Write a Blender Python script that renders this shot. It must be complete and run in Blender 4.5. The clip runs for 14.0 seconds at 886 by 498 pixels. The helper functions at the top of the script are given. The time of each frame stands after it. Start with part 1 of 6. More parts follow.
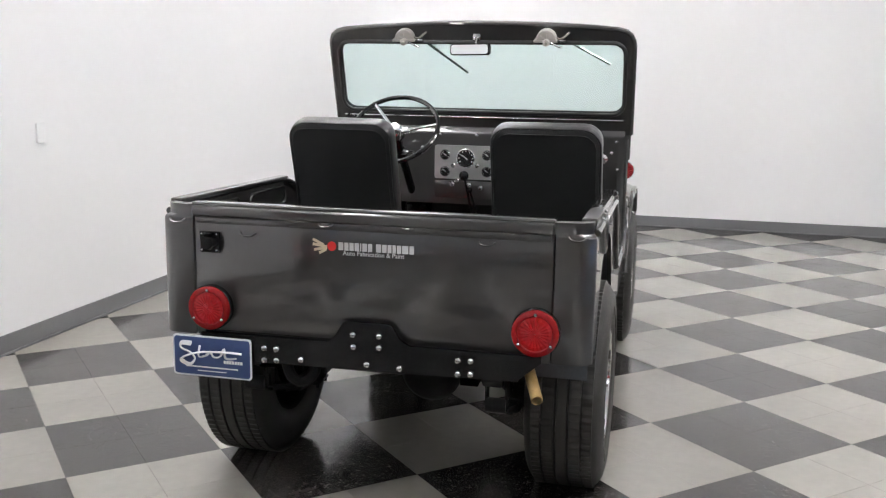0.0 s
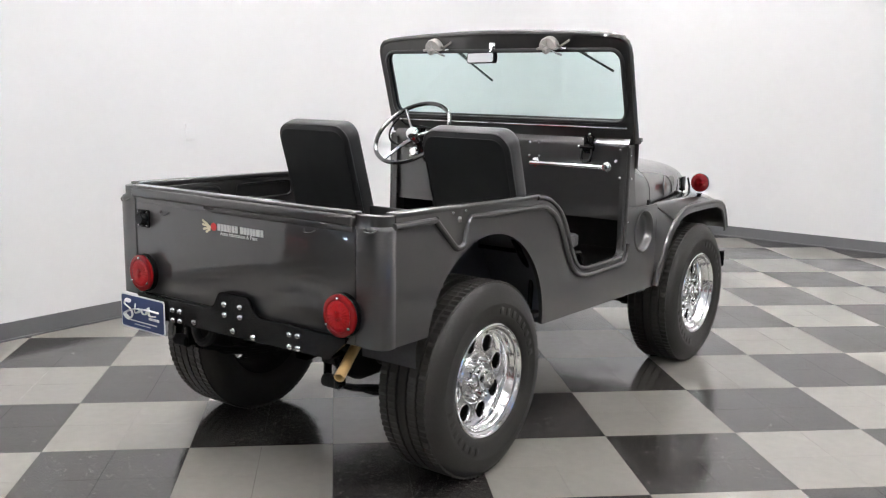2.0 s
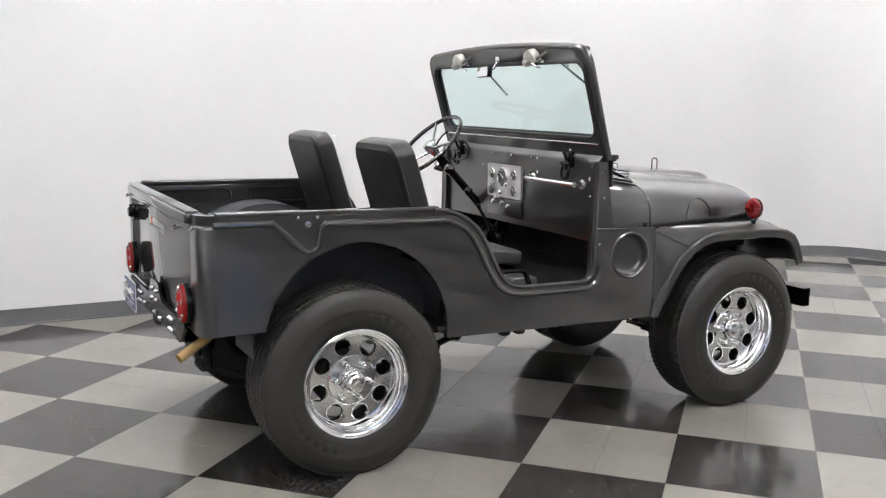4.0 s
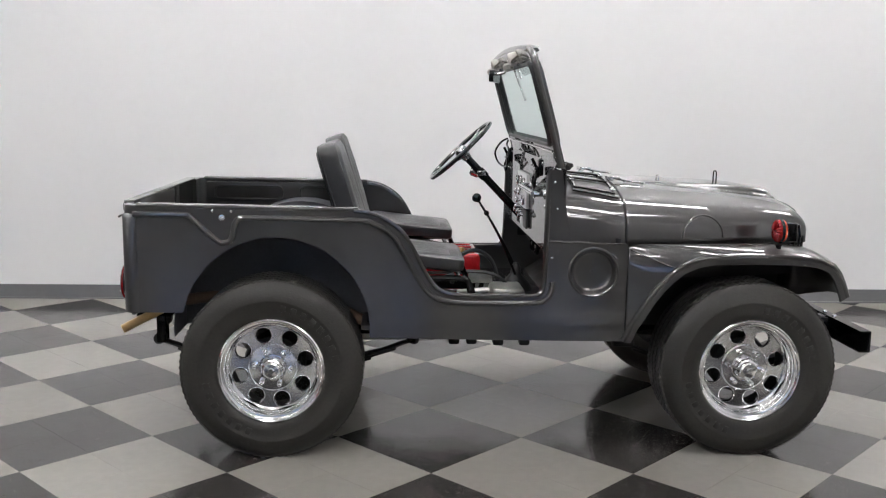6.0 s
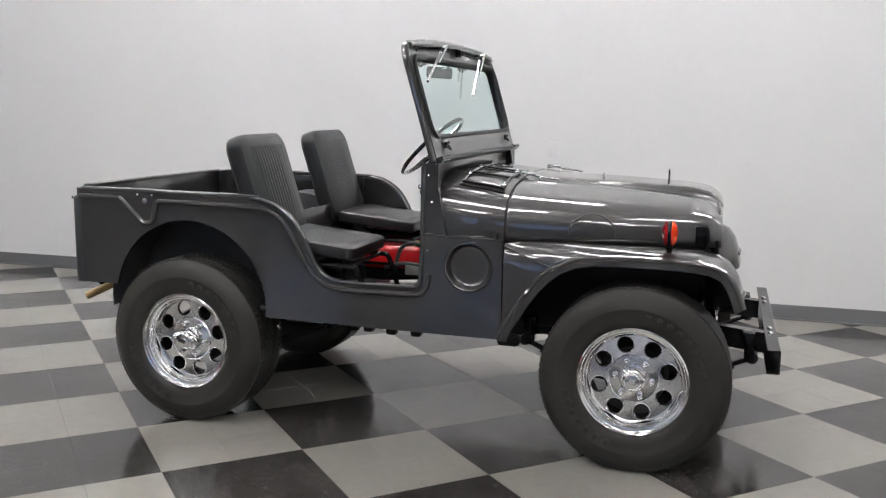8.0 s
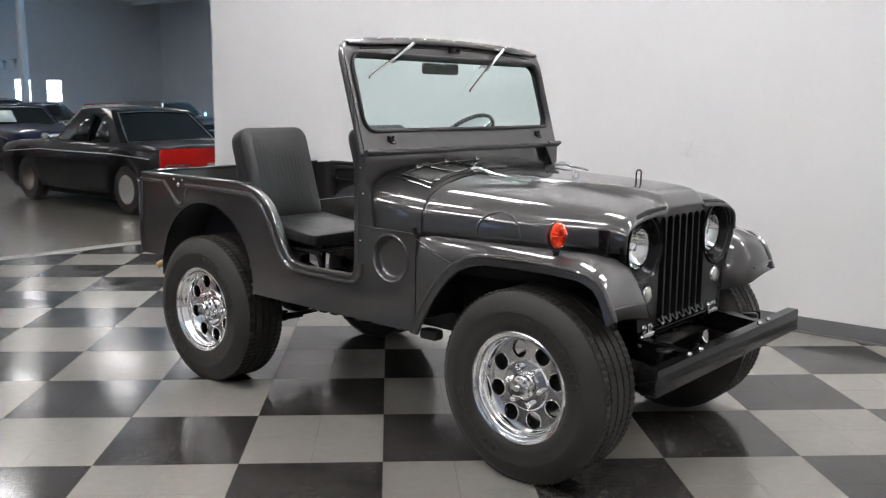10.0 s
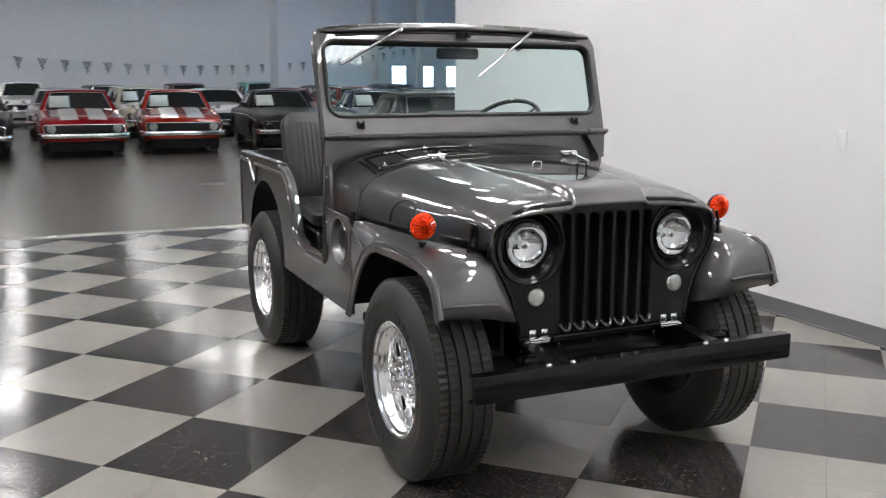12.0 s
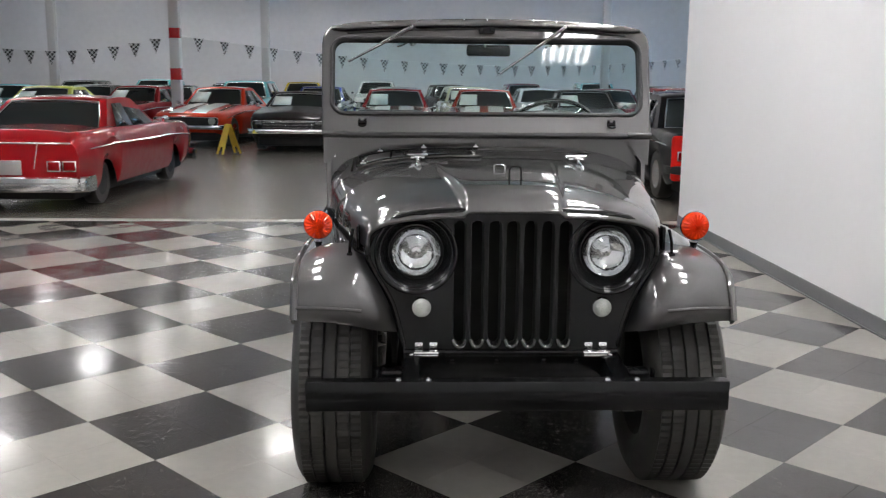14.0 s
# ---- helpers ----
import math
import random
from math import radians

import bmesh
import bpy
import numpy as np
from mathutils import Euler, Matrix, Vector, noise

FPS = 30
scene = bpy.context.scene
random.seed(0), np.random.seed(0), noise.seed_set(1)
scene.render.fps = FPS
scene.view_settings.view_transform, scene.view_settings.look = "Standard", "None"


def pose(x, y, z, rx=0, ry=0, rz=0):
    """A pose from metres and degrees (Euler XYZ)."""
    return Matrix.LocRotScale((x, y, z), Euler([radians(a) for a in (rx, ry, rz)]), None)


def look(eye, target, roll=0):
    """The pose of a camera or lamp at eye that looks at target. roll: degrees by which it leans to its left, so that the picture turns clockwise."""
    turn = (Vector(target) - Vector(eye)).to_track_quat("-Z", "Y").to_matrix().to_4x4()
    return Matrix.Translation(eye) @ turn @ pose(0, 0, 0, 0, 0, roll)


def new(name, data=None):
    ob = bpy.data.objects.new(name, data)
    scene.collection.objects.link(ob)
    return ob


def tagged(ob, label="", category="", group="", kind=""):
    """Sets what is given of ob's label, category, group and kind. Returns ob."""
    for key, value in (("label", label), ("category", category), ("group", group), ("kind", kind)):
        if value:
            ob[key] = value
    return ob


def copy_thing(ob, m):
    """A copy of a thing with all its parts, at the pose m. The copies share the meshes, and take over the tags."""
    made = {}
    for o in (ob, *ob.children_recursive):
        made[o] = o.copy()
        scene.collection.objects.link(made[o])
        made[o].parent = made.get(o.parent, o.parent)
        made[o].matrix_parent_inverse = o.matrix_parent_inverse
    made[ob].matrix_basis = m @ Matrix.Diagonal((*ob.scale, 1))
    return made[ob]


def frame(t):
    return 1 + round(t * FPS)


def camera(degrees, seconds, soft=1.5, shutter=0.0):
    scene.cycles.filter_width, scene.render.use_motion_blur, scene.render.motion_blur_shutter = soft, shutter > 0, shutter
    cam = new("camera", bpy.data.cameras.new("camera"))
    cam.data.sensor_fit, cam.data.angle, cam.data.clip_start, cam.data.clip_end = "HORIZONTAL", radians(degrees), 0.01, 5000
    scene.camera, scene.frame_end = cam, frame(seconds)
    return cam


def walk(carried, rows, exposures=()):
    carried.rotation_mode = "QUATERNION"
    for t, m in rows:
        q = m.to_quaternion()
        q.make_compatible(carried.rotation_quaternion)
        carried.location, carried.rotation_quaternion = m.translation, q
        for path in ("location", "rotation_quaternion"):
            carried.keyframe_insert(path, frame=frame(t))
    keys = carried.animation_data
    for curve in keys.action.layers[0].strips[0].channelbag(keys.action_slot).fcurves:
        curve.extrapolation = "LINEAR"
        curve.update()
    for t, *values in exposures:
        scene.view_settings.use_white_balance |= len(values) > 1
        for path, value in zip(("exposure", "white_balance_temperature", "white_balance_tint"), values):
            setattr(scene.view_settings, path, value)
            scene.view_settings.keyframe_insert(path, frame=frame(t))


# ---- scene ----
cam = camera(50.9, 14.0, soft=1.15, shutter=0.35)
PATH = [
    (0, (-3.513, -1.006, 1.559), (-1.605, -0.526, 1.199), 0.9),
    (0.5, (-3.464, -1.441, 1.56), (-1.622, -0.748, 1.205), 0.9),
    (1, (-3.35, -1.905, 1.554), (-1.561, -1.084, 1.204), 0.8),
    (1.5, (-3.171, -2.352, 1.547), (-1.476, -1.348, 1.201), 0.8),
    (2, (-2.933, -2.801, 1.557), (-1.37, -1.602, 1.212), 0.9),
    (2.5, (-2.622, -3.218, 1.55), (-1.192, -1.861, 1.215), 1.0),
    (3, (-2.251, -3.571, 1.563), (-0.998, -2.049, 1.225), 1.0),
    (3.2, (-2.097, -3.703, 1.571), (-0.905, -2.133, 1.233), 0.9),
    (5.3, (-0.134, -4.682, 1.553), (0.265, -2.745, 1.254), 1.1),
    (5.5, (0.041, -4.692, 1.555), (0.367, -2.742, 1.252), 1.0),
    (6, (0.572, -4.736, 1.565), (0.666, -2.763, 1.256), 0.9),
    (6.5, (1.017, -4.75, 1.551), (0.971, -2.774, 1.248), 0.8),
    (7, (1.541, -4.725, 1.556), (1.309, -2.763, 1.245), 0.5),
    (7.5, (2.015, -4.678, 1.544), (1.624, -2.741, 1.234), 0.5),
    (8, (2.492, -4.593, 1.533), (1.911, -2.704, 1.23), 0.6),
    (8.5, (2.976, -4.433, 1.528), (2.2, -2.615, 1.222), 0.9),
    (8.7, (3.155, -4.365, 1.545), (2.305, -2.582, 1.232), 0.9),
    (10.8, (4.828, -3.073, 1.533), (3.312, -1.809, 1.209), 0.4),
    (11, (4.941, -2.901, 1.554), (3.375, -1.701, 1.221), 0.4),
    (11.5, (5.237, -2.486, 1.551), (3.549, -1.469, 1.213), 0.2),
    (12, (5.448, -2.025, 1.554), (3.65, -1.222, 1.203), 0.1),
    (12.5, (5.587, -1.576, 1.547), (3.715, -0.964, 1.2), 0.2),
    (13, (5.674, -1.108, 1.547), (3.748, -0.699, 1.197), 0.3),
    (13.5, (5.691, -0.657, 1.529), (3.731, -0.451, 1.187), 0.3),
    (14, (5.679, -0.324, 1.546), (3.711, -0.269, 1.194), 0.5),
]
EXPOSURES = [(0, 0.2), (3, 0.22), (5.5, 0.02), (6.5, -0.08), (8.5, -0.14), (11, -0.08), (14, 0.02)]
walk(cam, [(t, look(eye, target, roll)) for t, eye, target, roll in PATH], EXPOSURES)

# ---- world and light ----
world = bpy.data.worlds.new("world")
scene.world = world
world.use_nodes = True
world.node_tree.nodes["Background"].inputs[0].default_value = (0.6, 0.7, 0.85, 1)
world.node_tree.nodes["Background"].inputs[1].default_value = 0.3
scene.view_settings.exposure = 0.0
TUBE_POWER, HALL_POWER, SKY_POWER, NORTH_POWER = 38.0, 22.0, 12.0, 11.0

# ---- materials ----


def material(name, color, rough=0.5, metal=0.0, coat=0.0, vary=0.12, scale=8.0, bump=0.0, bump_scale=60.0,
             emit=0.0, spec=0.5, stain=0.0, stain_color=(0.1, 0.1, 0.1), per_object=0.0, flecks=0.0, gloss_vary=0.1, coat_rough=0.04, coat_ior=1.5, edge=1.0):
    """A procedural surface: two scales of noise on colour and roughness, an optional fine relief and flecks."""
    m = bpy.data.materials.new(name)
    m.use_nodes = True
    nt = m.node_tree
    n, l = nt.nodes, nt.links
    b = n["Principled BSDF"]
    b.inputs["Metallic"].default_value = metal
    b.inputs["Coat Weight"].default_value = coat
    b.inputs["Coat Roughness"].default_value = coat_rough
    b.inputs["Coat IOR"].default_value = coat_ior
    b.inputs["Specular IOR Level"].default_value = spec
    b.inputs["Specular Tint"].default_value = (edge, edge, edge, 1)
    co = n.new("ShaderNodeTexCoord")
    big = n.new("ShaderNodeTexNoise")
    big.inputs["Scale"].default_value = scale
    big.inputs["Detail"].default_value = 5
    fine = n.new("ShaderNodeTexNoise")
    fine.inputs["Scale"].default_value = scale * 9
    fine.inputs["Detail"].default_value = 3
    l.new(co.outputs["Object"], big.inputs["Vector"])
    l.new(co.outputs["Object"], fine.inputs["Vector"])
    add = n.new("ShaderNodeMath")
    add.operation = "ADD"
    l.new(big.outputs["Fac"], add.inputs[0])
    l.new(fine.outputs["Fac"], add.inputs[1])
    ramp = n.new("ShaderNodeMapRange")
    ramp.inputs["From Min"].default_value = 0.6
    ramp.inputs["From Max"].default_value = 1.4
    ramp.inputs["To Min"].default_value = 1 - vary
    ramp.inputs["To Max"].default_value = 1 + vary
    l.new(add.outputs[0], ramp.inputs["Value"])
    value = ramp.outputs[0]
    if per_object:
        info = n.new("ShaderNodeObjectInfo")
        r2 = n.new("ShaderNodeMapRange")
        r2.inputs["To Min"].default_value = 1 - per_object
        r2.inputs["To Max"].default_value = 1 + per_object
        l.new(info.outputs["Random"], r2.inputs["Value"])
        mul = n.new("ShaderNodeMath")
        mul.operation = "MULTIPLY"
        l.new(value, mul.inputs[0])
        l.new(r2.outputs[0], mul.inputs[1])
        value = mul.outputs[0]
    mix = n.new("ShaderNodeMix")
    mix.data_type, mix.blend_type = "RGBA", "MULTIPLY"
    mix.inputs["Factor"].default_value = 1.0
    mix.inputs["A"].default_value = (*color, 1)
    l.new(value, mix.inputs["B"])
    out = mix.outputs["Result"]
    if stain:
        st = n.new("ShaderNodeTexNoise")
        st.inputs["Scale"].default_value = scale * 0.35
        st.inputs["Detail"].default_value = 8
        st.inputs["Roughness"].default_value = 0.7
        l.new(co.outputs["Object"], st.inputs["Vector"])
        sr = n.new("ShaderNodeMapRange")
        sr.inputs["From Min"].default_value = 0.52
        sr.inputs["From Max"].default_value = 0.75
        sr.inputs["To Max"].default_value = stain
        l.new(st.outputs["Fac"], sr.inputs["Value"])
        m2 = n.new("ShaderNodeMix")
        m2.data_type = "RGBA"
        m2.inputs["B"].default_value = (*stain_color, 1)
        l.new(sr.outputs[0], m2.inputs["Factor"])
        l.new(out, m2.inputs["A"])
        out = m2.outputs["Result"]
    if flecks:
        vo = n.new("ShaderNodeTexNoise")
        vo.inputs["Scale"].default_value = 75
        vo.inputs["Detail"].default_value = 2
        vo.inputs["Distortion"].default_value = 1.5
        l.new(co.outputs["Object"], vo.inputs["Vector"])
        vr = n.new("ShaderNodeMapRange")
        vr.inputs["From Min"].default_value = 0.63
        vr.inputs["From Max"].default_value = 0.72
        vr.inputs["To Max"].default_value = flecks
        l.new(vo.outputs["Fac"], vr.inputs["Value"])
        m3 = n.new("ShaderNodeMix")
        m3.data_type = "RGBA"
        m3.inputs["B"].default_value = (0.42, 0.41, 0.38, 1)
        l.new(vr.outputs[0], m3.inputs["Factor"])
        l.new(out, m3.inputs["A"])
        out = m3.outputs["Result"]
    l.new(out, b.inputs["Base Color"])
    rr = n.new("ShaderNodeMapRange")
    rr.inputs["From Min"].default_value = 0.3
    rr.inputs["From Max"].default_value = 0.7
    rr.inputs["To Min"].default_value = max(0.01, rough * (1 - gloss_vary))
    rr.inputs["To Max"].default_value = min(1.0, rough * (1 + gloss_vary))
    l.new(big.outputs["Fac"], rr.inputs["Value"])
    l.new(rr.outputs[0], b.inputs["Roughness"])
    if bump:
        bn = n.new("ShaderNodeTexNoise")
        bn.inputs["Scale"].default_value = bump_scale
        bn.inputs["Detail"].default_value = 4
        l.new(co.outputs["Object"], bn.inputs["Vector"])
        bp = n.new("ShaderNodeBump")
        bp.inputs["Strength"].default_value = bump
        bp.inputs["Distance"].default_value = 0.01
        l.new(bn.outputs["Fac"], bp.inputs["Height"])
        l.new(bp.outputs[0], b.inputs["Normal"])
    if emit:
        b.inputs["Emission Color"].default_value = (*color, 1)
        b.inputs["Emission Strength"].default_value = emit
    return m


def glass(name, tint, gloss=0.04):
    """A thin tinted pane: tinted see-through with a mirror gloss that grows at a slant."""
    m = bpy.data.materials.new(name)
    m.use_nodes = True
    nt = m.node_tree
    n, l = nt.nodes, nt.links
    n.remove(n["Principled BSDF"])
    t = n.new("ShaderNodeBsdfTransparent")
    t.inputs[0].default_value = (*tint, 1)
    g = n.new("ShaderNodeBsdfGlossy")
    g.inputs["Roughness"].default_value = 0.02
    f = n.new("ShaderNodeLayerWeight")
    f.inputs["Blend"].default_value = 0.5
    p = n.new("ShaderNodeMath")
    p.operation, p.inputs[1].default_value = "POWER", 4.0
    l.new(f.outputs["Facing"], p.inputs[0])
    q = n.new("ShaderNodeMath")
    q.operation, q.inputs[1].default_value, q.inputs[2].default_value = "MULTIPLY_ADD", 0.7, gloss
    l.new(p.outputs[0], q.inputs[0])
    mx = n.new("ShaderNodeMixShader")
    l.new(q.outputs[0], mx.inputs[0])
    l.new(t.outputs[0], mx.inputs[1])
    l.new(g.outputs[0], mx.inputs[2])
    l.new(mx.outputs[0], n["Material Output"].inputs[0])
    return m


M_PAINT = material("grey_paint", (0.072, 0.0695, 0.0682), 0.42, 0.85, coat=1.0, coat_rough=0.02, coat_ior=1.75, edge=0.5, vary=0.04, scale=3, gloss_vary=0.05)
# inner faces of the tub, darker and less metallic than the body
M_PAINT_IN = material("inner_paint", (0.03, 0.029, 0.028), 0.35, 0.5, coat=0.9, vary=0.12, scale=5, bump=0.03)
M_MATTE = material("grille_paint", (0.009, 0.009, 0.0092), 0.34, 0.0, spec=0.3, vary=0.1, scale=6, bump=0.02)
M_BLACK = material("black_enamel", (0.005, 0.005, 0.0053), 0.2, 0.0, spec=0.26, vary=0.2, scale=9, bump=0.03)
M_UNDER = material("undercoat", (0.010, 0.010, 0.010), 0.7, spec=0.25, vary=0.35, scale=14, bump=0.3)
M_WELL = material("wheel_well_paint", (0.062, 0.063, 0.070), 0.40, spec=0.4, vary=0.2, scale=9, bump=0.08)
# near-black that carries the shade of deep hollows in its colour
M_DARK = material("hollow_shade_black", (0.006, 0.006, 0.006), 0.8, vary=0.2)
M_RUBBER = material("tyre_rubber", (0.029, 0.0268, 0.0242), 0.52, spec=0.35, vary=0.2, scale=10, bump=0.12, bump_scale=150, stain=0.5, stain_color=(0.042, 0.038, 0.031))
M_GASKET = material("gasket_rubber", (0.012, 0.012, 0.012), 0.5, vary=0.15)
M_CHROME = material("polished_alloy", (0.9, 0.9, 0.9), 0.13, 1.0, vary=0.04, scale=12, bump=0.045, bump_scale=24, gloss_vary=0.5)
M_STEEL = material("bright_steel", (0.7, 0.7, 0.7), 0.16, 1.0, vary=0.12, scale=30)
M_DULL = material("dull_steel", (0.45, 0.44, 0.41), 0.4, 1.0, vary=0.25, scale=25)
M_VINYL = material("black_vinyl", (0.017, 0.0168, 0.0175), 0.33, vary=0.15, scale=12, bump=0.12, bump_scale=220)
M_VINYL_BACK = material("black_seat_back", (0.007, 0.007, 0.0073), 0.55, vary=0.15, scale=12, bump=0.1, bump_scale=220)
M_RED_LENS = material("red_lens", (0.22, 0.002, 0.004), 0.24, coat=0.12, vary=0.15, scale=40, spec=0.3)
M_AMBER = material("amber_lens", (0.82, 0.042, 0.004), 0.14, coat=0.3, vary=0.12, scale=40, spec=0.4)
M_GLOSS = material("gloss_black", (0.006, 0.006, 0.0065), 0.12, coat=1.0, vary=0.15)
M_ZINC = material("grey_cast_zinc", (0.42, 0.40, 0.37), 0.42, 0.55, vary=0.15, scale=30, bump=0.1)
M_CLEAR_LENS = material("ribbed_lens", (0.46, 0.48, 0.45), 0.16, 0.25, coat=0.7, vary=0.15, scale=40, bump=0.5, bump_scale=110)
M_REFLECT = material("headlight_bowl", (0.82, 0.83, 0.84), 0.07, 1.0, vary=0.08, scale=25, bump=0.12, bump_scale=40)
M_TAN = material("tan_pipe_paint", (0.42, 0.27, 0.11), 0.5, vary=0.2, scale=25)
M_RUST = material("rusty_pipe", (0.09, 0.055, 0.035), 0.75, 0.3, vary=0.3, scale=20, bump=0.2)
M_REDPAINT = material("red_enamel", (0.42, 0.012, 0.015), 0.25, coat=0.6, vary=0.1)
M_TAN_HOSE = material("grey_brown_hose", (0.16, 0.145, 0.125), 0.5, vary=0.15)
M_BRASS = material("brass", (0.55, 0.42, 0.18), 0.3, 1.0)
M_WHITE = material("white_print", (0.75, 0.75, 0.74), 0.45, vary=0.05)
M_PRINT = material("silver_print", (0.6, 0.6, 0.6), 0.4, vary=0.05)
M_REDPRINT = material("red_print", (0.6, 0.02, 0.02), 0.4, vary=0.05)
M_BLUE = material("blue_plate", (0.03, 0.055, 0.16), 0.4, vary=0.08)
M_GAUGE = material("brushed_panel", (0.55, 0.55, 0.54), 0.32, 0.8, vary=0.08, scale=40)
M_DIAL = material("dial_black", (0.012, 0.012, 0.013), 0.2, coat=0.6, vary=0.1)
M_GLASS = glass("tinted_glass", (0.76, 0.9, 0.885))
M_LENS = glass("clear_lens_glass", (0.96, 0.97, 0.97))
M_MIRROR = material("mirror", (0.85, 0.87, 0.88), 0.03, 1.0, vary=0.01)
M_WALL = material("white_wall_paint", (0.82, 0.815, 0.815), 0.6, vary=0.012, scale=1.5, bump=0.04, bump_scale=120, stain=0.03, stain_color=(0.6, 0.6, 0.6))
M_BASE = material("grey_vinyl_base", (0.15, 0.15, 0.155), 0.42, vary=0.06, scale=4)
M_TILE_L = material("light_tile", (0.268, 0.255, 0.228), 0.165, spec=0.5, vary=0.06, scale=2.2, stain=0.35, stain_color=(0.2, 0.19, 0.165), per_object=0.05, gloss_vary=0.45, bump=0.018, bump_scale=14)
M_TILE_D = material("dark_tile", (0.040, 0.0357, 0.0335), 0.145, spec=0.5, vary=0.25, scale=4, per_object=0.2, flecks=0.32, gloss_vary=0.5, bump=0.018, bump_scale=14)
M_GROUT = material("tile_joint", (0.06, 0.058, 0.055), 0.8)
M_CONCRETE = material("polished_concrete", (0.128, 0.115, 0.096), 0.26, spec=0.34, vary=0.05, scale=0.25, gloss_vary=0.06)
M_STRIPE = material("pale_floor_edge", (0.42, 0.41, 0.38), 0.25, vary=0.12, scale=3)
M_HALL = material("hall_wall_paint", (0.82, 0.81, 0.82), 0.75, vary=0.05, scale=0.4)
M_CEIL = material("ceiling_deck", (0.88, 0.88, 0.88), 0.8, vary=0.08, scale=0.5)
M_COLUMN = material("column_paint", (0.62, 0.6, 0.58), 0.55, vary=0.06)
M_HOUSING = material("lamp_housing", (0.7, 0.7, 0.7), 0.5)
M_TUBE = material("lamp_tube", (1.0, 0.99, 1.0), 0.4, vary=0.0, emit=TUBE_POWER)
M_RED_INNER = material("red_lens_middle", (0.34, 0.002, 0.004), 0.2, coat=0.1, vary=0.3, scale=60, spec=0.35)
M_TUBE_HALL = material("hall_lamp_tube", (1.0, 0.985, 0.985), 0.4, vary=0.0, emit=HALL_POWER)
M_SKY_SOUTH = material("south_daylight_beyond", (0.46, 0.64, 1.0), 0.9, vary=0.05, scale=0.3, emit=0.8)
# blue fill glow behind the made-up north windows
M_FILL_NORTH = material("north_blue_fill", (0.38, 0.68, 1.0), 0.9, vary=0.05, scale=0.3, emit=NORTH_POWER)
M_SKY = material("daylight_beyond", (0.72, 0.83, 1.0), 0.9, vary=0.05, scale=0.3, emit=SKY_POWER)

# ---- shape helpers ----


def part(name, bm, mat, parent=None, label="", matrix=None, sharp=35.0):
    """One mesh object from a bmesh, under a thing or a part."""
    bmesh.ops.recalc_face_normals(bm, faces=bm.faces[:])
    me = bpy.data.meshes.new(name)
    bm.to_mesh(me)
    bm.free()
    me.materials.append(mat)
    me.shade_smooth()
    me.set_sharp_from_angle(angle=radians(sharp))
    return place(name, me, parent, label, matrix)


def place(name, me, parent=None, label="", matrix=None):
    ob = new(name, me)
    if parent is not None:
        ob.parent = parent
    if matrix is not None:
        ob.matrix_basis = matrix
    if label:
        ob["label"] = label
    return ob


def thing(name, label, category, matrix=None, group="", kind=""):
    ob = new(name)
    ob.empty_display_size = 0.1
    if matrix is not None:
        ob.matrix_basis = matrix
    return tagged(ob, label, category, group, kind)


def box(bm, c, s, bevel=0.004, m=None, seg=2):
    """A bevelled block of size s about c, then turned by m."""
    r = bmesh.ops.create_cube(bm, size=1.0)
    for v in r["verts"]:
        v.co = Vector((v.co.x * s[0] + c[0], v.co.y * s[1] + c[1], v.co.z * s[2] + c[2]))
    vs = r["verts"]
    if bevel:
        es = {e for v in vs for e in v.link_edges}
        k = bmesh.ops.bevel(bm, geom=list(es), offset=min(bevel, 0.45 * min(s)), segments=seg, affect="EDGES", profile=0.5)
        vs = list({v for f in k["faces"] for v in f.verts} | {v for v in vs if v.is_valid})
    if m is not None:
        bmesh.ops.transform(bm, matrix=m, verts=vs)
    return bm


def tube(bm, pts, r, seg=8, closed=False, flat=1.0):
    """A round bar along points; r is one radius or one for each point."""
    pts = [Vector(p) for p in pts]
    n = len(pts)
    rs = r if isinstance(r, (list, tuple)) else [r] * n
    rings, side = [], None
    for i, p in enumerate(pts):
        a = pts[(i - 1) % n] if closed or i else p
        b = pts[(i + 1) % n] if closed or i < n - 1 else p
        d = (b - a).normalized()
        if side is None:
            side = d.orthogonal().normalized()
        side = (side - d * side.dot(d)).normalized()
        up = d.cross(side)
        rings.append([bm.verts.new(p + rs[i] * (math.cos(k * math.tau / seg) * side + flat * math.sin(k * math.tau / seg) * up)) for k in range(seg)])
    for i in range(n if closed else n - 1):
        a, b = rings[i], rings[(i + 1) % n]
        for k in range(seg):
            bm.faces.new((a[k], a[(k + 1) % seg], b[(k + 1) % seg], b[k]))
    if not closed:
        bm.faces.new(rings[0][::-1])
        bm.faces.new(rings[-1])
    return bm


def lathe(bm, profile, m=None, seg=32, caps=True, rib=0.0):
    """Turns (radius, height) pairs about z, then places them by m; rib presses every other step in."""
    m = m or Matrix()
    rings = []
    for r, h in profile:
        rings.append([bm.verts.new(m @ Vector((r * math.cos(k * math.tau / seg), r * math.sin(k * math.tau / seg), h * (1 - rib * (k % 2))))) for k in range(seg)])
    for a, b in zip(rings, rings[1:]):
        for k in range(seg):
            bm.faces.new((a[k], a[(k + 1) % seg], b[(k + 1) % seg], b[k]))
    if caps:
        bm.faces.new(rings[0][::-1])
        bm.faces.new(rings[-1])
    return bm


def loft(bm, rows, closed=False):
    """A skin through rows of points, each of the same length."""
    vs = [[bm.verts.new(p) for p in row] for row in rows]
    for a, b in zip(vs, vs[1:]):
        k = len(a)
        for i in range(k if closed else k - 1):
            bm.faces.new((a[i], a[(i + 1) % k], b[(i + 1) % k], b[i]))
    return vs


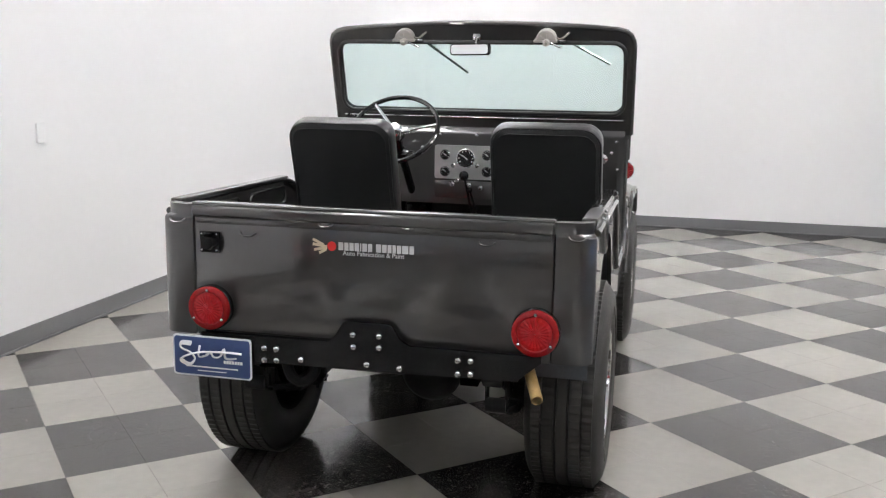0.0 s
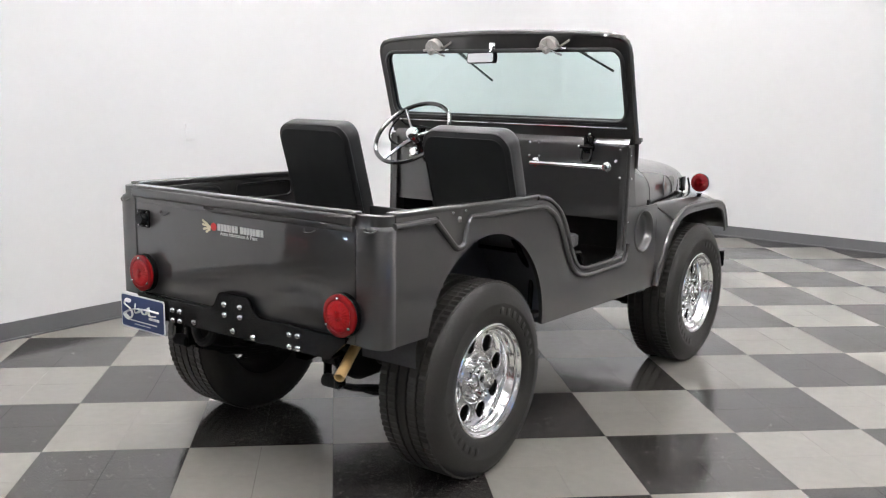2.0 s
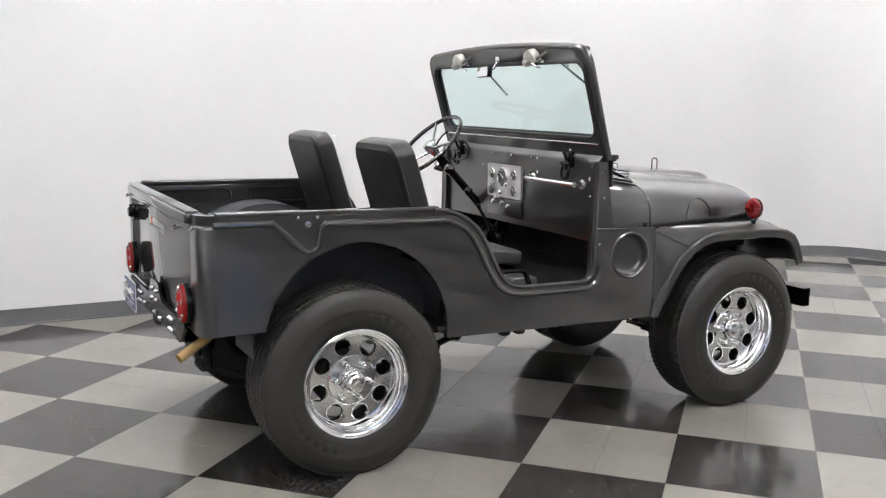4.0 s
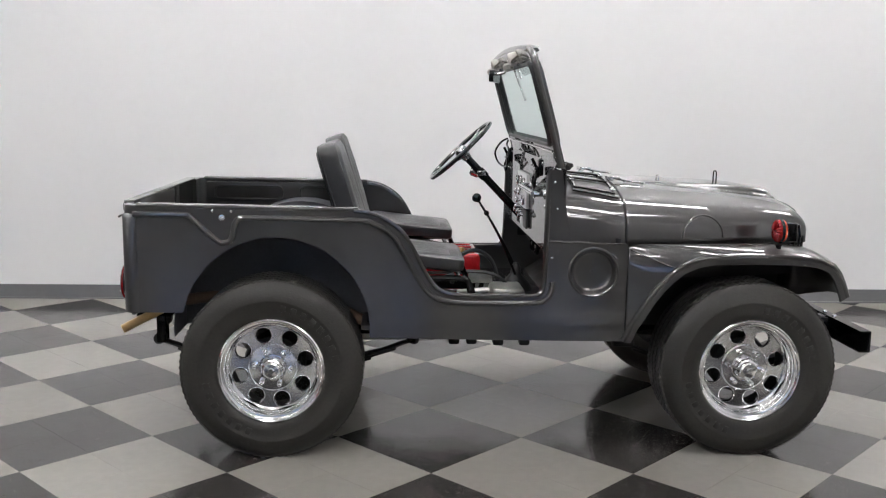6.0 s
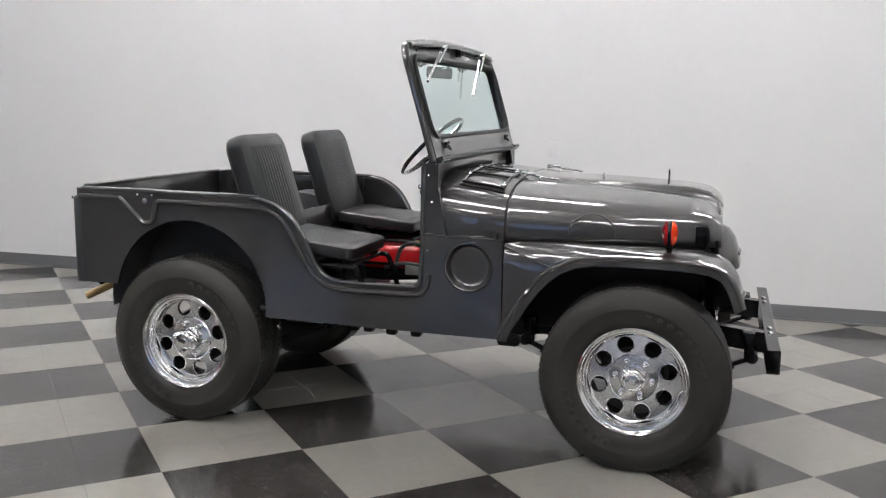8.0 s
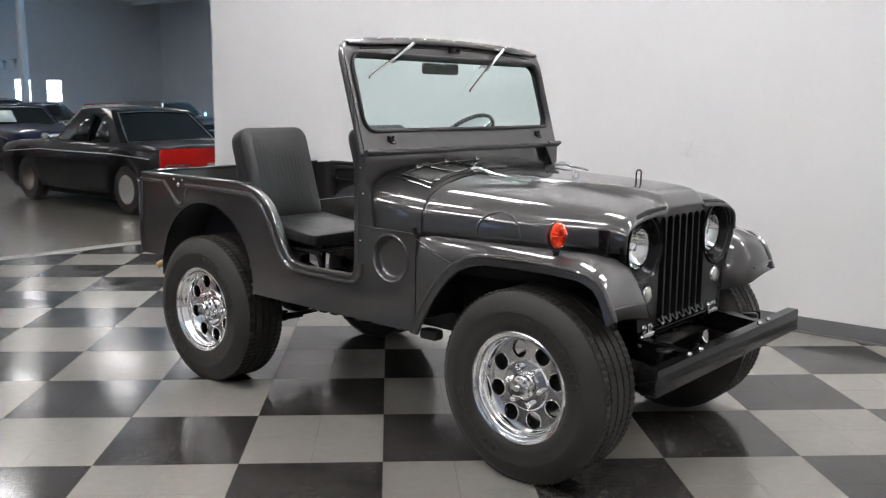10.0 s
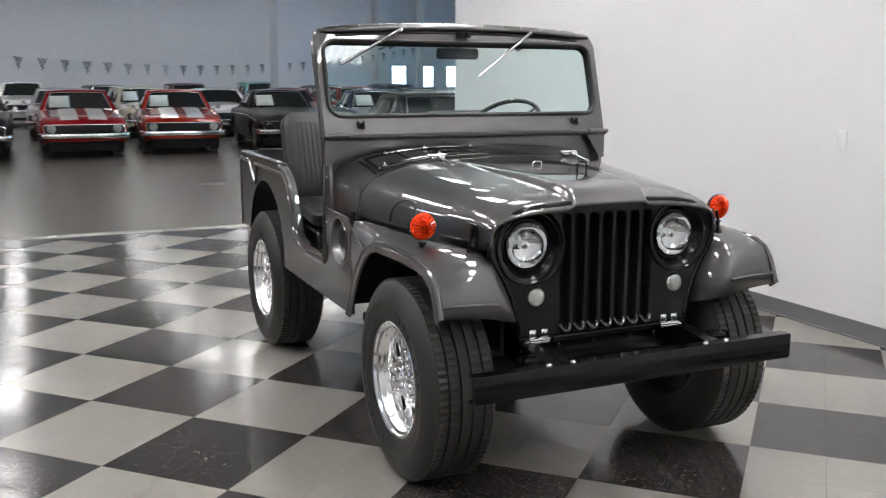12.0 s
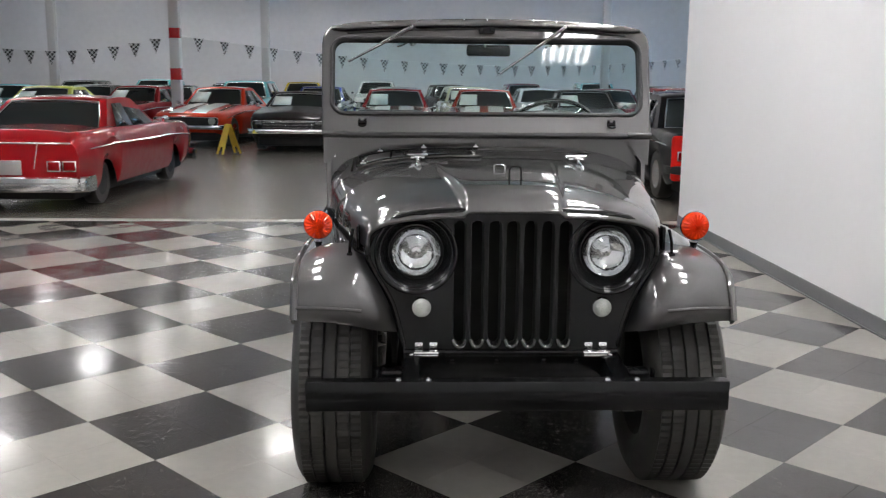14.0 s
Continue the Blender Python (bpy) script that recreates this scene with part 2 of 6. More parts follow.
def plate(bm, loops, at, depth):
    """A sheet with holes: the first loop is its outline, the others its holes; at(u, v, w) lays it into space."""
    edges = []
    for loop in loops:
        vs = [bm.verts.new(at(u, v, 0)) for u, v in loop]
        edges += [bm.edges.new((vs[i], vs[(i + 1) % len(vs)])) for i in range(len(vs))]
    made = bmesh.ops.triangle_fill(bm, edges=edges, use_beauty=True)
    faces = [g for g in made["geom"] if isinstance(g, bmesh.types.BMFace)]
    if depth:
        ext = bmesh.ops.extrude_face_region(bm, geom=faces)
        vec = Vector(at(0, 0, depth)) - Vector(at(0, 0, 0))
        bmesh.ops.translate(bm, vec=vec, verts=[g for g in ext["geom"] if isinstance(g, bmesh.types.BMVert)])
    return bm


def ring2(cx, cy, r, n=24, start=0.0):
    return [(cx + r * math.cos(start + k * math.tau / n), cy + r * math.sin(start + k * math.tau / n)) for k in range(n)]


def round_rect(x0, y0, x1, y1, r, n=5):
    out = []
    for cx, cy, a in ((x1 - r, y1 - r, 0), (x0 + r, y1 - r, 90), (x0 + r, y0 + r, 180), (x1 - r, y0 + r, 270)):
        out += [(cx + r * math.cos(radians(a + 90 * k / n)), cy + r * math.sin(radians(a + 90 * k / n))) for k in range(n + 1)]
    return out


def smooth_path(pts, n=6):
    """Points of a soft curve through the given ones."""
    pts = [Vector(p) for p in pts]
    out = []
    for i in range(len(pts) - 1):
        p0, p1, p2, p3 = pts[max(i - 1, 0)], pts[i], pts[i + 1], pts[min(i + 2, len(pts) - 1)]
        for k in range(n):
            t = k / n
            out.append(0.5 * (2 * p1 + (p2 - p0) * t + (2 * p0 - 5 * p1 + 4 * p2 - p3) * t * t + (3 * p1 - p0 - 3 * p2 + p3) * t ** 3))
    return out + [pts[-1]]


def blend(a, b, t):
    return a + (b - a) * t


def ease(t):
    t = min(max(t, 0.0), 1.0)
    return t * t * (3 - 2 * t)


def table(x, *pairs):
    """Straight-line look-up in (x, value) pairs."""
    return float(np.interp(x, [p[0] for p in pairs], [p[1] for p in pairs]))


X_AXIS = Matrix.Rotation(radians(90), 4, "Y")

# ---- the room ----
WALL_Y, WALL_X, END_X, WALL_H, CEIL_H, EDGE_X = 2.59, 6.87, -4.55, 6.8, 7.0, -4.66


def wall_line(offset):
    """The plan of the white wall's face, moved back by offset: side, round corner, front."""
    r = 0.75
    pts = [(END_X, WALL_Y + offset), (-2.0, WALL_Y + offset), (1.0, WALL_Y + offset), (4.0, WALL_Y + offset)]
    cx, cy = WALL_X - r, WALL_Y - r
    pts += [(cx + (r + offset) * math.sin(radians(a)), cy + (r + offset) * math.cos(radians(a))) for a in range(0, 91, 9)]
    return pts + [(WALL_X + offset, -2.0), (WALL_X + offset, -5.0), (WALL_X + offset, -9.5)]


def wall_strip(name, o0, o1, z0, z1, mat, label, cat, cut=None):
    bm = bmesh.new()
    a, b = wall_line(o0), wall_line(o1)
    if cut:
        a, b = a[cut[0]:cut[1]], b[cut[0]:cut[1]]
    loft(bm, [[(*p, z0), (*p, z1), (*q, z1), (*q, z0)] for p, q in zip(a, b)], closed=True)
    for p, q in ((a[0], b[0]), (a[-1], b[-1])):
        bm.faces.new([bm.verts.new(v) for v in ((*p, z0), (*p, z1), (*q, z1), (*q, z0))])
    bmesh.ops.remove_doubles(bm, verts=bm.verts[:], dist=1e-5)
    return tagged(part(name, bm, mat, sharp=50), label, cat, kind="structure")


wall_strip("wall_north", 0.0, 0.16, -0.02, WALL_H, M_WALL, "plain white painted partition wall with a rounded corner", "wall", (0, 15))
wall_strip("wall_east", 0.0, 0.16, -0.02, WALL_H, M_WALL, "plain white painted end wall", "wall", (14, 18))
wall_strip("baseboard", -0.012, -0.001, 0.002, 0.112, M_BASE, "grey vinyl cove base along the white wall", "baseboard")
wall_strip("trim", -0.022, -0.0125, 0.001, 0.012, M_BASE, "toe of the grey vinyl cove base", "trim")

bm = bmesh.new()
box(bm, (-20, 0, -0.06), (64, 56, 0.1), 0)
tagged(part("floor", bm, M_CONCRETE), "polished grey concrete floor with soft stains", "floor", kind="structure")

bm = bmesh.new()
box(bm, (-20, 0, CEIL_H + 0.1), (64, 56, 0.2), 0)
for k in range(14):
    box(bm, (-20, -26 + 4.0 * k, CEIL_H - 0.12), (63, 0.12, 0.22), 0)
tagged(part("ceiling", bm, M_CEIL), "pale painted roof deck with long joists", "ceiling", kind="structure")

bm = bmesh.new()
box(bm, (11.9, 0, 3.5), (0.2, 56, 7.2), 0)
tagged(part("wall_far_east", bm, M_HALL), "blue-grey painted hall wall", "wall", kind="structure")

# the hall's far wall with three small bright windows
HALL_X, WINS = -45.0, (17.75, 19.45, 21.15)
bm = bmesh.new()
plate(bm, [[(-28, -0.1), (28, -0.1), (28, 7.1), (-28, 7.1)]] + [[(y - 0.45, 1.3), (y + 0.45, 1.3), (y + 0.45, 2.55), (y - 0.45, 2.55)] for y in WINS],
      lambda u, v, w: Vector((HALL_X - w, u, v)), 0.2)
tagged(part("wall_west", bm, M_HALL), "blue-grey painted hall wall pierced by small windows", "wall", kind="structure")
bm = bmesh.new()
box(bm, (HALL_X + 0.3, 16.6, 3.45), (0.6, 0.7, 7.1), 0.01)
tagged(part("pilaster", bm, M_HALL), "blue-grey painted wall pier", "wall", kind="structure")
for i, y in enumerate(WINS):
    win = thing("window_%d" % (i + 1), "small white-framed window full of daylight", "window", pose(HALL_X, y, 1.3, 0, 0, 90), kind="structure")
    bm = bmesh.new()
    for c, s in (((0, 0.05, 0.03), (0.9, 0.1, 0.06)), ((0, 0.05, 1.22), (0.9, 0.1, 0.06)), ((-0.42, 0.05, 0.625), (0.06, 0.1, 1.13)), ((0.42, 0.05, 0.625), (0.06, 0.1, 1.13)), ((0, 0.05, 0.625), (0.78, 0.06, 0.05))):
        box(bm, c, s, 0.005)
    part("window_frame", bm, M_HOUSING, win)
    for z in (0.33, 0.92):
        bm = bmesh.new()
        box(bm, (0, 0.06, z), (0.78, 0.012, 0.54), 0)
        part("pane", bm, M_LENS, win).visible_shadow = False
bm = bmesh.new()
box(bm, (HALL_X - 3, 0, 2.5), (0.1, 56, 9), 0)
tagged(part("backdrop", bm, M_SKY), "pale bright daylight beyond the windows", "backdrop", kind="structure")



def daylight_wall(wall_name, first, y, side, bays, sky, wide, sill, head):
    """A hall wall with tall unseen bays and glowing daylight sheets; side is the way out."""
    bm = bmesh.new()
    plate(bm, [[(-52, -0.1), (12, -0.1), (12, 7.1), (-52, 7.1)]] + [[(x, sill), (x + wide, sill), (x + wide, head), (x, head)] for x in bays], lambda u, v, w: Vector((u, y + side * w, v)), 0.2)
    tagged(part(wall_name, bm, M_HALL), "pale hall wall with unseen tall windows", "wall", kind="structure")
    for i, x in enumerate(bays):
        win = thing("window_%d" % (i + first), "unseen tall window full of daylight", "window", pose(x, y, sill), kind="structure")
        tall = head - sill
        bm = bmesh.new()
        for c, s in (((wide / 2, 0.03), (wide, 0.06)), ((wide / 2, tall - 0.03), (wide, 0.06)), ((0.03, tall / 2), (0.06, tall - 0.12)), ((wide - 0.03, tall / 2), (0.06, tall - 0.12)), ((wide / 2, tall / 2), (0.06, tall - 0.12))):
            box(bm, (c[0], side * 0.1, c[1]), (s[0], 0.12, s[1]), 0.005)
        part("window_frame", bm, M_DULL, win)
        for c in (0.25 * wide + 0.01, 0.75 * wide - 0.01):
            bm = bmesh.new()
            box(bm, (c, side * 0.1, tall / 2), (0.5 * wide - 0.1, 0.012, tall - 0.14), 0)
            part("pane", bm, M_LENS, win).visible_shadow = False
    bm = bmesh.new()
    box(bm, ((bays[0] + bays[-1]) / 2 + 1.6, y + side * 2.5, 3.0), (bays[-1] - bays[0] + 14, 0.1, 10), 0)
    tagged(part("backdrop", bm, sky), "glowing daylight sheet behind the unseen windows", "backdrop", kind="structure")


daylight_wall("wall_south", 4, -25.0, -1, [-12.0, -6.5, -1.0, 4.5], M_SKY_SOUTH, 2.8, 3.7, 6.2)
# unseen north windows, made up to tint the far hall wall blue
daylight_wall("wall_north_hall", 8, 27.8, 1, [-27.0 + 3.6 * k for k in range(5)], M_FILL_NORTH, 3.2, 0.5, 4.3)
# strip along the edge of the chequered floor
bm = bmesh.new()
box(bm, (EDGE_X - 0.09, -6.0, -0.004), (0.18, 18.0, 0.012), 0.002)
tagged(part("trim", bm, M_STRIPE), "pale worn edge strip of the chequered floor", "trim", kind="structure")

# blank cover plate on the white wall
bm = bmesh.new()
box(bm, (1.17, WALL_Y - 0.004, 1.215), (0.075, 0.012, 0.115), 0.003)
tagged(part("wall_plate", bm, M_WALL), "white blank cover plate on the white wall", "wall plate")

# ---- ceiling lamps: rows of six-tube fittings ----


def lamp_fitting(tube_mat, drop):
    lamp = thing("ceiling_light", "white six-tube fluorescent high bay fitting, switched on", "ceiling light", pose(0, 0, 0), "hall lamps")
    bm = bmesh.new()
    box(bm, (0, 0, 0.07), (1.24, 0.62, 0.05), 0.01)
    for y in (-0.3, 0.3):
        box(bm, (0, y, 0.02), (1.24, 0.02, 0.08), 0.004)
    part("housing", bm, M_HOUSING, lamp)
    bm = bmesh.new()
    tube(bm, [(-0.58, 0, 0), (0.58, 0, 0)], 0.019, 8)
    first = part("tube", bm, tube_mat, lamp, "glowing white tube", pose(0, -0.24, 0.0))
    for k in range(1, 6):
        place("tube", first.data, lamp, "glowing white tube", pose(0, -0.24 + 0.096 * k, 0.0))
    for x in (-0.5, 0.5):
        bm = bmesh.new()
        tube(bm, [(x, 0, 0.09), (x, 0, drop)], 0.004, 6)
        part("hanger", bm, M_DULL, lamp)
    return lamp


hall_lamp = lamp_fitting(M_TUBE_HALL, 2.0)
hall_lamp.matrix_basis = pose(-0.1, -7.95, 5.0)
high_lamp = lamp_fitting(M_TUBE_HALL, 0.7)
high_lamp.matrix_basis = pose(-36.5, -7.95, 6.3)
# outermost rows, i = -8 and j < -1, are added to light the far walls
for i in range(-8, 3):
    for j in range(-3, 4):
        over_bay = (j == 2 and i > -1) or (j == 1 and i > -1) or (j == 0 and i > -1)
        if (i, j) not in ((-7, -1), (0, -1)) and not over_bay and (j > -2 or i < -3):
            copy_thing(hall_lamp if i > -4 else high_lamp, pose(-0.1 + 5.2 * i, -2.75 + 5.2 * j, 5.0 if i > -4 else 6.3))
# three more fittings off the grid, made up to brighten the far wall
for y in (-7.95, -13.15, -18.35):
    copy_thing(high_lamp, pose(-39.3, y, 6.3))
# closer rows over the chequered bay
bay_lamp = lamp_fitting(M_TUBE, 2.0)
bay_lamp.matrix_basis = pose(-2.85, -6.2, 5.0)
for x in (-2.85, -0.65, 1.55, 3.75, 5.95):
    for y in (-6.2, -2.4, 1.4):
        if (x, y) not in ((-2.85, -6.2), (5.95, -6.2), (5.95, -2.4)):
            copy_thing(bay_lamp, pose(5.65 if x > 5 else x, y, 5.0))

# ---- the open four-wheel-drive car ----
jeep = thing("off_road_car", "open dark grey classic off-road car with polished wheels", "car",
             Matrix.Translation((0.9, 0, 0)) @ Matrix.Rotation(radians(0.5), 4, "Z") @ Matrix.Translation((-0.9, 0, 0)))
SIDE, TUB_TOP, REAR_X, AXLE_F, AXLE_R = 0.752, 1.115, -0.620, 2.14, 0.012

# -- side panels of the tub --
door_edge = [(0.37, 1.108), (0.43, 1.103), (0.50, 1.078), (0.57, 1.028), (0.62, 0.958), (0.67, 0.861), (0.715, 0.79), (0.76, 0.758), (0.82, 0.745),
             (0.90, 0.742), (1.15, 0.742), (1.18, 0.75), (1.200, 0.785)]
arch = [(0.035 + 0.405 * math.cos(radians(a)), 0.582 + 0.405 * math.sin(radians(a))) for a in range(-4, 168, 7)]


def side_outline():
    pts = [(REAR_X + 0.07, 1.122)] + door_edge + [(1.205, 1.288), (1.268, 1.288), (1.292, 1.10), (1.318, 0.966), (1.568, 0.966), (1.568, 0.530), (1.0, 0.536)]
    return pts + [(0.442, 0.545)] + arch + [(-0.365, 0.655), (REAR_X + 0.07, 0.655)]


for s in (-1, 1):
    panel_loops = [side_outline(), ring2(1.419, 0.842, 0.098, 28)]
    bm = bmesh.new()
    plate(bm, panel_loops, lambda u, v, w: Vector((u, s * (SIDE - w), v)), 0.018)
    side_panel = part("side_panel", bm, M_PAINT, jeep)
    # pressed round recess behind the front post
    bm = bmesh.new()
    m = Matrix.Translation((1.419, s * SIDE, 0.842)) @ Matrix.Rotation(radians(-90 * s), 4, "X")
    lathe(bm, [(0.113, 0.0012), (0.109, 0.0055), (0.104, 0.0062), (0.099, 0.002), (0.095, -0.007), (0.092, -0.020), (0.088, -0.028), (0.081, -0.032), (0.068, -0.034), (0.004, -0.035)], m, 48, caps=False)
    part("round_recess", bm, M_PAINT, side_panel)
    # rolled bead under the rim, round the door opening and up the post
    bead = [(-0.562, 1.082), (-0.345, 1.080), (-0.325, 1.074), (-0.215, 0.973), (-0.185, 0.962), (-0.155, 0.972), (-0.145, 1.0), (-0.135, 1.045), (-0.115, 1.066), (-0.08, 1.071),
            (0.37, 1.064), (0.45, 1.052), (0.53, 1.005), (0.585, 0.93), (0.635, 0.835), (0.685, 0.76), (0.74, 0.722), (0.82, 0.706), (0.95, 0.703), (1.16, 0.704), (1.205, 0.716), (1.232, 0.75), (1.238, 0.80)]
    bm = bmesh.new()
    tube(bm, smooth_path([(x, s * (SIDE + 0.002), z) for x, z in bead], 4), 0.0125, 10)
    part("pressed_bead", bm, M_PAINT, side_panel)
    # flange of the door opening, standing inward
    bm = bmesh.new()
    path = smooth_path([(x, 0, z) for x, z in door_edge + [(1.203, 0.95), (1.205, 1.12), (1.207, 1.28)]], 3)
    loft(bm, [[(p.x, s * (SIDE + 0.001), p.z), (p.x, s * (SIDE - 0.038), p.z - 0.004), (p.x - 0.003, s * (SIDE - 0.04), p.z - 0.018), (p.x, s * (SIDE - 0.01), p.z - 0.018)] for p in path], closed=True)
    part("door_flange", bm, M_PAINT, side_panel)
    bm = bmesh.new()
    roll = smooth_path([(x, s * (SIDE + 0.001), z - 0.006) for x, z in door_edge] + [(1.207, s * (SIDE + 0.001), 0.95), (1.209, s * (SIDE + 0.001), 1.12), (1.211, s * (SIDE + 0.001), 1.275)], 3)
    tube(bm, roll, 0.010, 10)
    part("door_roll", bm, M_PAINT, side_panel)
    # rim along the top of the bed
    bm = bmesh.new()
    box(bm, (-0.092, s * (SIDE - 0.022), 1.112), (0.944, 0.05, 0.02), 0.007, Matrix.Translation((0, 0, 0.0)) @ Matrix.Rotation(0.011, 4, "Y"))
    part("bed_rim", bm, M_PAINT, side_panel)
    bm = bmesh.new()
    lathe(bm, [(0.013, -0.004), (0.013, 0.004), (0.006, 0.005)], Matrix.Translation((-0.19, s * (SIDE + 0.002), 1.07)) @ Matrix.Rotation(radians(-90 * s), 4, "X"), 16)
    part("bow_socket", bm, M_CHROME, side_panel, "bright round socket")
    bm = bmesh.new()
    for x in (-0.23, -0.15):
        box(bm, (x, s * (SIDE + 0.003), 1.098), (0.012, 0.008, 0.012), 0.003)
    part("rivet", bm, M_STEEL, side_panel)
    bm = bmesh.new()
    tube(bm, [(1.215, s * (SIDE + 0.0005), 0.978), (1.315, s * (SIDE + 0.0005), 0.972), (1.56, s * (SIDE + 0.0005), 0.968)], 0.0035, 6)
    part("cowl_seam", bm, M_PAINT, side_panel)
    for x, z in ((1.235, 1.235), (1.25, 1.12), (1.232, 0.905)):
        bm = bmesh.new()
        lathe(bm, [(0.006, 0), (0.005, 0.003), (0.001, 0.0045)], Matrix.Translation((x, s * SIDE, z)) @ Matrix.Rotation(radians(-90 * s), 4, "X"), 10)
        part("screw", bm, M_STEEL, side_panel, "bright screw head")
    # seam with its rivets on the front post
    for z in (0.93, 1.02, 1.11, 1.20, 1.265):
        bm = bmesh.new()
        lathe(bm, [(0.007, 0), (0.006, 0.004), (0.002, 0.006)], Matrix.Translation((1.222, s * (SIDE - 0.03), z)) @ Matrix.Rotation(radians(-90), 4, "Y"), 10)
        part("screw", bm, M_STEEL, side_panel, "bright screw head")
    # inner skin and wheel box
    bm = bmesh.new()
    well = [(0.03 + 0.44 * math.cos(radians(a)), 0.585 + 0.43 * math.sin(radians(a))) for a in range(-6, 187, 8)]
    loft(bm, [[(x, s * (SIDE - 0.02), z), (x, s * 0.47, z)] for x, z in well])
    c = bm.verts.new((0.03, s * 0.47, 0.60))
    bm.verts.ensure_lookup_table()
    inner = [bm.verts[i] for i in range(1, 2 * len(well), 2)]
    for p, q in zip(inner, inner[1:]):
        bm.faces.new((p, q, c))
    part("wheel_box", bm, M_WELL, jeep)
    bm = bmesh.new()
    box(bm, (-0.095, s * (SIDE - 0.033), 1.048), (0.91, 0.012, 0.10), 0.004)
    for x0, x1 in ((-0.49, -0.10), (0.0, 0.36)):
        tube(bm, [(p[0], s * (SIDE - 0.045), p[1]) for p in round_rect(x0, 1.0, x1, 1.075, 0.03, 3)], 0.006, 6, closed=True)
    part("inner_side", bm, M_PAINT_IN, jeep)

# -- rear corners, tailgate panel and floor --
for s in (-1, 1):
    bm = bmesh.new()
    r = 0.07
    rows = []
    plan = [(REAR_X + 0.07, s * SIDE)] + [(REAR_X + r - r * math.sin(radians(a)), s * (SIDE - r + r * math.cos(radians(a)))) for a in range(0, 91, 10)] + [(REAR_X, s * 0.632)]
    for i, (x, y) in enumerate(plan):
        out = s * 0.018 * ease(i / 5.0) * (1 - ease((i - 8) / 3.0))
        rows.append([(x, y + out, 0.655), (x, y + out, 1.066), (x, y + 0.6 * out, 1.075), (x + 0.004, y - s * 0.004, 1.082), (x + 0.004, y - s * 0.004, 1.118), (x + 0.02, y - s * 0.016, 1.122), (x + 0.045, y - s * 0.03, 1.118), (x + 0.045, y - s * 0.03, 0.70)])
    loft(bm, rows)
    bm.faces.new([bm.verts.new(p) for p in rows[-1]])
    bmesh.ops.remove_doubles(bm, verts=bm.verts[:], dist=1e-5)
    part("rear_corner", bm, M_PAINT, jeep)
bm = bmesh.new()
box(bm, (REAR_X + 0.012, 0.0, 0.888), (0.02, 1.252, 0.47), 0.004)
rear_panel = part("rear_panel", bm, M_PAINT, jeep)
bm = bmesh.new()
box(bm, (REAR_X - 0.004, 0.0, 1.098), (0.03, 1.256, 0.040), 0.009, seg=3)
box(bm, (REAR_X + 0.012, 0.0, 1.122), (0.05, 1.26, 0.014), 0.006)
part("top_rail", bm, M_PAINT, rear_panel)
bm = bmesh.new()
box(bm, (REAR_X + 0.002, 0.0, 1.066), (0.012, 1.236, 0.024), 0.005)
part("lower_lip", bm, M_PAINT, rear_panel)
for y, z in ((0.423, 1.026), (0.142, 1.072), (-0.142, 1.08), (-0.41, 1.04), (0.69, 1.062), (-0.70, 1.07)):
    bm = bmesh.new()
    tube(bm, smooth_path([(REAR_X - 0.001, y - 0.028, z + 0.004), (REAR_X - 0.012, y - 0.018, z - 0.004), (REAR_X - 0.014, y, z - 0.007), (REAR_X - 0.012, y + 0.018, z - 0.004), (REAR_X - 0.001, y + 0.028, z + 0.004)], 3), 0.0035, 8)
    part("footman_loop", bm, M_PAINT, rear_panel)
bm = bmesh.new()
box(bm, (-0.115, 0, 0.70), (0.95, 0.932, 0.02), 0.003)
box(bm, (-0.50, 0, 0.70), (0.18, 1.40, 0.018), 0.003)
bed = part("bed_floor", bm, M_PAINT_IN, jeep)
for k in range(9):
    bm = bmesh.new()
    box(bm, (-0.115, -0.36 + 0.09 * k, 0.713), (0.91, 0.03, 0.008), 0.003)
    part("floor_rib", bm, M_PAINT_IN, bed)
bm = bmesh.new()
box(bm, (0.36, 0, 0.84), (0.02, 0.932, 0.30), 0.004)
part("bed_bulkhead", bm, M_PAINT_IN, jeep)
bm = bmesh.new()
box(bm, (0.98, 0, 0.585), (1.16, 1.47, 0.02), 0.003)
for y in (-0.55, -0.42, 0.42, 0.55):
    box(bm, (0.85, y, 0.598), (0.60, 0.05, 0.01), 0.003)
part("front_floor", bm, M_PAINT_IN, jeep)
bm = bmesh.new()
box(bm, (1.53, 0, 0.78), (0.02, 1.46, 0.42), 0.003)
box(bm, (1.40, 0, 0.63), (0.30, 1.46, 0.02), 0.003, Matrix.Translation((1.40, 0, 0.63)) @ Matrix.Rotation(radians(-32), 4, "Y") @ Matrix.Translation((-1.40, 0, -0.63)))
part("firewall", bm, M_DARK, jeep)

# -- cowl and hood --


def hood_row(x, w, zc, zb, n, bulge=0.0):
    """One cross-section: a flat-topped arch with a raised middle panel that widens to the rear."""
    c = 0.168 + 0.075 * max(0.0, (2.46 - x) / 0.70)
    ys = [0.0, 0.35 * c, 0.7 * c, c - 0.016, c - 0.005, c + 0.005, c + 0.014, c + 0.024]
    ys += [blend(c + 0.024, w, f) for f in (0.15, 0.3, 0.45, 0.58, 0.69, 0.78, 0.85, 0.905, 0.945, 0.972, 0.99, 1.0)]
    ys = [-y for y in ys[:0:-1]] + ys
    row = []
    for y in ys:
        z = zb + (zc - zb) * max(0.0, 1 - min(1.0, abs(y) / w) ** n) ** (1 / n)
        z += bulge * (1 - ease((abs(y) - c + 0.010) / 0.026))
        row.append((x, y, z))
    return row


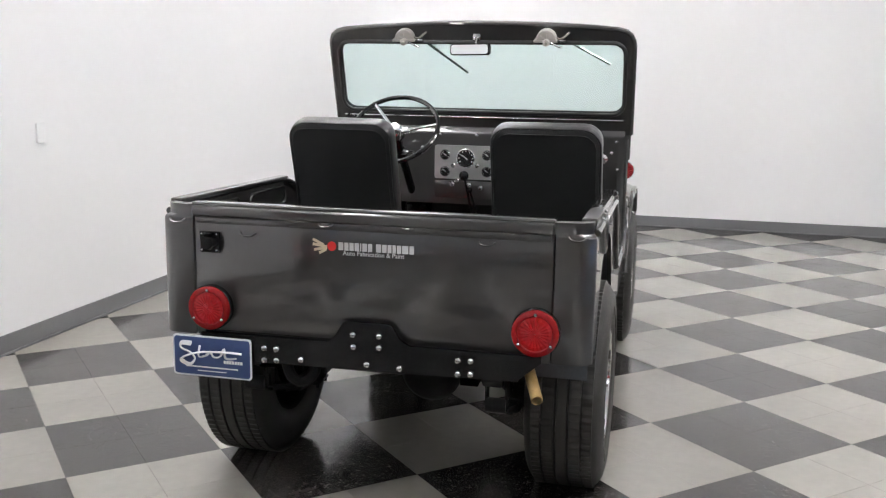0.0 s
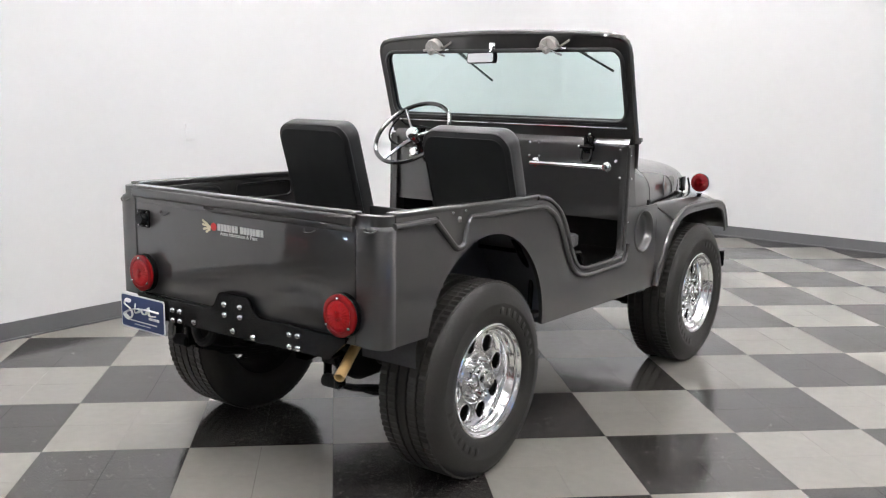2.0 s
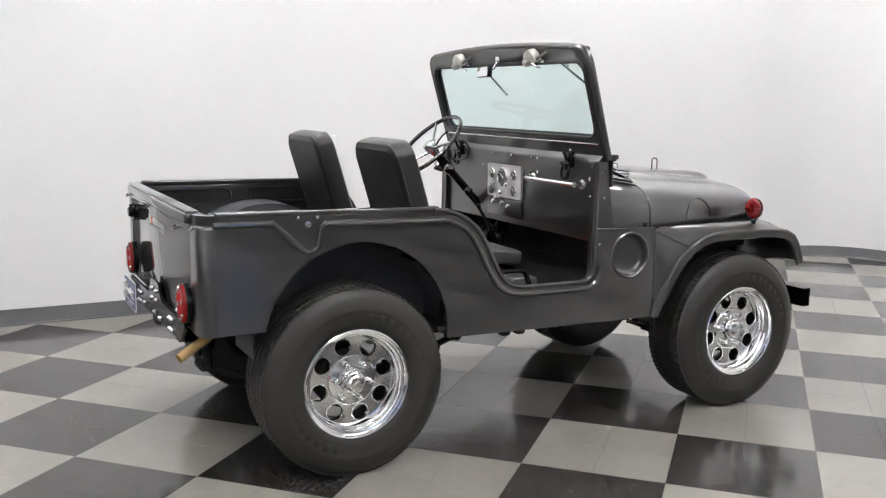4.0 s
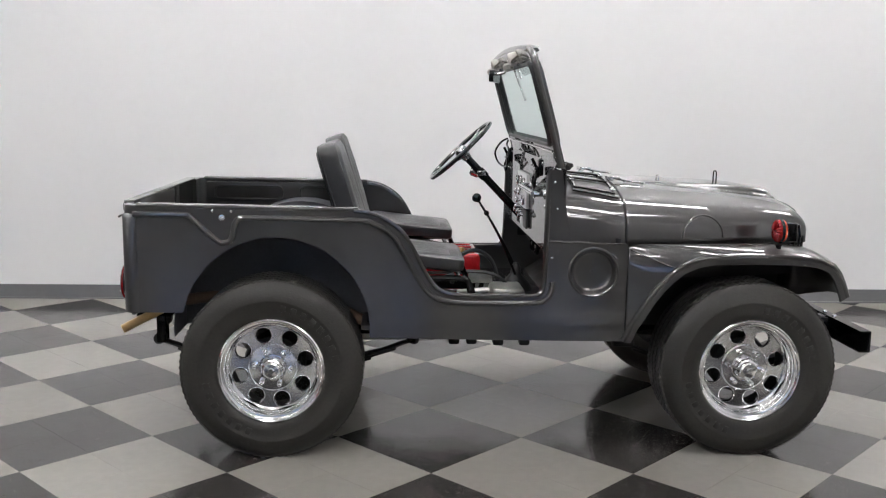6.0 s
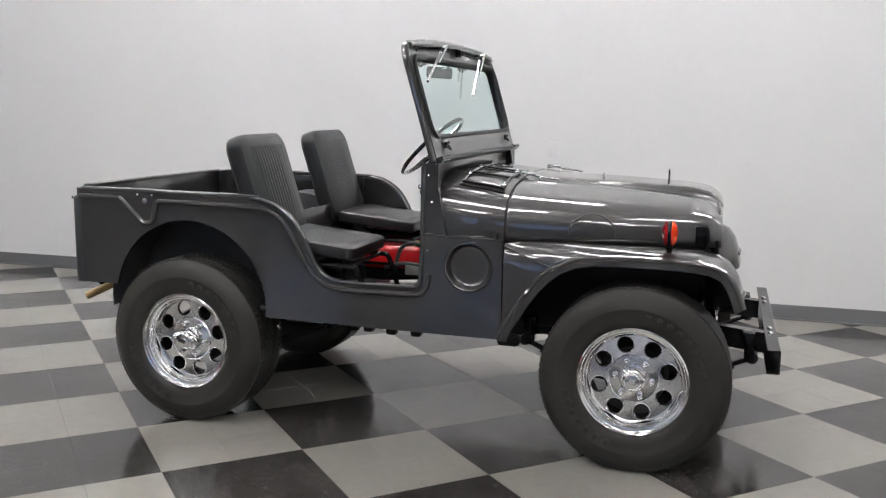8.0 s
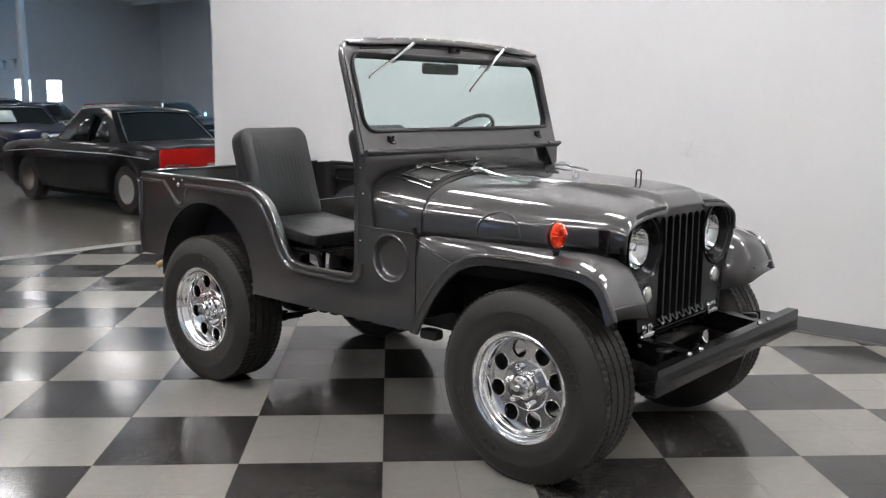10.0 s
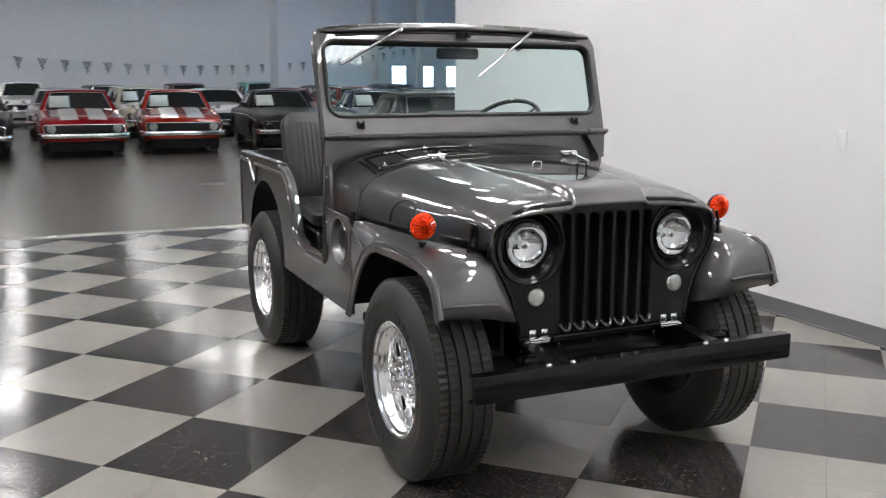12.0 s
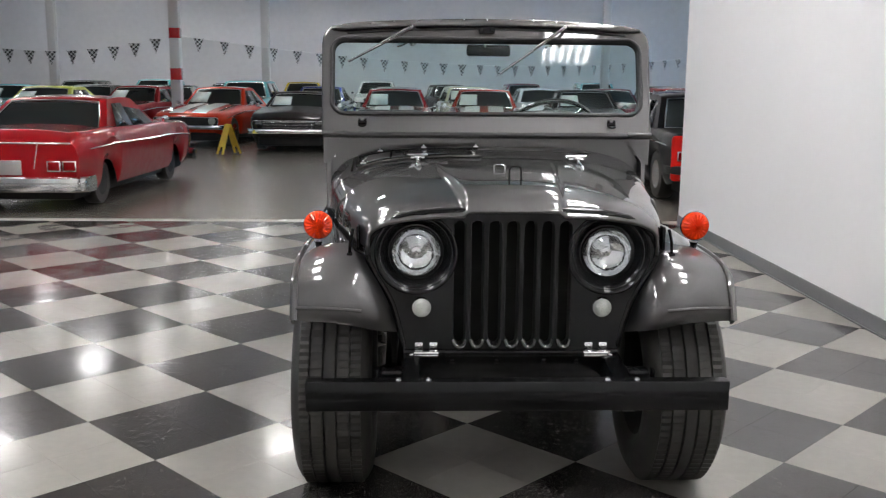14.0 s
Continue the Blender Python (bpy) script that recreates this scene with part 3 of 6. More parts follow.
def skirted(row, zb):
    return [(row[0][0], row[0][1], zb)] + row + [(row[-1][0], row[-1][1], zb)]


HOOD_W = ((1.25, 0.742), (1.45, 0.728), (1.57, 0.708), (1.9, 0.655), (2.2, 0.59), (2.38, 0.542), (2.45, 0.522), (2.47, 0.515))
HOOD_Z = ((1.25, 1.250), (1.35, 1.236), (1.57, 1.216), (1.8, 1.197), (2.1, 1.172), (2.28, 1.154), (2.36, 1.143), (2.40, 1.134), (2.43, 1.122), (2.452, 1.107), (2.463, 1.094), (2.468, 1.084))
HOOD_N = ((1.25, 3.6), (1.57, 3.0), (2.1, 2.9), (2.45, 3.3))


def hood_section(x):
    bulge = 0.030 * min(1.0, max(0.0, (x - 1.62) / 0.72)) * (1 - 0.5 * ease((x - 2.41) / 0.06))
    return skirted(hood_row(x, table(x, *HOOD_W), table(x, *HOOD_Z), 0.985, table(x, *HOOD_N), bulge), 0.95)


bm = bmesh.new()
loft(bm, [hood_section(x) for x in (1.262, 1.29, 1.33, 1.38, 1.44, 1.50, 1.562)])
cowl = part("cowl", bm, M_PAINT, jeep, sharp=50)
bm = bmesh.new()
loft(bm, [hood_section(x) for x in (1.569, 1.58, 1.65, 1.72, 1.8, 1.9, 2.0, 2.1, 2.2, 2.28, 2.34, 2.37, 2.40, 2.42, 2.436, 2.448, 2.457, 2.463, 2.468)])
hood = part("hood", bm, M_PAINT, jeep, sharp=50)
hood.modifiers.new("thickness", "SOLIDIFY").thickness = 0.012
# added near-black blocker for the shaded gap under hood and cowl
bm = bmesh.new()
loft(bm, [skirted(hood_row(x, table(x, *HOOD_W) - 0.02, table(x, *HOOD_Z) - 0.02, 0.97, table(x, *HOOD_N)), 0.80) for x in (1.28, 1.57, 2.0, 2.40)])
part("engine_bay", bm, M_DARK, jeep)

# -- windshield frame, hinged on the cowl --
WS_A, WS_B = Vector((1.262, 0, 1.300)), Vector((1.118, 0, 1.80))
WS_UP = (WS_B - WS_A).normalized()
WS_OUT = Vector((WS_UP.z, 0, -WS_UP.x))
WS_H = (WS_B - WS_A).length


def ws(u, v, w=0.0):
    """Windshield space: u across, v up the frame, w forward of its middle."""
    return WS_A + Vector((0, u, 0)) + WS_UP * v + WS_OUT * w


def bow(u):
    return 0.034 * (1 - (u / 0.765) ** 2)


outline = [(-0.765, 0.0), (0.765, 0.0), (0.768, WS_H - 0.085), (0.765, WS_H - 0.055), (0.754, WS_H - 0.028), (0.732, WS_H - 0.008)]
outline += [(u, WS_H - 0.004 + bow(u)) for u in (0.69, 0.6, 0.5, 0.35, 0.18, 0.0, -0.18, -0.35, -0.5, -0.6, -0.69)]
outline += [(-0.732, WS_H - 0.008), (-0.754, WS_H - 0.028), (-0.765, WS_H - 0.055), (-0.768, WS_H - 0.085)]
opening = round_rect(-0.735, 0.100, 0.735, 0.464, 0.062, 7)
bm = bmesh.new()
plate(bm, [outline, opening], lambda u, v, w: ws(u, v, w - 0.015), 0.03)
frame_w = part("windshield_frame", bm, M_PAINT, jeep, sharp=40)
for w in (-0.016, 0.016):
    bm = bmesh.new()
    tube(bm, [ws(u, v, w) for u, v in round_rect(-0.731, 0.101, 0.731, 0.463, 0.062, 8)], 0.0125, 10, closed=True, flat=0.75)
    part("rubber_gasket", bm, M_GASKET, frame_w, "black rubber glass seal")
bm = bmesh.new()
plate(bm, [round_rect(-0.74, 0.096, 0.74, 0.468, 0.064, 7)], lambda u, v, w: ws(u, v, w - 0.003), 0.0)
pane = part("windshield_pane", bm, M_GLASS, frame_w, "blue-green tinted glass")
pane.visible_shadow = False
# rolled outer edge and the visor along the top
bm = bmesh.new()
tube(bm, [ws(u, v, -0.004) for u, v in outline[1:] + outline[:1]], 0.0145, 10)
part("frame_edge", bm, M_PAINT, frame_w)
bm = bmesh.new()
tube(bm, [ws(-0.73, 0.074, -0.016), ws(0.73, 0.074, -0.016)], 0.006, 10)
part("lower_rail", bm, M_STEEL, frame_w, "bright strip below the glass")
bm = bmesh.new()
us = [-0.735 + 0.0735 * k for k in range(21)]


def visor_row(u):
    e = 1 - 0.55 * ease((abs(u) - 0.62) / 0.115)
    return [ws(u, WS_H + v * e + bow(u) - 0.012 * (1 - e), 0.016 + w * e) for v, w in ((-0.034, 0.0), (-0.032, 0.026), (-0.026, 0.031), (-0.014, 0.030), (0.0, 0.022), (0.007, 0.008), (0.006, -0.012), (-0.01, -0.012))]


rows = [visor_row(u) for u in us]
loft(bm, rows, closed=True)
for r in (rows[0], rows[-1]):
    bm.faces.new([bm.verts.new(p) for p in r])
part("visor", bm, M_PAINT, frame_w, sharp=45)
bm = bmesh.new()
tube(bm, [ws(u, WS_H - 0.040 + bow(u), 0.018) for u in us[1:-1]], 0.006, 6)
part("visor_seal", bm, M_GASKET, frame_w)
for k in range(13):
    u = -0.66 + 0.11 * k
    bm = bmesh.new()
    lathe(bm, [(0.006, 0.0), (0.005, 0.003), (0.001, 0.0045)], Matrix.Translation(ws(u, WS_H - 0.006 + bow(u), 0.040)) @ Matrix.Rotation(radians(40), 4, "Y"), 10)
    part("rivet", bm, M_STEEL, frame_w)
bm = bmesh.new()
tube(bm, [ws(-0.77, -0.004, 0.025), ws(0.77, -0.004, 0.025)], 0.014, 10)
part("hinge_seal", bm, M_GASKET, frame_w, "black rubber roll along the hinge line")
for s in (-1, 1):
    bm = bmesh.new()
    tube(bm, [ws(s * 0.66, 0.0, 0.036), ws(s * 0.775, 0.0, 0.036)], 0.011, 10)
    plate(bm, [[(0.655, 1.292), (0.768, 1.292), (0.768, 1.17), (0.742, 1.17)]], lambda u, v, w: Vector((1.277 + w, s * u, v)), 0.006)
    part("windshield_hinge", bm, M_PAINT, frame_w)
    bm = bmesh.new()
    box(bm, (0, 0, 0), (0.012, 0.036, 0.018), 0.004, Matrix.Translation(ws(s * 0.588, 0.055, 0.02)))
    for d in (-0.014, 0.014):
        lathe(bm, [(0.006, -0.004), (0.006, 0.007), (0.003, 0.010)], Matrix.Translation(ws(s * 0.588 + d, 0.068, 0.024)) @ Matrix.Rotation(radians(90), 4, "Y"), 8)
    tube(bm, smooth_path([ws(s * 0.588 - 0.018, 0.06, 0.022), ws(s * 0.588 - 0.016, 0.040, 0.032), ws(s * 0.588, 0.034, 0.036), ws(s * 0.588 + 0.016, 0.040, 0.032), ws(s * 0.588 + 0.018, 0.06, 0.022)], 4), 0.0035, 8)
    part("tie_down_clip", bm, M_BLACK, frame_w)
bm = bmesh.new()
box(bm, (0, 0, 0), (0.02, 0.075, 0.03), 0.004, Matrix.Translation(ws(0.0, 0.502, 0.03)))
for u in (-0.022, 0.022):
    box(bm, (0, 0, 0), (0.012, 0.014, 0.022), 0.003, Matrix.Translation(ws(u, 0.502, 0.045)))
part("frame_latch", bm, M_BLACK, frame_w)

# -- grille --
GX = 2.437


def grille_half():
    return [(0.0, 1.105), (0.2, 1.104), (0.32, 1.098), (0.40, 1.083), (0.455, 1.058), (0.495, 1.018), (0.515, 0.97), (0.510, 0.93), (0.485, 0.875), (0.45, 0.82), (0.425, 0.77), (0.405, 0.70), (0.388, 0.625), (0.385, 0.595)]


half = grille_half()
grille_loop = half + [(-y, z) for y, z in half[:0:-1]]
slots = []
for k in range(-3, 4):
    c, r = k * 0.0625, 0.0225
    lo, hi = 0.643, 1.048
    slots.append([(c + r * math.cos(radians(a)), hi + r * math.sin(radians(a))) for a in range(0, 181, 30)] + [(c + r * math.cos(radians(a)), lo + r * math.sin(radians(a))) for a in range(180, 361, 30)])
lamps = [ring2(s * 0.342, 0.952, 0.127, 36) for s in (-1, 1)]
bm = bmesh.new()
plate(bm, [grille_loop] + slots + lamps, lambda u, v, w: Vector((GX + w, u, v)), 0.014)
grille = part("grille", bm, M_MATTE, jeep)
bm = bmesh.new()
tube(bm, [(GX + 0.010, y, z) for y, z in grille_loop], 0.012, 8, closed=True)
part("grille_edge", bm, M_BLACK, grille)
for lp in slots:
    bm = bmesh.new()
    rows = [[(GX + 0.0155, blend(cx, y, 1.10), blend(cz, z, 1.006)), (GX + 0.008, y, z), (GX - 0.03, blend(cx, y, 0.82), z)] for y, z in lp for cx, cz in ((sum(p[0] for p in lp) / len(lp), 0.835),)]
    loft(bm, rows + rows[:1])
    bmesh.ops.remove_doubles(bm, verts=bm.verts[:], dist=1e-5)
    part("slot_rim", bm, M_MATTE, grille)
    bm = bmesh.new()
    cx = sum(p[0] for p in lp) / len(lp)
    tube(bm, smooth_path([(GX + 0.016, cx - 0.022, 0.639), (GX + 0.025, cx - 0.015, 0.622), (GX + 0.029, cx, 0.615), (GX + 0.025, cx + 0.015, 0.622), (GX + 0.016, cx + 0.022, 0.639)], 4), 0.0085, 10)
    part("slot_lip", bm, M_GLOSS, grille)
# plain backing in the shade black behind the grille slots
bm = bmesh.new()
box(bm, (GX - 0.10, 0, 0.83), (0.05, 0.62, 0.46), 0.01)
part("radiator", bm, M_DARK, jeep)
for s in (-1, 1):
    m = Matrix.Translation((GX, s * 0.342, 0.952)) @ Matrix.Rotation(radians(90), 4, "Y")
    bm = bmesh.new()
    lathe(bm, [(0.149, 0.013), (0.147, 0.021), (0.143, 0.0235), (0.138, 0.0225), (0.132, 0.016), (0.122, 0.008), (0.114, -0.004), (0.107, -0.015), (0.100, -0.022), (0.089, -0.022), (0.086, -0.03), (0.07, -0.05)], m, 40, caps=False)
    lamp = part("headlight", bm, M_BLACK, jeep)
    bm = bmesh.new()
    lathe(bm, [(0.094, -0.022), (0.091, -0.013), (0.088, -0.012), (0.086, -0.015)], m, 40, caps=False)
    part("headlight_ring", bm, M_BLACK, lamp)
    bm = bmesh.new()
    lathe(bm, [(0.087, -0.014), (0.075, -0.040), (0.05, -0.058), (0.018, -0.066), (0.016, -0.03), (0.004, -0.028)], m, 40, caps=False)
    part("reflector", bm, M_REFLECT, lamp, "bright mirrored bowl")
    bm = bmesh.new()
    lathe(bm, [(0.0875, -0.014), (0.085, -0.006), (0.078, 0.000), (0.06, 0.005), (0.035, 0.008), (0.001, 0.009)], m, 40, caps=False)
    part("lens", bm, M_LENS, lamp).visible_shadow = False
    bm = bmesh.new()
    lathe(bm, [(0.038, 0.0), (0.038, 0.012), (0.034, 0.018), (0.032, 0.014)], Matrix.Translation((GX + 0.012, s * 0.322, 0.760)) @ Matrix.Rotation(radians(90), 4, "Y"), 28, caps=False)
    sig = part("side_lamp", bm, M_STEEL, jeep)
    bm = bmesh.new()
    lathe(bm, [(0.033, 0.013), (0.027, 0.02), (0.014, 0.024), (0.001, 0.025)], Matrix.Translation((GX + 0.012, s * 0.322, 0.760)) @ Matrix.Rotation(radians(90), 4, "Y"), 28, caps=False)
    part("lens", bm, M_CLEAR_LENS, sig, "white ribbed lens")
    # hinge below the grille and its link down to the bumper
    bm = bmesh.new()
    for y in (-0.026, 0.026):
        box(bm, (GX + 0.020, s * 0.305 + y, 0.612), (0.008, 0.030, 0.040), 0.004)
        lathe(bm, [(0.008, 0), (0.008, 0.006), (0.003, 0.009)], Matrix.Translation((GX + 0.024, s * 0.305 + y, 0.620)) @ Matrix.Rotation(radians(90), 4, "Y"), 8)
    tube(bm, [(GX + 0.026, s * 0.305 - 0.044, 0.592), (GX + 0.026, s * 0.305 + 0.044, 0.592)], 0.0085, 10)
    box(bm, (GX + 0.026, s * 0.305, 0.584), (0.016, 0.086, 0.010), 0.003)
    tube(bm, smooth_path([(GX + 0.024, s * 0.352, 0.588), (GX + 0.030, s * 0.372, 0.575), (GX + 0.034, s * 0.380, 0.545), (GX + 0.034, s * 0.380, 0.500)], 4), 0.0075, 8)
    lathe(bm, [(0.014, -0.006), (0.014, 0.006), (0.005, 0.010)], Matrix.Translation((GX + 0.034, s * 0.380, 0.560)), 8)
    part("grille_hinge", bm, M_STEEL, grille, "bright bolted hinge")

# -- front fenders --


def fender_points(s):
    outer = [(1.560, 0.532), (1.585, 0.590), (1.623, 0.654), (1.66, 0.716), (1.704, 0.775), (1.75, 0.825), (1.800, 0.866), (1.865, 0.896), (1.941, 0.912), (2.05, 0.917), (2.159, 0.918), (2.27, 0.916), (2.375, 0.909),
             (2.442, 0.899), (2.492, 0.876), (2.520, 0.842), (2.543, 0.795), (2.564, 0.738)]
    inner = [(1.572, 0.55, 0.75), (1.572, 0.62, 0.75), (1.572, 0.70, 0.75), (1.572, 0.79, 0.75), (1.572, 0.88, 0.75), (1.574, 0.955, 0.735), (1.64, 0.962, 0.70), (1.75, 0.962, 0.69), (1.88, 0.961, 0.665), (2.02, 0.960, 0.635),
             (2.14, 0.957, 0.61), (2.26, 0.954, 0.58), (2.37, 0.946, 0.555), (2.438, 0.928, 0.505), (2.482, 0.896, 0.475), (2.516, 0.854, 0.455), (2.548, 0.798, 0.44), (2.578, 0.733, 0.428)]
    # the nose wraps round an inner corner back to the grille and dips beside it: back edge, its width, corner, bulge, crown, dip
    nose = [(2.395, 0.520, 0.045, 0.010, 0.034, 0.0), (2.405, 0.496, 0.070, 0.018, 0.029, -0.002), (2.412, 0.470, 0.090, 0.022, 0.020, -0.006), (2.418, 0.440, 0.100, 0.020, 0.008, -0.022), (2.424, 0.405, 0.105, 0.012, 0.0, -0.078)]
    rows = []
    for i, ((ox, oz), (ix, iz, iy)) in enumerate(zip(outer, inner)):
        row = []
        flat = ease((i - 4) / 4.0)
        for f in (0.0, 0.05, 0.10, 0.15, 0.20, 0.25, 0.30, 0.45, 0.62, 0.78, 0.90, 0.96, 1.0):
            if i < 13:
                dome = 0.030 * math.sin(math.pi * f) ** 0.6 * ease((i - 9) / 5.0)
                row.append((blend(ix, ox, f) + 0.8 * dome, s * blend(iy, 0.763, f), blend(iz, oz, blend(f, f ** 3.5, flat)) + 0.4 * dome))
            else:
                bx, by, r, bulge, crown, dip = nose[i - 13]
                a = min(1.0, f / 0.30)
                x = blend(bx, ox, math.sin(a * math.pi / 2)) + bulge * math.sin(math.pi * max(0.0, f - 0.1) / 0.9)
                y = by + r * (1 - math.cos(a * math.pi / 2)) + (0.763 - by - r) * max(0.0, f - 0.30) / 0.70
                row.append((x, s * y, oz + crown * (1 - f ** 3.5) + dip * (1 - f) ** 3))
        rows.append(row)
    return outer, rows


for s in (-1, 1):
    outer, rows = fender_points(s)
    bm = bmesh.new()
    loft(bm, rows)
    fender = part("front_fender", bm, M_PAINT, jeep, sharp=50)
    fender.modifiers.new("thickness", "SOLIDIFY").thickness = 0.006
    c = Vector((2.14, 0, 0.45))
    lip = []
    for x, z in outer:
        p = Vector((x, s * 0.766, z))
        d = (c - Vector((x, 0, z))).normalized()
        lip.append([p, p + Vector((0, s * 0.006, 0)) + 0.006 * d, p + Vector((0, s * 0.006, 0)) + 0.034 * d, p + Vector((0, -s * 0.004, 0)) + 0.038 * d, p + Vector((0, -s * 0.004, 0))])
    bm = bmesh.new()
    loft(bm, lip, closed=True)
    part("fender_lip", bm, M_PAINT, fender)
    bm = bmesh.new()
    tube(bm, [(x, s * 0.763, z + 0.001) for x, z in outer], 0.0135, 10)
    part("fender_bead", bm, M_PAINT, fender)
    bm = bmesh.new()
    tube(bm, [blend(Vector(p), Vector(q), 0.3) + Vector((0.003, 0, 0.001)) for p, q in list(zip(rows[16], rows[17]))[6:]], 0.0065, 8)
    part("front_crease", bm, M_PAINT, fender)
    bm = bmesh.new()
    tube(bm, [(1.578, s * 0.755, 0.945), (1.72, s * 0.764, 0.885), (1.79, s * 0.764, 0.862)], 0.004, 6)
    part("side_crease", bm, M_PAINT, fender)
    # wheel housing
    bm = bmesh.new()
    box(bm, (1.98, s * 0.42, 0.74), (0.80, 0.02, 0.42), 0.004)
    part("inner_fender", bm, M_UNDER, jeep)
    # two-sided lamp on the fender
    cx, cy, cz = 2.262, s * 0.702, 1.026
    bm = bmesh.new()
    lathe(bm, [(0.028, 0.0), (0.026, 0.006), (0.012, 0.012), (0.011, 0.03), (0.018, 0.04)], Matrix.Translation((cx, cy, 0.925)), 16)
    lathe(bm, [(0.053, -0.007), (0.0545, 0.0), (0.053, 0.007)], Matrix.Translation((cx, cy, cz)) @ Matrix.Rotation(radians(90), 4, "Y"), 32)
    fl = part("fender_lamp", bm, M_BLACK, jeep)
    for d, mat, lab in ((1, M_AMBER, "amber ribbed lens"), (-1, M_RED_LENS, "red ribbed lens")):
        bm = bmesh.new()
        lathe(bm, [(0.053, 0.006), (0.051, 0.013), (0.044, 0.021), (0.026, 0.028), (0.001, 0.031)], Matrix.Translation((cx, cy, cz)) @ Matrix.Rotation(radians(90 * d), 4, "Y"), 40, caps=False, rib=0.16)
        part("lens", bm, mat, fl, lab, sharp=6)
    # hood latch and strut beside it
    bm = bmesh.new()
    box(bm, (2.385, s * 0.548, 1.0), (0.05, 0.012, 0.085), 0.004, None)
    tube(bm, [(2.41, s * 0.565, 1.035), (2.415, s * 0.575, 0.99), (2.41, s * 0.578, 0.945)], 0.006, 6)
    box(bm, (2.41, s * 0.578, 0.944), (0.03, 0.02, 0.014), 0.004)
    part("hood_latch", bm, M_BLACK, hood)
    # pressed arch on the hood side
    bm = bmesh.new()
    arcpts = []
    for a in range(0, 181, 12):
        x, z = 1.935 + 0.098 * math.cos(radians(a)), 0.985 + 0.098 * math.sin(radians(a)) ** 0.9
        w, zc, n = table(x, *HOOD_W), table(x, *HOOD_Z), table(x, *HOOD_N)
        y = w * max(0.0, 1 - ((z - 0.985) / (zc - 0.985)) ** n) ** (1 / n)
        arcpts.append((x, s * (y + 0.001), z))
    tube(bm, arcpts, 0.0048, 8)
    part("pressed_arch", bm, M_PAINT, hood)

# -- front bumper and frame --
bm = bmesh.new()
ch = [(x + 0.03, z) for x, z in ((2.640, 0.568), (2.688, 0.568), (2.692, 0.562), (2.692, 0.474), (2.688, 0.468), (2.640, 0.468), (2.640, 0.474), (2.682, 0.474), (2.684, 0.56), (2.640, 0.562))]
loft(bm, [[(x, y, z) for x, z in ch] for y in (-0.708, -0.704, 0.704, 0.708)], closed=True)
for y in (-0.708, 0.708):
    bm.faces.new([bm.verts.new((x, y, z)) for x, z in ch])
bumper = part("front_bumper", bm, M_BLACK, jeep, "black steel channel bumper")
for y, z in ((-0.30, 0.57), (0.30, 0.57), (-0.40, 0.57), (0.40, 0.57)):
    bm = bmesh.new()
    lathe(bm, [(0.012, 0), (0.011, 0.006), (0.004, 0.010)], Matrix.Translation((2.695, y, z - 0.002)), 8)
    part("bolt", bm, M_STEEL, bumper, "bright bolt head")
# black bolted bar, added to block the light gap under the grille
bm = bmesh.new()
box(bm, (2.40, 0, 0.548), (0.09, 0.70, 0.115), 0.012)
box(bm, (2.455, 0.02, 0.590), (0.02, 0.52, 0.022), 0.004)
for y in (-0.21, -0.05, 0.12, 0.24):
    lathe(bm, [(0.012, 0), (0.011, 0.008), (0.004, 0.011)], Matrix.Translation((2.445, y, 0.558)) @ Matrix.Rotation(radians(90), 4, "Y"), 8)
part("front_crossmember", bm, M_BLACK, jeep)
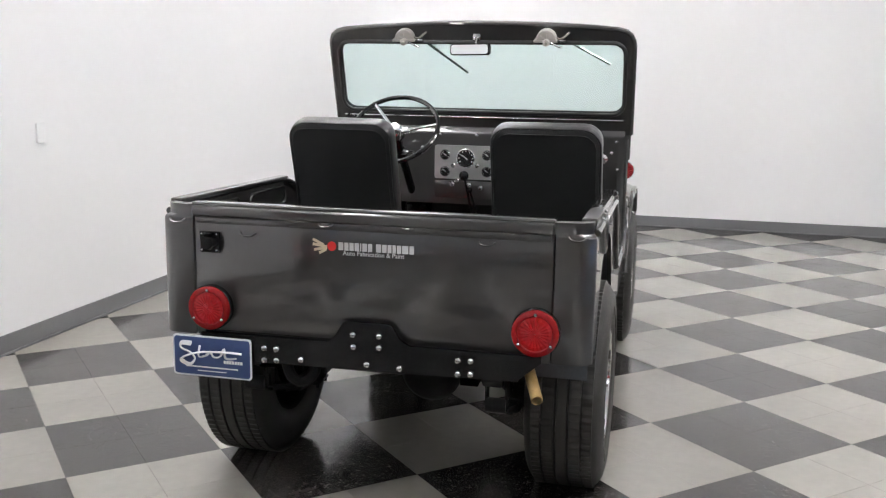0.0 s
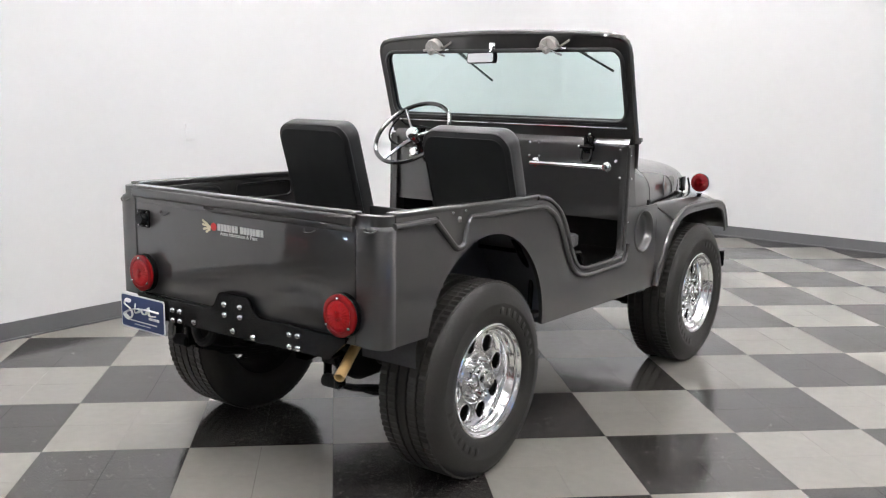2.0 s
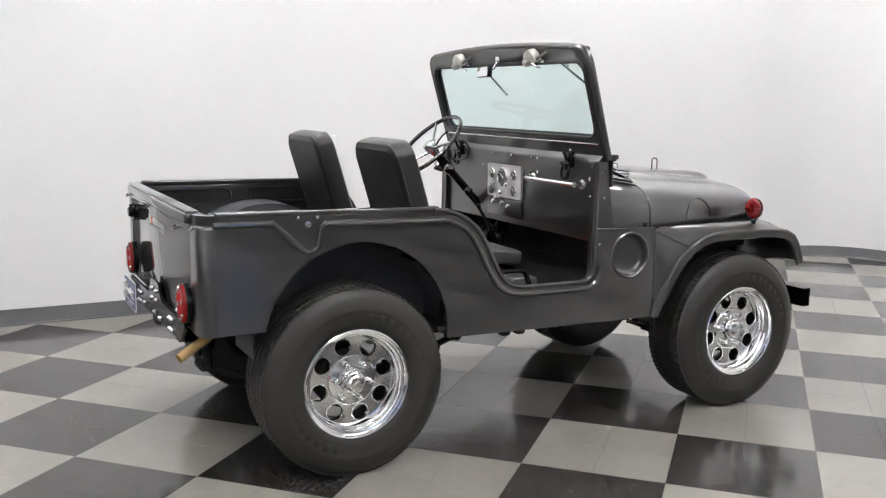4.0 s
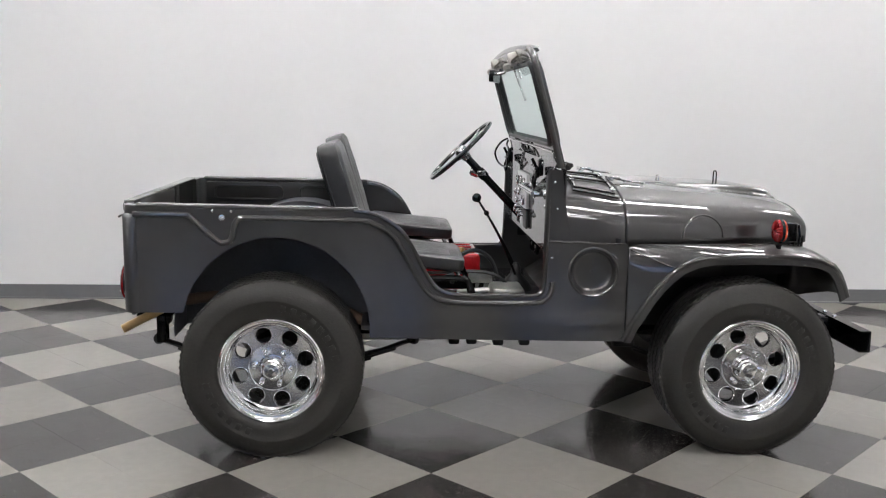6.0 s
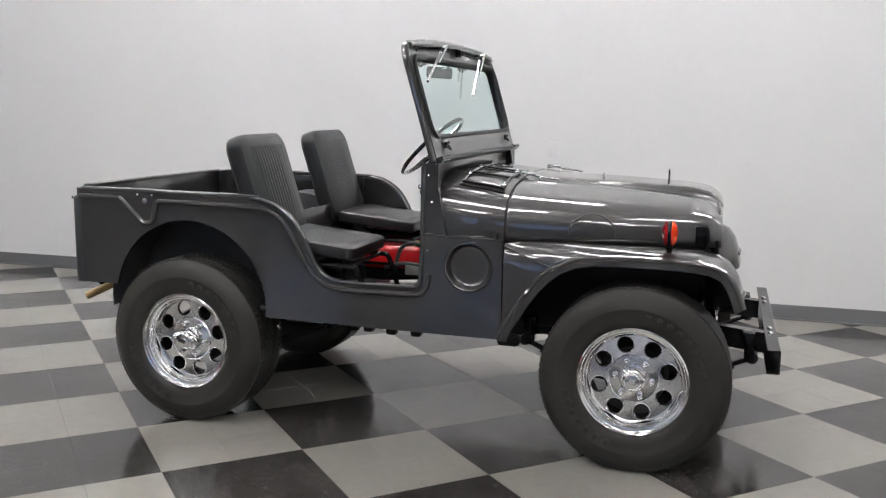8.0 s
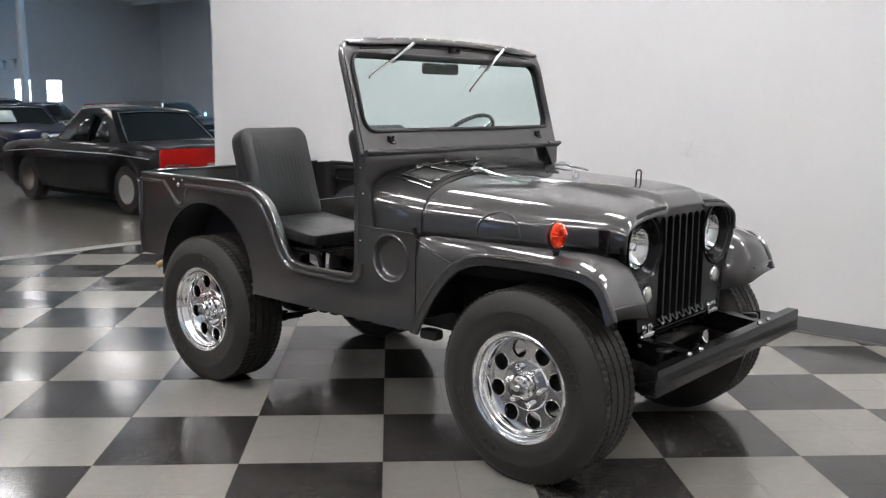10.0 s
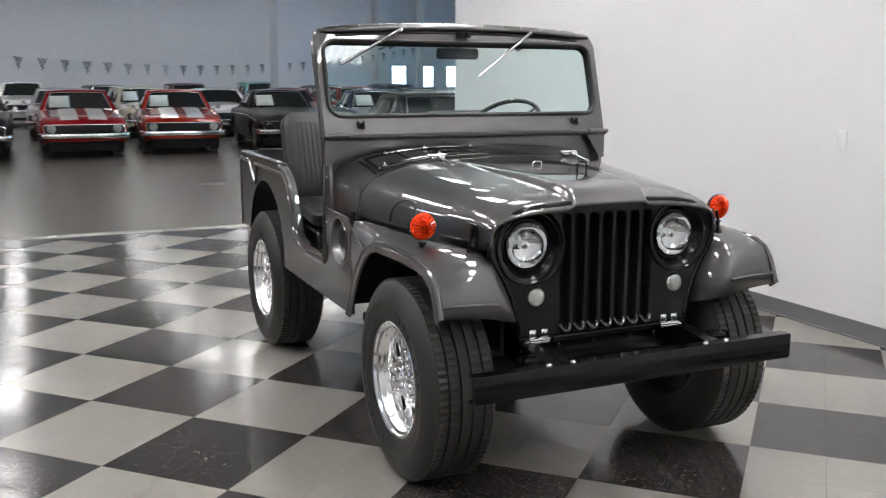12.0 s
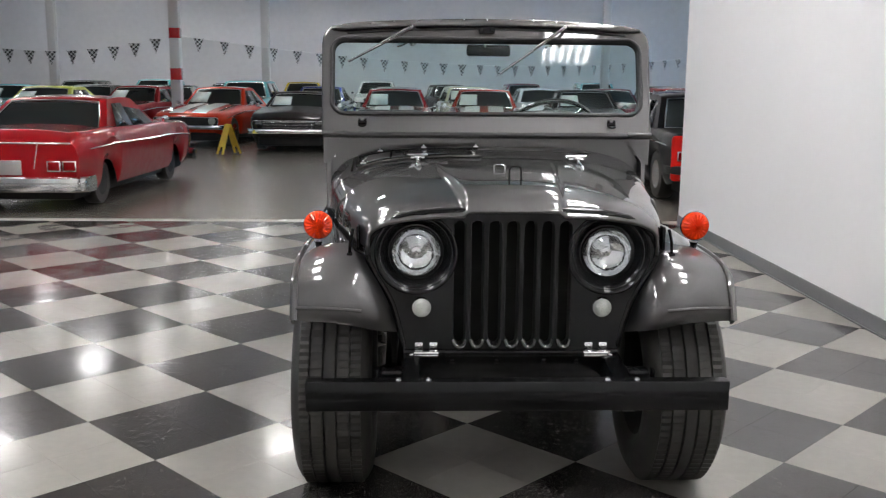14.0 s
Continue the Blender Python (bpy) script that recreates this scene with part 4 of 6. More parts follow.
for s in (-1, 1):
    bm = bmesh.new()
    pts = [(-0.62, 0.60), (-0.45, 0.61), (0.0, 0.60), (0.3, 0.52), (1.5, 0.50), (1.9, 0.56), (2.2, 0.57), (2.67, 0.52)]
    loft(bm, [[(x, s * 0.36 - 0.03, z + 0.045), (x, s * 0.36 + 0.03, z + 0.045), (x, s * 0.36 + 0.03, z - 0.045), (x, s * 0.36 - 0.03, z - 0.045)] for x, z in pts], closed=True)
    part("frame_rail", bm, M_BLACK, jeep)
    for ax, cx, reach in ((AXLE_R, 0.05, 0.59), (AXLE_F, 2.12, 0.50)):
        # arched leaves slung under the axle, an eye and a shackle at each end
        bm = bmesh.new()
        for k, f in enumerate((1.0, 0.86, 0.66, 0.44)):
            span = [f * t for t in (-1, -0.75, -0.5, -0.25, 0, 0.25, 0.5, 0.75, 1)]
            loft(bm, [[(cx + reach * t, s * 0.44 + w, 0.345 - 0.011 * k - d + 0.12 * t * t) for w, d in ((-0.025, 0), (0.025, 0), (0.025, 0.010), (-0.025, 0.010))] for t in span], closed=True)
        for d in (-1, 1):
            tube(bm, [(cx + reach * d, s * 0.475, 0.468), (cx + reach * d, s * 0.405, 0.468)], 0.026, 12)
            box(bm, (cx + 0.42 * reach * d, s * 0.44, 0.355), (0.022, 0.066, 0.05), 0.004)
        box(bm, (ax, s * 0.44, 0.305), (0.13, 0.085, 0.014), 0.004)
        for d in (-0.045, 0.045):
            tube(bm, [(ax + d, s * 0.44 - 0.033, 0.285), (ax + d, s * 0.44 - 0.033, 0.43), (ax + d, s * 0.44 + 0.033, 0.43), (ax + d, s * 0.44 + 0.033, 0.285)], 0.007, 6)
        part("leaf_spring", bm, M_UNDER, jeep)
        for d in (-1, 1):
            bm = bmesh.new()
            for w in (-0.035, 0.035):
                box(bm, (cx + (reach - 0.012) * d, s * 0.44 + w, 0.515), (0.04, 0.010, 0.13), 0.004)
            box(bm, (cx + (reach - 0.02) * d, s * 0.425, 0.555), (0.06, 0.075, 0.05), 0.012)
            part("spring_shackle", bm, M_BLACK, jeep)
        bm = bmesh.new()
        tube(bm, [(ax - 0.07, s * 0.40, 0.37), (ax - 0.10, s * 0.38, 0.56)], 0.024, 10)
        tube(bm, [(ax - 0.10, s * 0.38, 0.55), (ax - 0.13, s * 0.36, 0.72)], 0.03, 10)
        part("shock_absorber", bm, M_UNDER, jeep)
for ax, dy in ((AXLE_R, -0.08), (AXLE_F, -0.12)):
    bm = bmesh.new()
    tube(bm, [(ax, -0.56, 0.40), (ax, 0.56, 0.40)], 0.04, 12)
    lathe(bm, [(0.03, -0.13), (0.09, -0.10), (0.125, -0.04), (0.125, 0.04), (0.08, 0.10), (0.04, 0.17)], Matrix.Translation((ax, dy, 0.40)) @ Matrix.Rotation(radians(90), 4, "Y"), 20)
    part("axle", bm, M_UNDER, jeep)
bm = bmesh.new()
tube(bm, [(AXLE_F - 0.16, -0.52, 0.36), (AXLE_F - 0.16, 0.52, 0.36)], 0.016, 8)
part("tie_rod", bm, M_UNDER, jeep)
bm = bmesh.new()
box(bm, (1.12, -0.05, 0.50), (0.55, 0.34, 0.14), 0.04)
box(bm, (1.0, 0, 0.47), (0.10, 0.78, 0.06), 0.015)
box(bm, (1.9, 0.0, 0.60), (0.7, 0.40, 0.30), 0.06)
tube(bm, [(0.12, -0.08, 0.42), (0.85, -0.08, 0.48)], 0.03, 10)
tube(bm, [(1.35, -0.15, 0.47), (2.0, -0.12, 0.42)], 0.028, 10)
part("gearbox", bm, M_UNDER, jeep)

for x, y in ((0.82, -0.60), (0.90, -0.60), (1.02, -0.62), (1.14, -0.62), (1.22, 0.6), (0.9, 0.6)):
    bm = bmesh.new()
    box(bm, (x, y, 0.515), (0.05, 0.05, 0.07), 0.012)
    part("body_mount", bm, M_UNDER, jeep)
for s in (-1, 1):
    bm = bmesh.new()
    box(bm, (1.585, s * 0.66, 0.51), (0.10, 0.06, 0.05), 0.015)
    part("cowl_mount", bm, M_UNDER, jeep)

# -- exhaust --
bm = bmesh.new()
tube(bm, smooth_path([(0.75, -0.45, 0.50), (0.45, -0.50, 0.55), (0.20, -0.54, 0.66), (-0.2, -0.51, 0.68), (-0.45, -0.515, 0.655)], 4), 0.026, 12)
exhaust = part("exhaust_pipe", bm, M_RUST, jeep)
bm = bmesh.new()
lathe(bm, [(0.02, -0.26), (0.055, -0.24), (0.068, -0.22), (0.068, 0.22), (0.055, 0.24), (0.02, 0.26)], Matrix.Translation((0.52, -0.22, 0.47)) @ X_AXIS, 18)
part("muffler", bm, M_DULL, exhaust, "dull metal muffler")
bm = bmesh.new()
lathe(bm, [(0.0195, 0.0), (0.0195, 0.268), (0.0165, 0.268), (0.0165, 0.02)], look((-0.44, -0.510, 0.655), (-0.675, -0.598, 0.540)) @ Matrix.Rotation(math.pi, 4, "X"), 18, caps=False)
part("tail_pipe", bm, M_TAN, exhaust, "tan painted tail pipe end")

# -- rear drawbar plate --
bm = bmesh.new()
hump = [(0.60, 0.67), (0.13, 0.672), (0.10, 0.70), (0.075, 0.742), (0.06, 0.750), (-0.085, 0.750), (-0.10, 0.742), (-0.125, 0.70), (-0.16, 0.680), (-0.60, 0.680), (-0.60, 0.66), (-0.52, 0.592), (0.52, 0.575), (0.60, 0.60)]
plate(bm, [[(y, z) for y, z in hump]], lambda u, v, w: Vector((REAR_X - 0.012 - w, u, v)), 0.012)
drawbar = part("rear_crossmember", bm, M_BLACK, jeep, "black bolted drawbar plate")
bm = bmesh.new()
box(bm, (REAR_X + 0.03, 0.0, 0.672), (0.07, 1.19, 0.01), 0.002)
box(bm, (REAR_X + 0.03, 0.0, 0.59), (0.07, 1.05, 0.01), 0.002)
part("channel_flange", bm, M_BLACK, drawbar)
for y, z in ((0.036, 0.706), (-0.056, 0.708), (0.034, 0.664), (-0.056, 0.668), (0.36, 0.632), (0.315, 0.632), (0.36, 0.59), (0.315, 0.592), (-0.327, 0.648), (-0.370, 0.65), (-0.327, 0.602), (-0.370, 0.604), (-0.012, 0.606), (-0.127, 0.602), (0.225, 0.602)):
    bm = bmesh.new()
    lathe(bm, [(0.0125, 0), (0.012, 0.006), (0.009, 0.010), (0.003, 0.012)], Matrix.Translation((REAR_X - 0.024, y, z)) @ Matrix.Rotation(radians(-90), 4, "Y"), 10)
    part("bolt", bm, M_STEEL, drawbar, "bright bolt head")
bm = bmesh.new()
tube(bm, smooth_path([(-0.56, 0.20, 0.58), (-0.57, 0.21, 0.53), (-0.58, 0.25, 0.50), (-0.58, 0.29, 0.52), (-0.575, 0.31, 0.57)], 4), 0.02, 10)
part("tow_hook", bm, M_UNDER, drawbar)
# -- rear lamps, socket, plate, lettering bars --
for s in (-1, 1):
    m = Matrix.Translation((REAR_X, s * 0.572 - 0.007, 0.760)) @ Matrix.Rotation(radians(-90), 4, "Y") @ Matrix.Diagonal((1, 1, 0.68, 1))
    bm = bmesh.new()
    lathe(bm, [(0.080, 0.0), (0.080, 0.03), (0.074, 0.04), (0.068, 0.036)], m, 36, caps=False)
    tl = part("tail_light", bm, M_BLACK, jeep)
    bm = bmesh.new()
    lathe(bm, [(0.078, 0.030), (0.077, 0.046), (0.070, 0.053), (0.060, 0.054), (0.056, 0.050)], m, 36, caps=False)
    part("lens_ring", bm, M_RED_LENS, tl, "red plastic lens ring")
    bm = bmesh.new()
    lathe(bm, [(0.057, 0.050), (0.045, 0.056), (0.02, 0.057), (0.001, 0.0575)], m, 48, caps=False, rib=0.03)
    part("lens", bm, M_RED_INNER, tl, "bright red fan-ribbed lens middle", sharp=4)
    for a in (90, 215, 325):
        bm = bmesh.new()
        y, z = s * 0.572 - 0.007 + 0.064 * math.cos(radians(a)), 0.760 + 0.064 * math.sin(radians(a))
        lathe(bm, [(0.006, 0.035), (0.005, 0.041), (0.001, 0.043)], Matrix.Translation((REAR_X, y, z)) @ Matrix.Rotation(radians(-90), 4, "Y"), 8)
        part("screw", bm, M_STEEL, tl)
bm = bmesh.new()
lathe(bm, [(0.03, 0.0), (0.03, 0.01), (0.024, 0.022), (0.022, 0.03), (0.001, 0.03)], Matrix.Translation((REAR_X, 0.566, 0.99)) @ Matrix.Rotation(radians(-90), 4, "Y"), 20)
box(bm, (REAR_X - 0.003, 0.566, 0.99), (0.01, 0.075, 0.075), 0.006)
box(bm, (REAR_X - 0.012, 0.566, 1.02), (0.024, 0.03, 0.014), 0.004)
socket = part("trailer_socket", bm, M_BLACK, jeep, "black capped trailer socket")
for y, z in ((-0.028, -0.028), (0.028, -0.028), (-0.028, 0.028), (0.028, 0.028)):
    bm = bmesh.new()
    lathe(bm, [(0.005, 0.008), (0.004, 0.012), (0.001, 0.013)], Matrix.Translation((REAR_X, 0.566 + y, 0.99 + z)) @ Matrix.Rotation(radians(-90), 4, "Y"), 8)
    part("screw", bm, M_STEEL, socket)


def bars(name, mat, parent, rects, x, label=""):
    for y0, y1, z0, z1 in rects:
        bm = bmesh.new()
        box(bm, (x, (y0 + y1) / 2, (z0 + z1) / 2), (0.0016, abs(y1 - y0), abs(z1 - z0)), 0)
        part(name, bm, mat, parent, label)


PX = REAR_X - 0.034
bm = bmesh.new()
plate(bm, [round_rect(0.404, 0.512, 0.704, 0.660, 0.012, 4)], lambda u, v, w: Vector((PX - w, u, v)), 0.003)
number = part("display_plate", bm, M_WHITE, jeep, "white-bordered blue dealer plate")
bm = bmesh.new()
plate(bm, [round_rect(0.410, 0.518, 0.698, 0.654, 0.010, 4)], lambda u, v, w: Vector((PX - 0.003 - w, u, v)), 0.0015)
part("plate_field", bm, M_BLUE, number)
bm = bmesh.new()
tube(bm, smooth_path([(PX - 0.005, 0.630, 0.634), (PX - 0.005, 0.668, 0.634), (PX - 0.005, 0.672, 0.612), (PX - 0.005, 0.635, 0.596), (PX - 0.005, 0.620, 0.575), (PX - 0.005, 0.640, 0.556), (PX - 0.005, 0.668, 0.575), (PX - 0.005, 0.60, 0.60), (PX - 0.005, 0.50, 0.607), (PX - 0.005, 0.44, 0.606)], 5), 0.0140, 8, flat=0.25)
tube(bm, smooth_path([(PX - 0.005, 0.60, 0.625), (PX - 0.005, 0.605, 0.585), (PX - 0.005, 0.575, 0.59), (PX - 0.005, 0.56, 0.602), (PX - 0.005, 0.545, 0.586), (PX - 0.005, 0.52, 0.592), (PX - 0.005, 0.505, 0.62), (PX - 0.005, 0.50, 0.587), (PX - 0.005, 0.46, 0.588)], 5), 0.0095, 8, flat=0.3)
part("plate_flourish", bm, M_WHITE, number, "white script flourish")
bars("plate_bar", M_WHITE, number, [(0.438 + 0.0105 * k, 0.446 + 0.0105 * k, 0.566, 0.577) for k in range(7)], PX - 0.0052)
bars("plate_bar", M_WHITE, number, [(0.455, 0.655, 0.545, 0.550), (0.50, 0.61, 0.532, 0.535)], PX - 0.0052)
LX = REAR_X - 0.0006
bars("lettering_bar", M_PRINT, rear_panel, [(0.096 - w0, 0.096 - w1, 0.988, 1.015) for w0, w1 in ((0, 0.017), (0.021, 0.035), (0.039, 0.053), (0.057, 0.072), (0.076, 0.08), (0.084, 0.1), (0.104, 0.118), (0.132, 0.149), (0.153, 0.168), (0.172, 0.185), (0.189, 0.2), (0.204, 0.218), (0.222, 0.243), (0.247, 0.262))], LX, "silver-grey lettering shown as bars")
words = bpy.data.curves.new("small_lettering", "FONT")
words.body, words.size, words.offset, words.extrude = "Auto Fabrication & Paint", 0.0215, 0.0004, 0.0003
words_ob = bpy.data.objects.new("small_lettering", words)
word_mesh = bpy.data.meshes.new_from_object(words_ob)
bpy.data.objects.remove(words_ob)
word_mesh.materials.clear()
word_mesh.materials.append(M_PRINT)
place("small_lettering", word_mesh, rear_panel, "small silver-grey lettering", Matrix.Translation((LX, 0.081, 0.972)) @ Matrix.Rotation(radians(90), 4, "X") @ Matrix.Rotation(radians(-90), 4, "Y"))
M_CREAM_PRINT = material("cream_print", (0.62, 0.56, 0.4), 0.4, vary=0.1)
bm = bmesh.new()
for k, (y, z, tilt, ln) in enumerate(((0.168, 1.012, 25, 0.042), (0.162, 1.001, 8, 0.052), (0.160, 0.990, -12, 0.046), (0.152, 0.982, -30, 0.030))):
    box(bm, (LX - 0.0002 * k, y, z), (0.0012, ln, 0.009), 0, Matrix.Translation((0, y, z)) @ Matrix.Rotation(radians(tilt), 4, "X") @ Matrix.Translation((0, -y, -z)))
part("emblem", bm, M_CREAM_PRINT, rear_panel, "cream winged emblem shape")
bm = bmesh.new()
lathe(bm, [(0.016, 0), (0.016, 0.0018)], Matrix.Translation((REAR_X + 0.001, 0.120, 1.000)) @ Matrix.Rotation(radians(-90), 4, "Y"), 18)
part("emblem", bm, M_REDPRINT, rear_panel, "red round emblem shape")

# -- wheels --
bm = bmesh.new()
prof = [(0.222, -0.110), (0.229, -0.122), (0.26, -0.142), (0.31, -0.146), (0.355, -0.138), (0.382, -0.122), (0.394, -0.108)]
grooves = [-0.108, -0.075, -0.066, -0.028, -0.018, 0.018, 0.028, 0.066, 0.075, 0.108]
for a, b in zip(grooves[::2], grooves[1::2]):
    prof += [(0.402, a), (0.402, b), (0.390, b + 0.001), (0.390, b + 0.008)]
prof = prof[:-2] + [(0.394, 0.1085), (0.382, 0.122), (0.355, 0.138), (0.318, 0.146), (0.312, 0.1465), (0.306, 0.144), (0.27, 0.1425), (0.248, 0.138), (0.238, 0.132), (0.231, 0.124), (0.222, 0.110)]
SEG = 180
rings = []
for r, h in prof:
    ring = []
    for k in range(SEG):
        rr = r
        if r > 0.380 and k % 2 == 0:
            rr = r - (0.0045 if abs(h) > 0.06 else 0.003)
        ring.append(bm.verts.new((rr * math.cos(k * math.tau / SEG), rr * math.sin(k * math.tau / SEG), h)))
    rings.append(ring)
for a, b in zip(rings, rings[1:]):
    for k in range(SEG):
        bm.faces.new((a[k], a[(k + 1) % SEG], b[(k + 1) % SEG], b[k]))
bmesh.ops.recalc_face_normals(bm, faces=bm.faces[:])
tyre_mesh = bpy.data.meshes.new("tyre")
bm.to_mesh(tyre_mesh)
bm.free()
tyre_mesh.materials.append(M_RUBBER)
tyre_mesh.shade_smooth()
tyre_mesh.set_sharp_from_angle(angle=radians(32))


def mesh_of(bm, name, mat, sharp=35.0):
    bmesh.ops.recalc_face_normals(bm, faces=bm.faces[:])
    me = bpy.data.meshes.new(name)
    bm.to_mesh(me)
    bm.free()
    me.materials.append(mat)
    me.shade_smooth()
    me.set_sharp_from_angle(angle=radians(sharp))
    return me


bm = bmesh.new()
lathe(bm, [(0.230, 0.116), (0.2335, 0.124), (0.233, 0.131), (0.228, 0.134), (0.222, 0.131), (0.2185, 0.121), (0.213, 0.1175), (0.206, 0.1165), (0.202, 0.112), (0.1995, 0.098), (0.196, 0.093), (0.193, 0.090), (0.190, 0.075), (0.187, 0.063), (0.185, 0.045)], None, 72, caps=False)
rim_mesh = mesh_of(bm, "rim", M_CHROME)
bm = bmesh.new()
holes = [ring2(0.149 * math.cos(radians(22.5 + 45 * k)), 0.149 * math.sin(radians(22.5 + 45 * k)), 0.0345, 22) for k in range(8)]
plate(bm, [ring2(0, 0, 0.189, 64)] + holes, lambda u, v, w: Vector((u, v, 0.062 - w)), 0.014)
lathe(bm, [(0.108, 0.062), (0.102, 0.067), (0.062, 0.069), (0.060, 0.062)], None, 40, caps=False)
disc_mesh = mesh_of(bm, "wheel_disc", M_CHROME)
# inner barrel is near-black where the outer rim is polished
bm = bmesh.new()
lathe(bm, [(0.185, 0.045), (0.19, -0.05), (0.215, -0.112), (0.226, -0.122)], None, 64, caps=False)
barrel_mesh = mesh_of(bm, "rim_barrel", M_UNDER)
bm = bmesh.new()
for k in range(8):
    c, s_ = 0.149 * math.cos(radians(22.5 + 45 * k)), 0.149 * math.sin(radians(22.5 + 45 * k))
    lathe(bm, [(0.0385, 0.0618), (0.0365, 0.0645), (0.0345, 0.061), (0.0338, 0.046)], Matrix.Translation((c, s_, 0)), 18, caps=False)
hole_mesh = mesh_of(bm, "hole_rim", M_CHROME)
bm = bmesh.new()
lathe(bm, [(0.054, 0.06), (0.053, 0.078), (0.046, 0.083), (0.045, 0.100), (0.038, 0.104), (0.037, 0.124), (0.031, 0.130), (0.014, 0.131), (0.012, 0.138), (0.001, 0.138)], None, 12, caps=False)
for k in range(6):
    a = radians(60 * k + 30)
    lathe(bm, [(0.006, 0.078), (0.006, 0.092), (0.004, 0.096), (0.001, 0.0965)], Matrix.Translation((0.049 * math.cos(a), 0.049 * math.sin(a), 0)), 8, caps=False)
cap_mesh = mesh_of(bm, "hub_cap", M_CHROME, 20)
bm = bmesh.new()
lathe(bm, [(0.0125, 0.066), (0.0125, 0.082), (0.0115, 0.090), (0.008, 0.096), (0.004, 0.0985), (0.001, 0.099)], None, 10, caps=False)
nut_mesh = mesh_of(bm, "lug_nut", M_CHROME)
bm = bmesh.new()
lathe(bm, [(0.135, -0.10), (0.14, -0.03), (0.13, 0.02), (0.05, 0.03), (0.001, 0.03)], None, 32, caps=False)
drum_mesh = mesh_of(bm, "wheel", M_UNDER)
bm = bmesh.new()
box(bm, (0.285, 0, 0.1445), (0.030, 0.024, 0.003), 0.001)
letter_mesh = mesh_of(bm, "sidewall_bar", M_RUBBER)
for ax, s in ((AXLE_R, -1), (AXLE_R, 1), (AXLE_F, -1), (AXLE_F, 1)):
    m = Matrix.Translation((ax, s * 0.645, 0.400)) @ Matrix.Rotation(radians(-90 * s), 4, "X") @ Matrix.Rotation(radians(-7.5), 4, "Z")
    wheel = place("wheel", drum_mesh, jeep, "black tyre on a polished eight-hole alloy rim", m)
    place("tyre", tyre_mesh, wheel)
    place("rim", rim_mesh, wheel)
    place("rim_barrel", barrel_mesh, wheel)
    place("wheel_disc", disc_mesh, wheel)
    place("hole_rim", hole_mesh, wheel)
    place("hub_cap", cap_mesh, wheel)
    for base, n in ((200, 7), (20, 8)):
        for k in range(n):
            place("sidewall_bar", letter_mesh, wheel, "", Matrix.Rotation(radians(base + 9.5 * k), 4, "Z"))
    for k in range(6):
        place("lug_nut", nut_mesh, wheel, "", Matrix.Rotation(radians(60 * k), 4, "Z") @ Matrix.Translation((0.079, 0, 0)))

# -- dashboard --
bm = bmesh.new()
plate(bm, [[(-0.715, 0.912), (0.715, 0.912), (0.715, 1.286), (-0.715, 1.286)]], lambda u, v, w: Vector((1.222 + w, u, v)), 0.02)
dash = part("dashboard", bm, M_PAINT, jeep)
bm = bmesh.new()
loft(bm, [[(x, y, z) for y in (-0.74, -0.70, 0.0, 0.70, 0.74)] for x, z in ((1.2215, 1.270), (1.221, 1.284), (1.225, 1.292), (1.236, 1.305), (1.245, 1.318))])
part("dash_top", bm, M_PAINT, dash)
bm = bmesh.new()
plate(bm, [round_rect(-0.11, 1.045, 0.23, 1.22, 0.012, 3)], lambda u, v, w: Vector((1.205 + w, u, v)), 0.014)
cluster = part("gauge_panel", bm, M_GAUGE, dash, "brushed silver gauge panel")
FACE = Matrix.Rotation(radians(-90), 4, "Y")
for y, z, r in ((0.062, 1.155, 0.050), (0.172, 1.170, 0.028), (0.172, 1.085, 0.028), (-0.05, 1.172, 0.028), (-0.05, 1.088, 0.028)):
    bm = bmesh.new()
    lathe(bm, [(r, 0.0), (r, 0.010), (r * 0.92, 0.013), (r * 0.88, 0.008)], Matrix.Translation((1.205, y, z)) @ FACE, 28, caps=False)
    gauge = part("gauge", bm, M_CHROME, cluster)
    bm = bmesh.new()
    lathe(bm, [(r * 0.89, 0.007), (0.001, 0.007)], Matrix.Translation((1.205, y, z)) @ FACE, 28, caps=False)
    part("dial", bm, M_DIAL, cluster)
    bm = bmesh.new()
    box(bm, (1.196, y + 0.2 * r, z), (0.001, 0.8 * r, 0.05 * r + 0.001), 0, Matrix.Translation((1.196, y, z)) @ Matrix.Rotation(0.6, 4, "X") @ Matrix.Translation((-1.196, -y, -z)))
    for a in range(-30, 211, 30):
        box(bm, (1.196, y + 0.72 * r * math.cos(radians(a)), z + 0.72 * r * math.sin(radians(a))), (0.001, 0.07 * r, 0.12 * r), 0)
    part("needle", bm, M_WHITE, cluster)
for y, z in ((0.125, 1.118), (0.0, 1.12), (0.062, 1.075), (0.105, 1.04), (0.13, 1.02), (0.04, 1.018), (-0.02, 1.005)):
    bm = bmesh.new()
    lathe(bm, [(0.006, 0.0), (0.006, 0.014), (0.013, 0.016), (0.013, 0.026), (0.009, 0.03), (0.001, 0.031)], Matrix.Translation((1.205, y, z)) @ FACE, 16, caps=False)
    part("switch_knob", bm, M_CHROME, cluster)
bm = bmesh.new()
box(bm, (1.212, 0.06, 0.99), (0.012, 0.34, 0.09), 0.004)
part("lower_panel", bm, M_PAINT, dash)
bm = bmesh.new()
tube(bm, [(1.16, -0.225, 1.175), (1.16, -0.638, 1.175)], 0.012, 12)
for y in (-0.225, -0.638):
    tube(bm, [(1.16, y, 1.175), (1.212, y, 1.175)], 0.014, 10)
    lathe(bm, [(0.026, 0.0), (0.024, 0.008), (0.012, 0.012)], Matrix.Translation((1.212, y, 1.175)) @ FACE, 16)
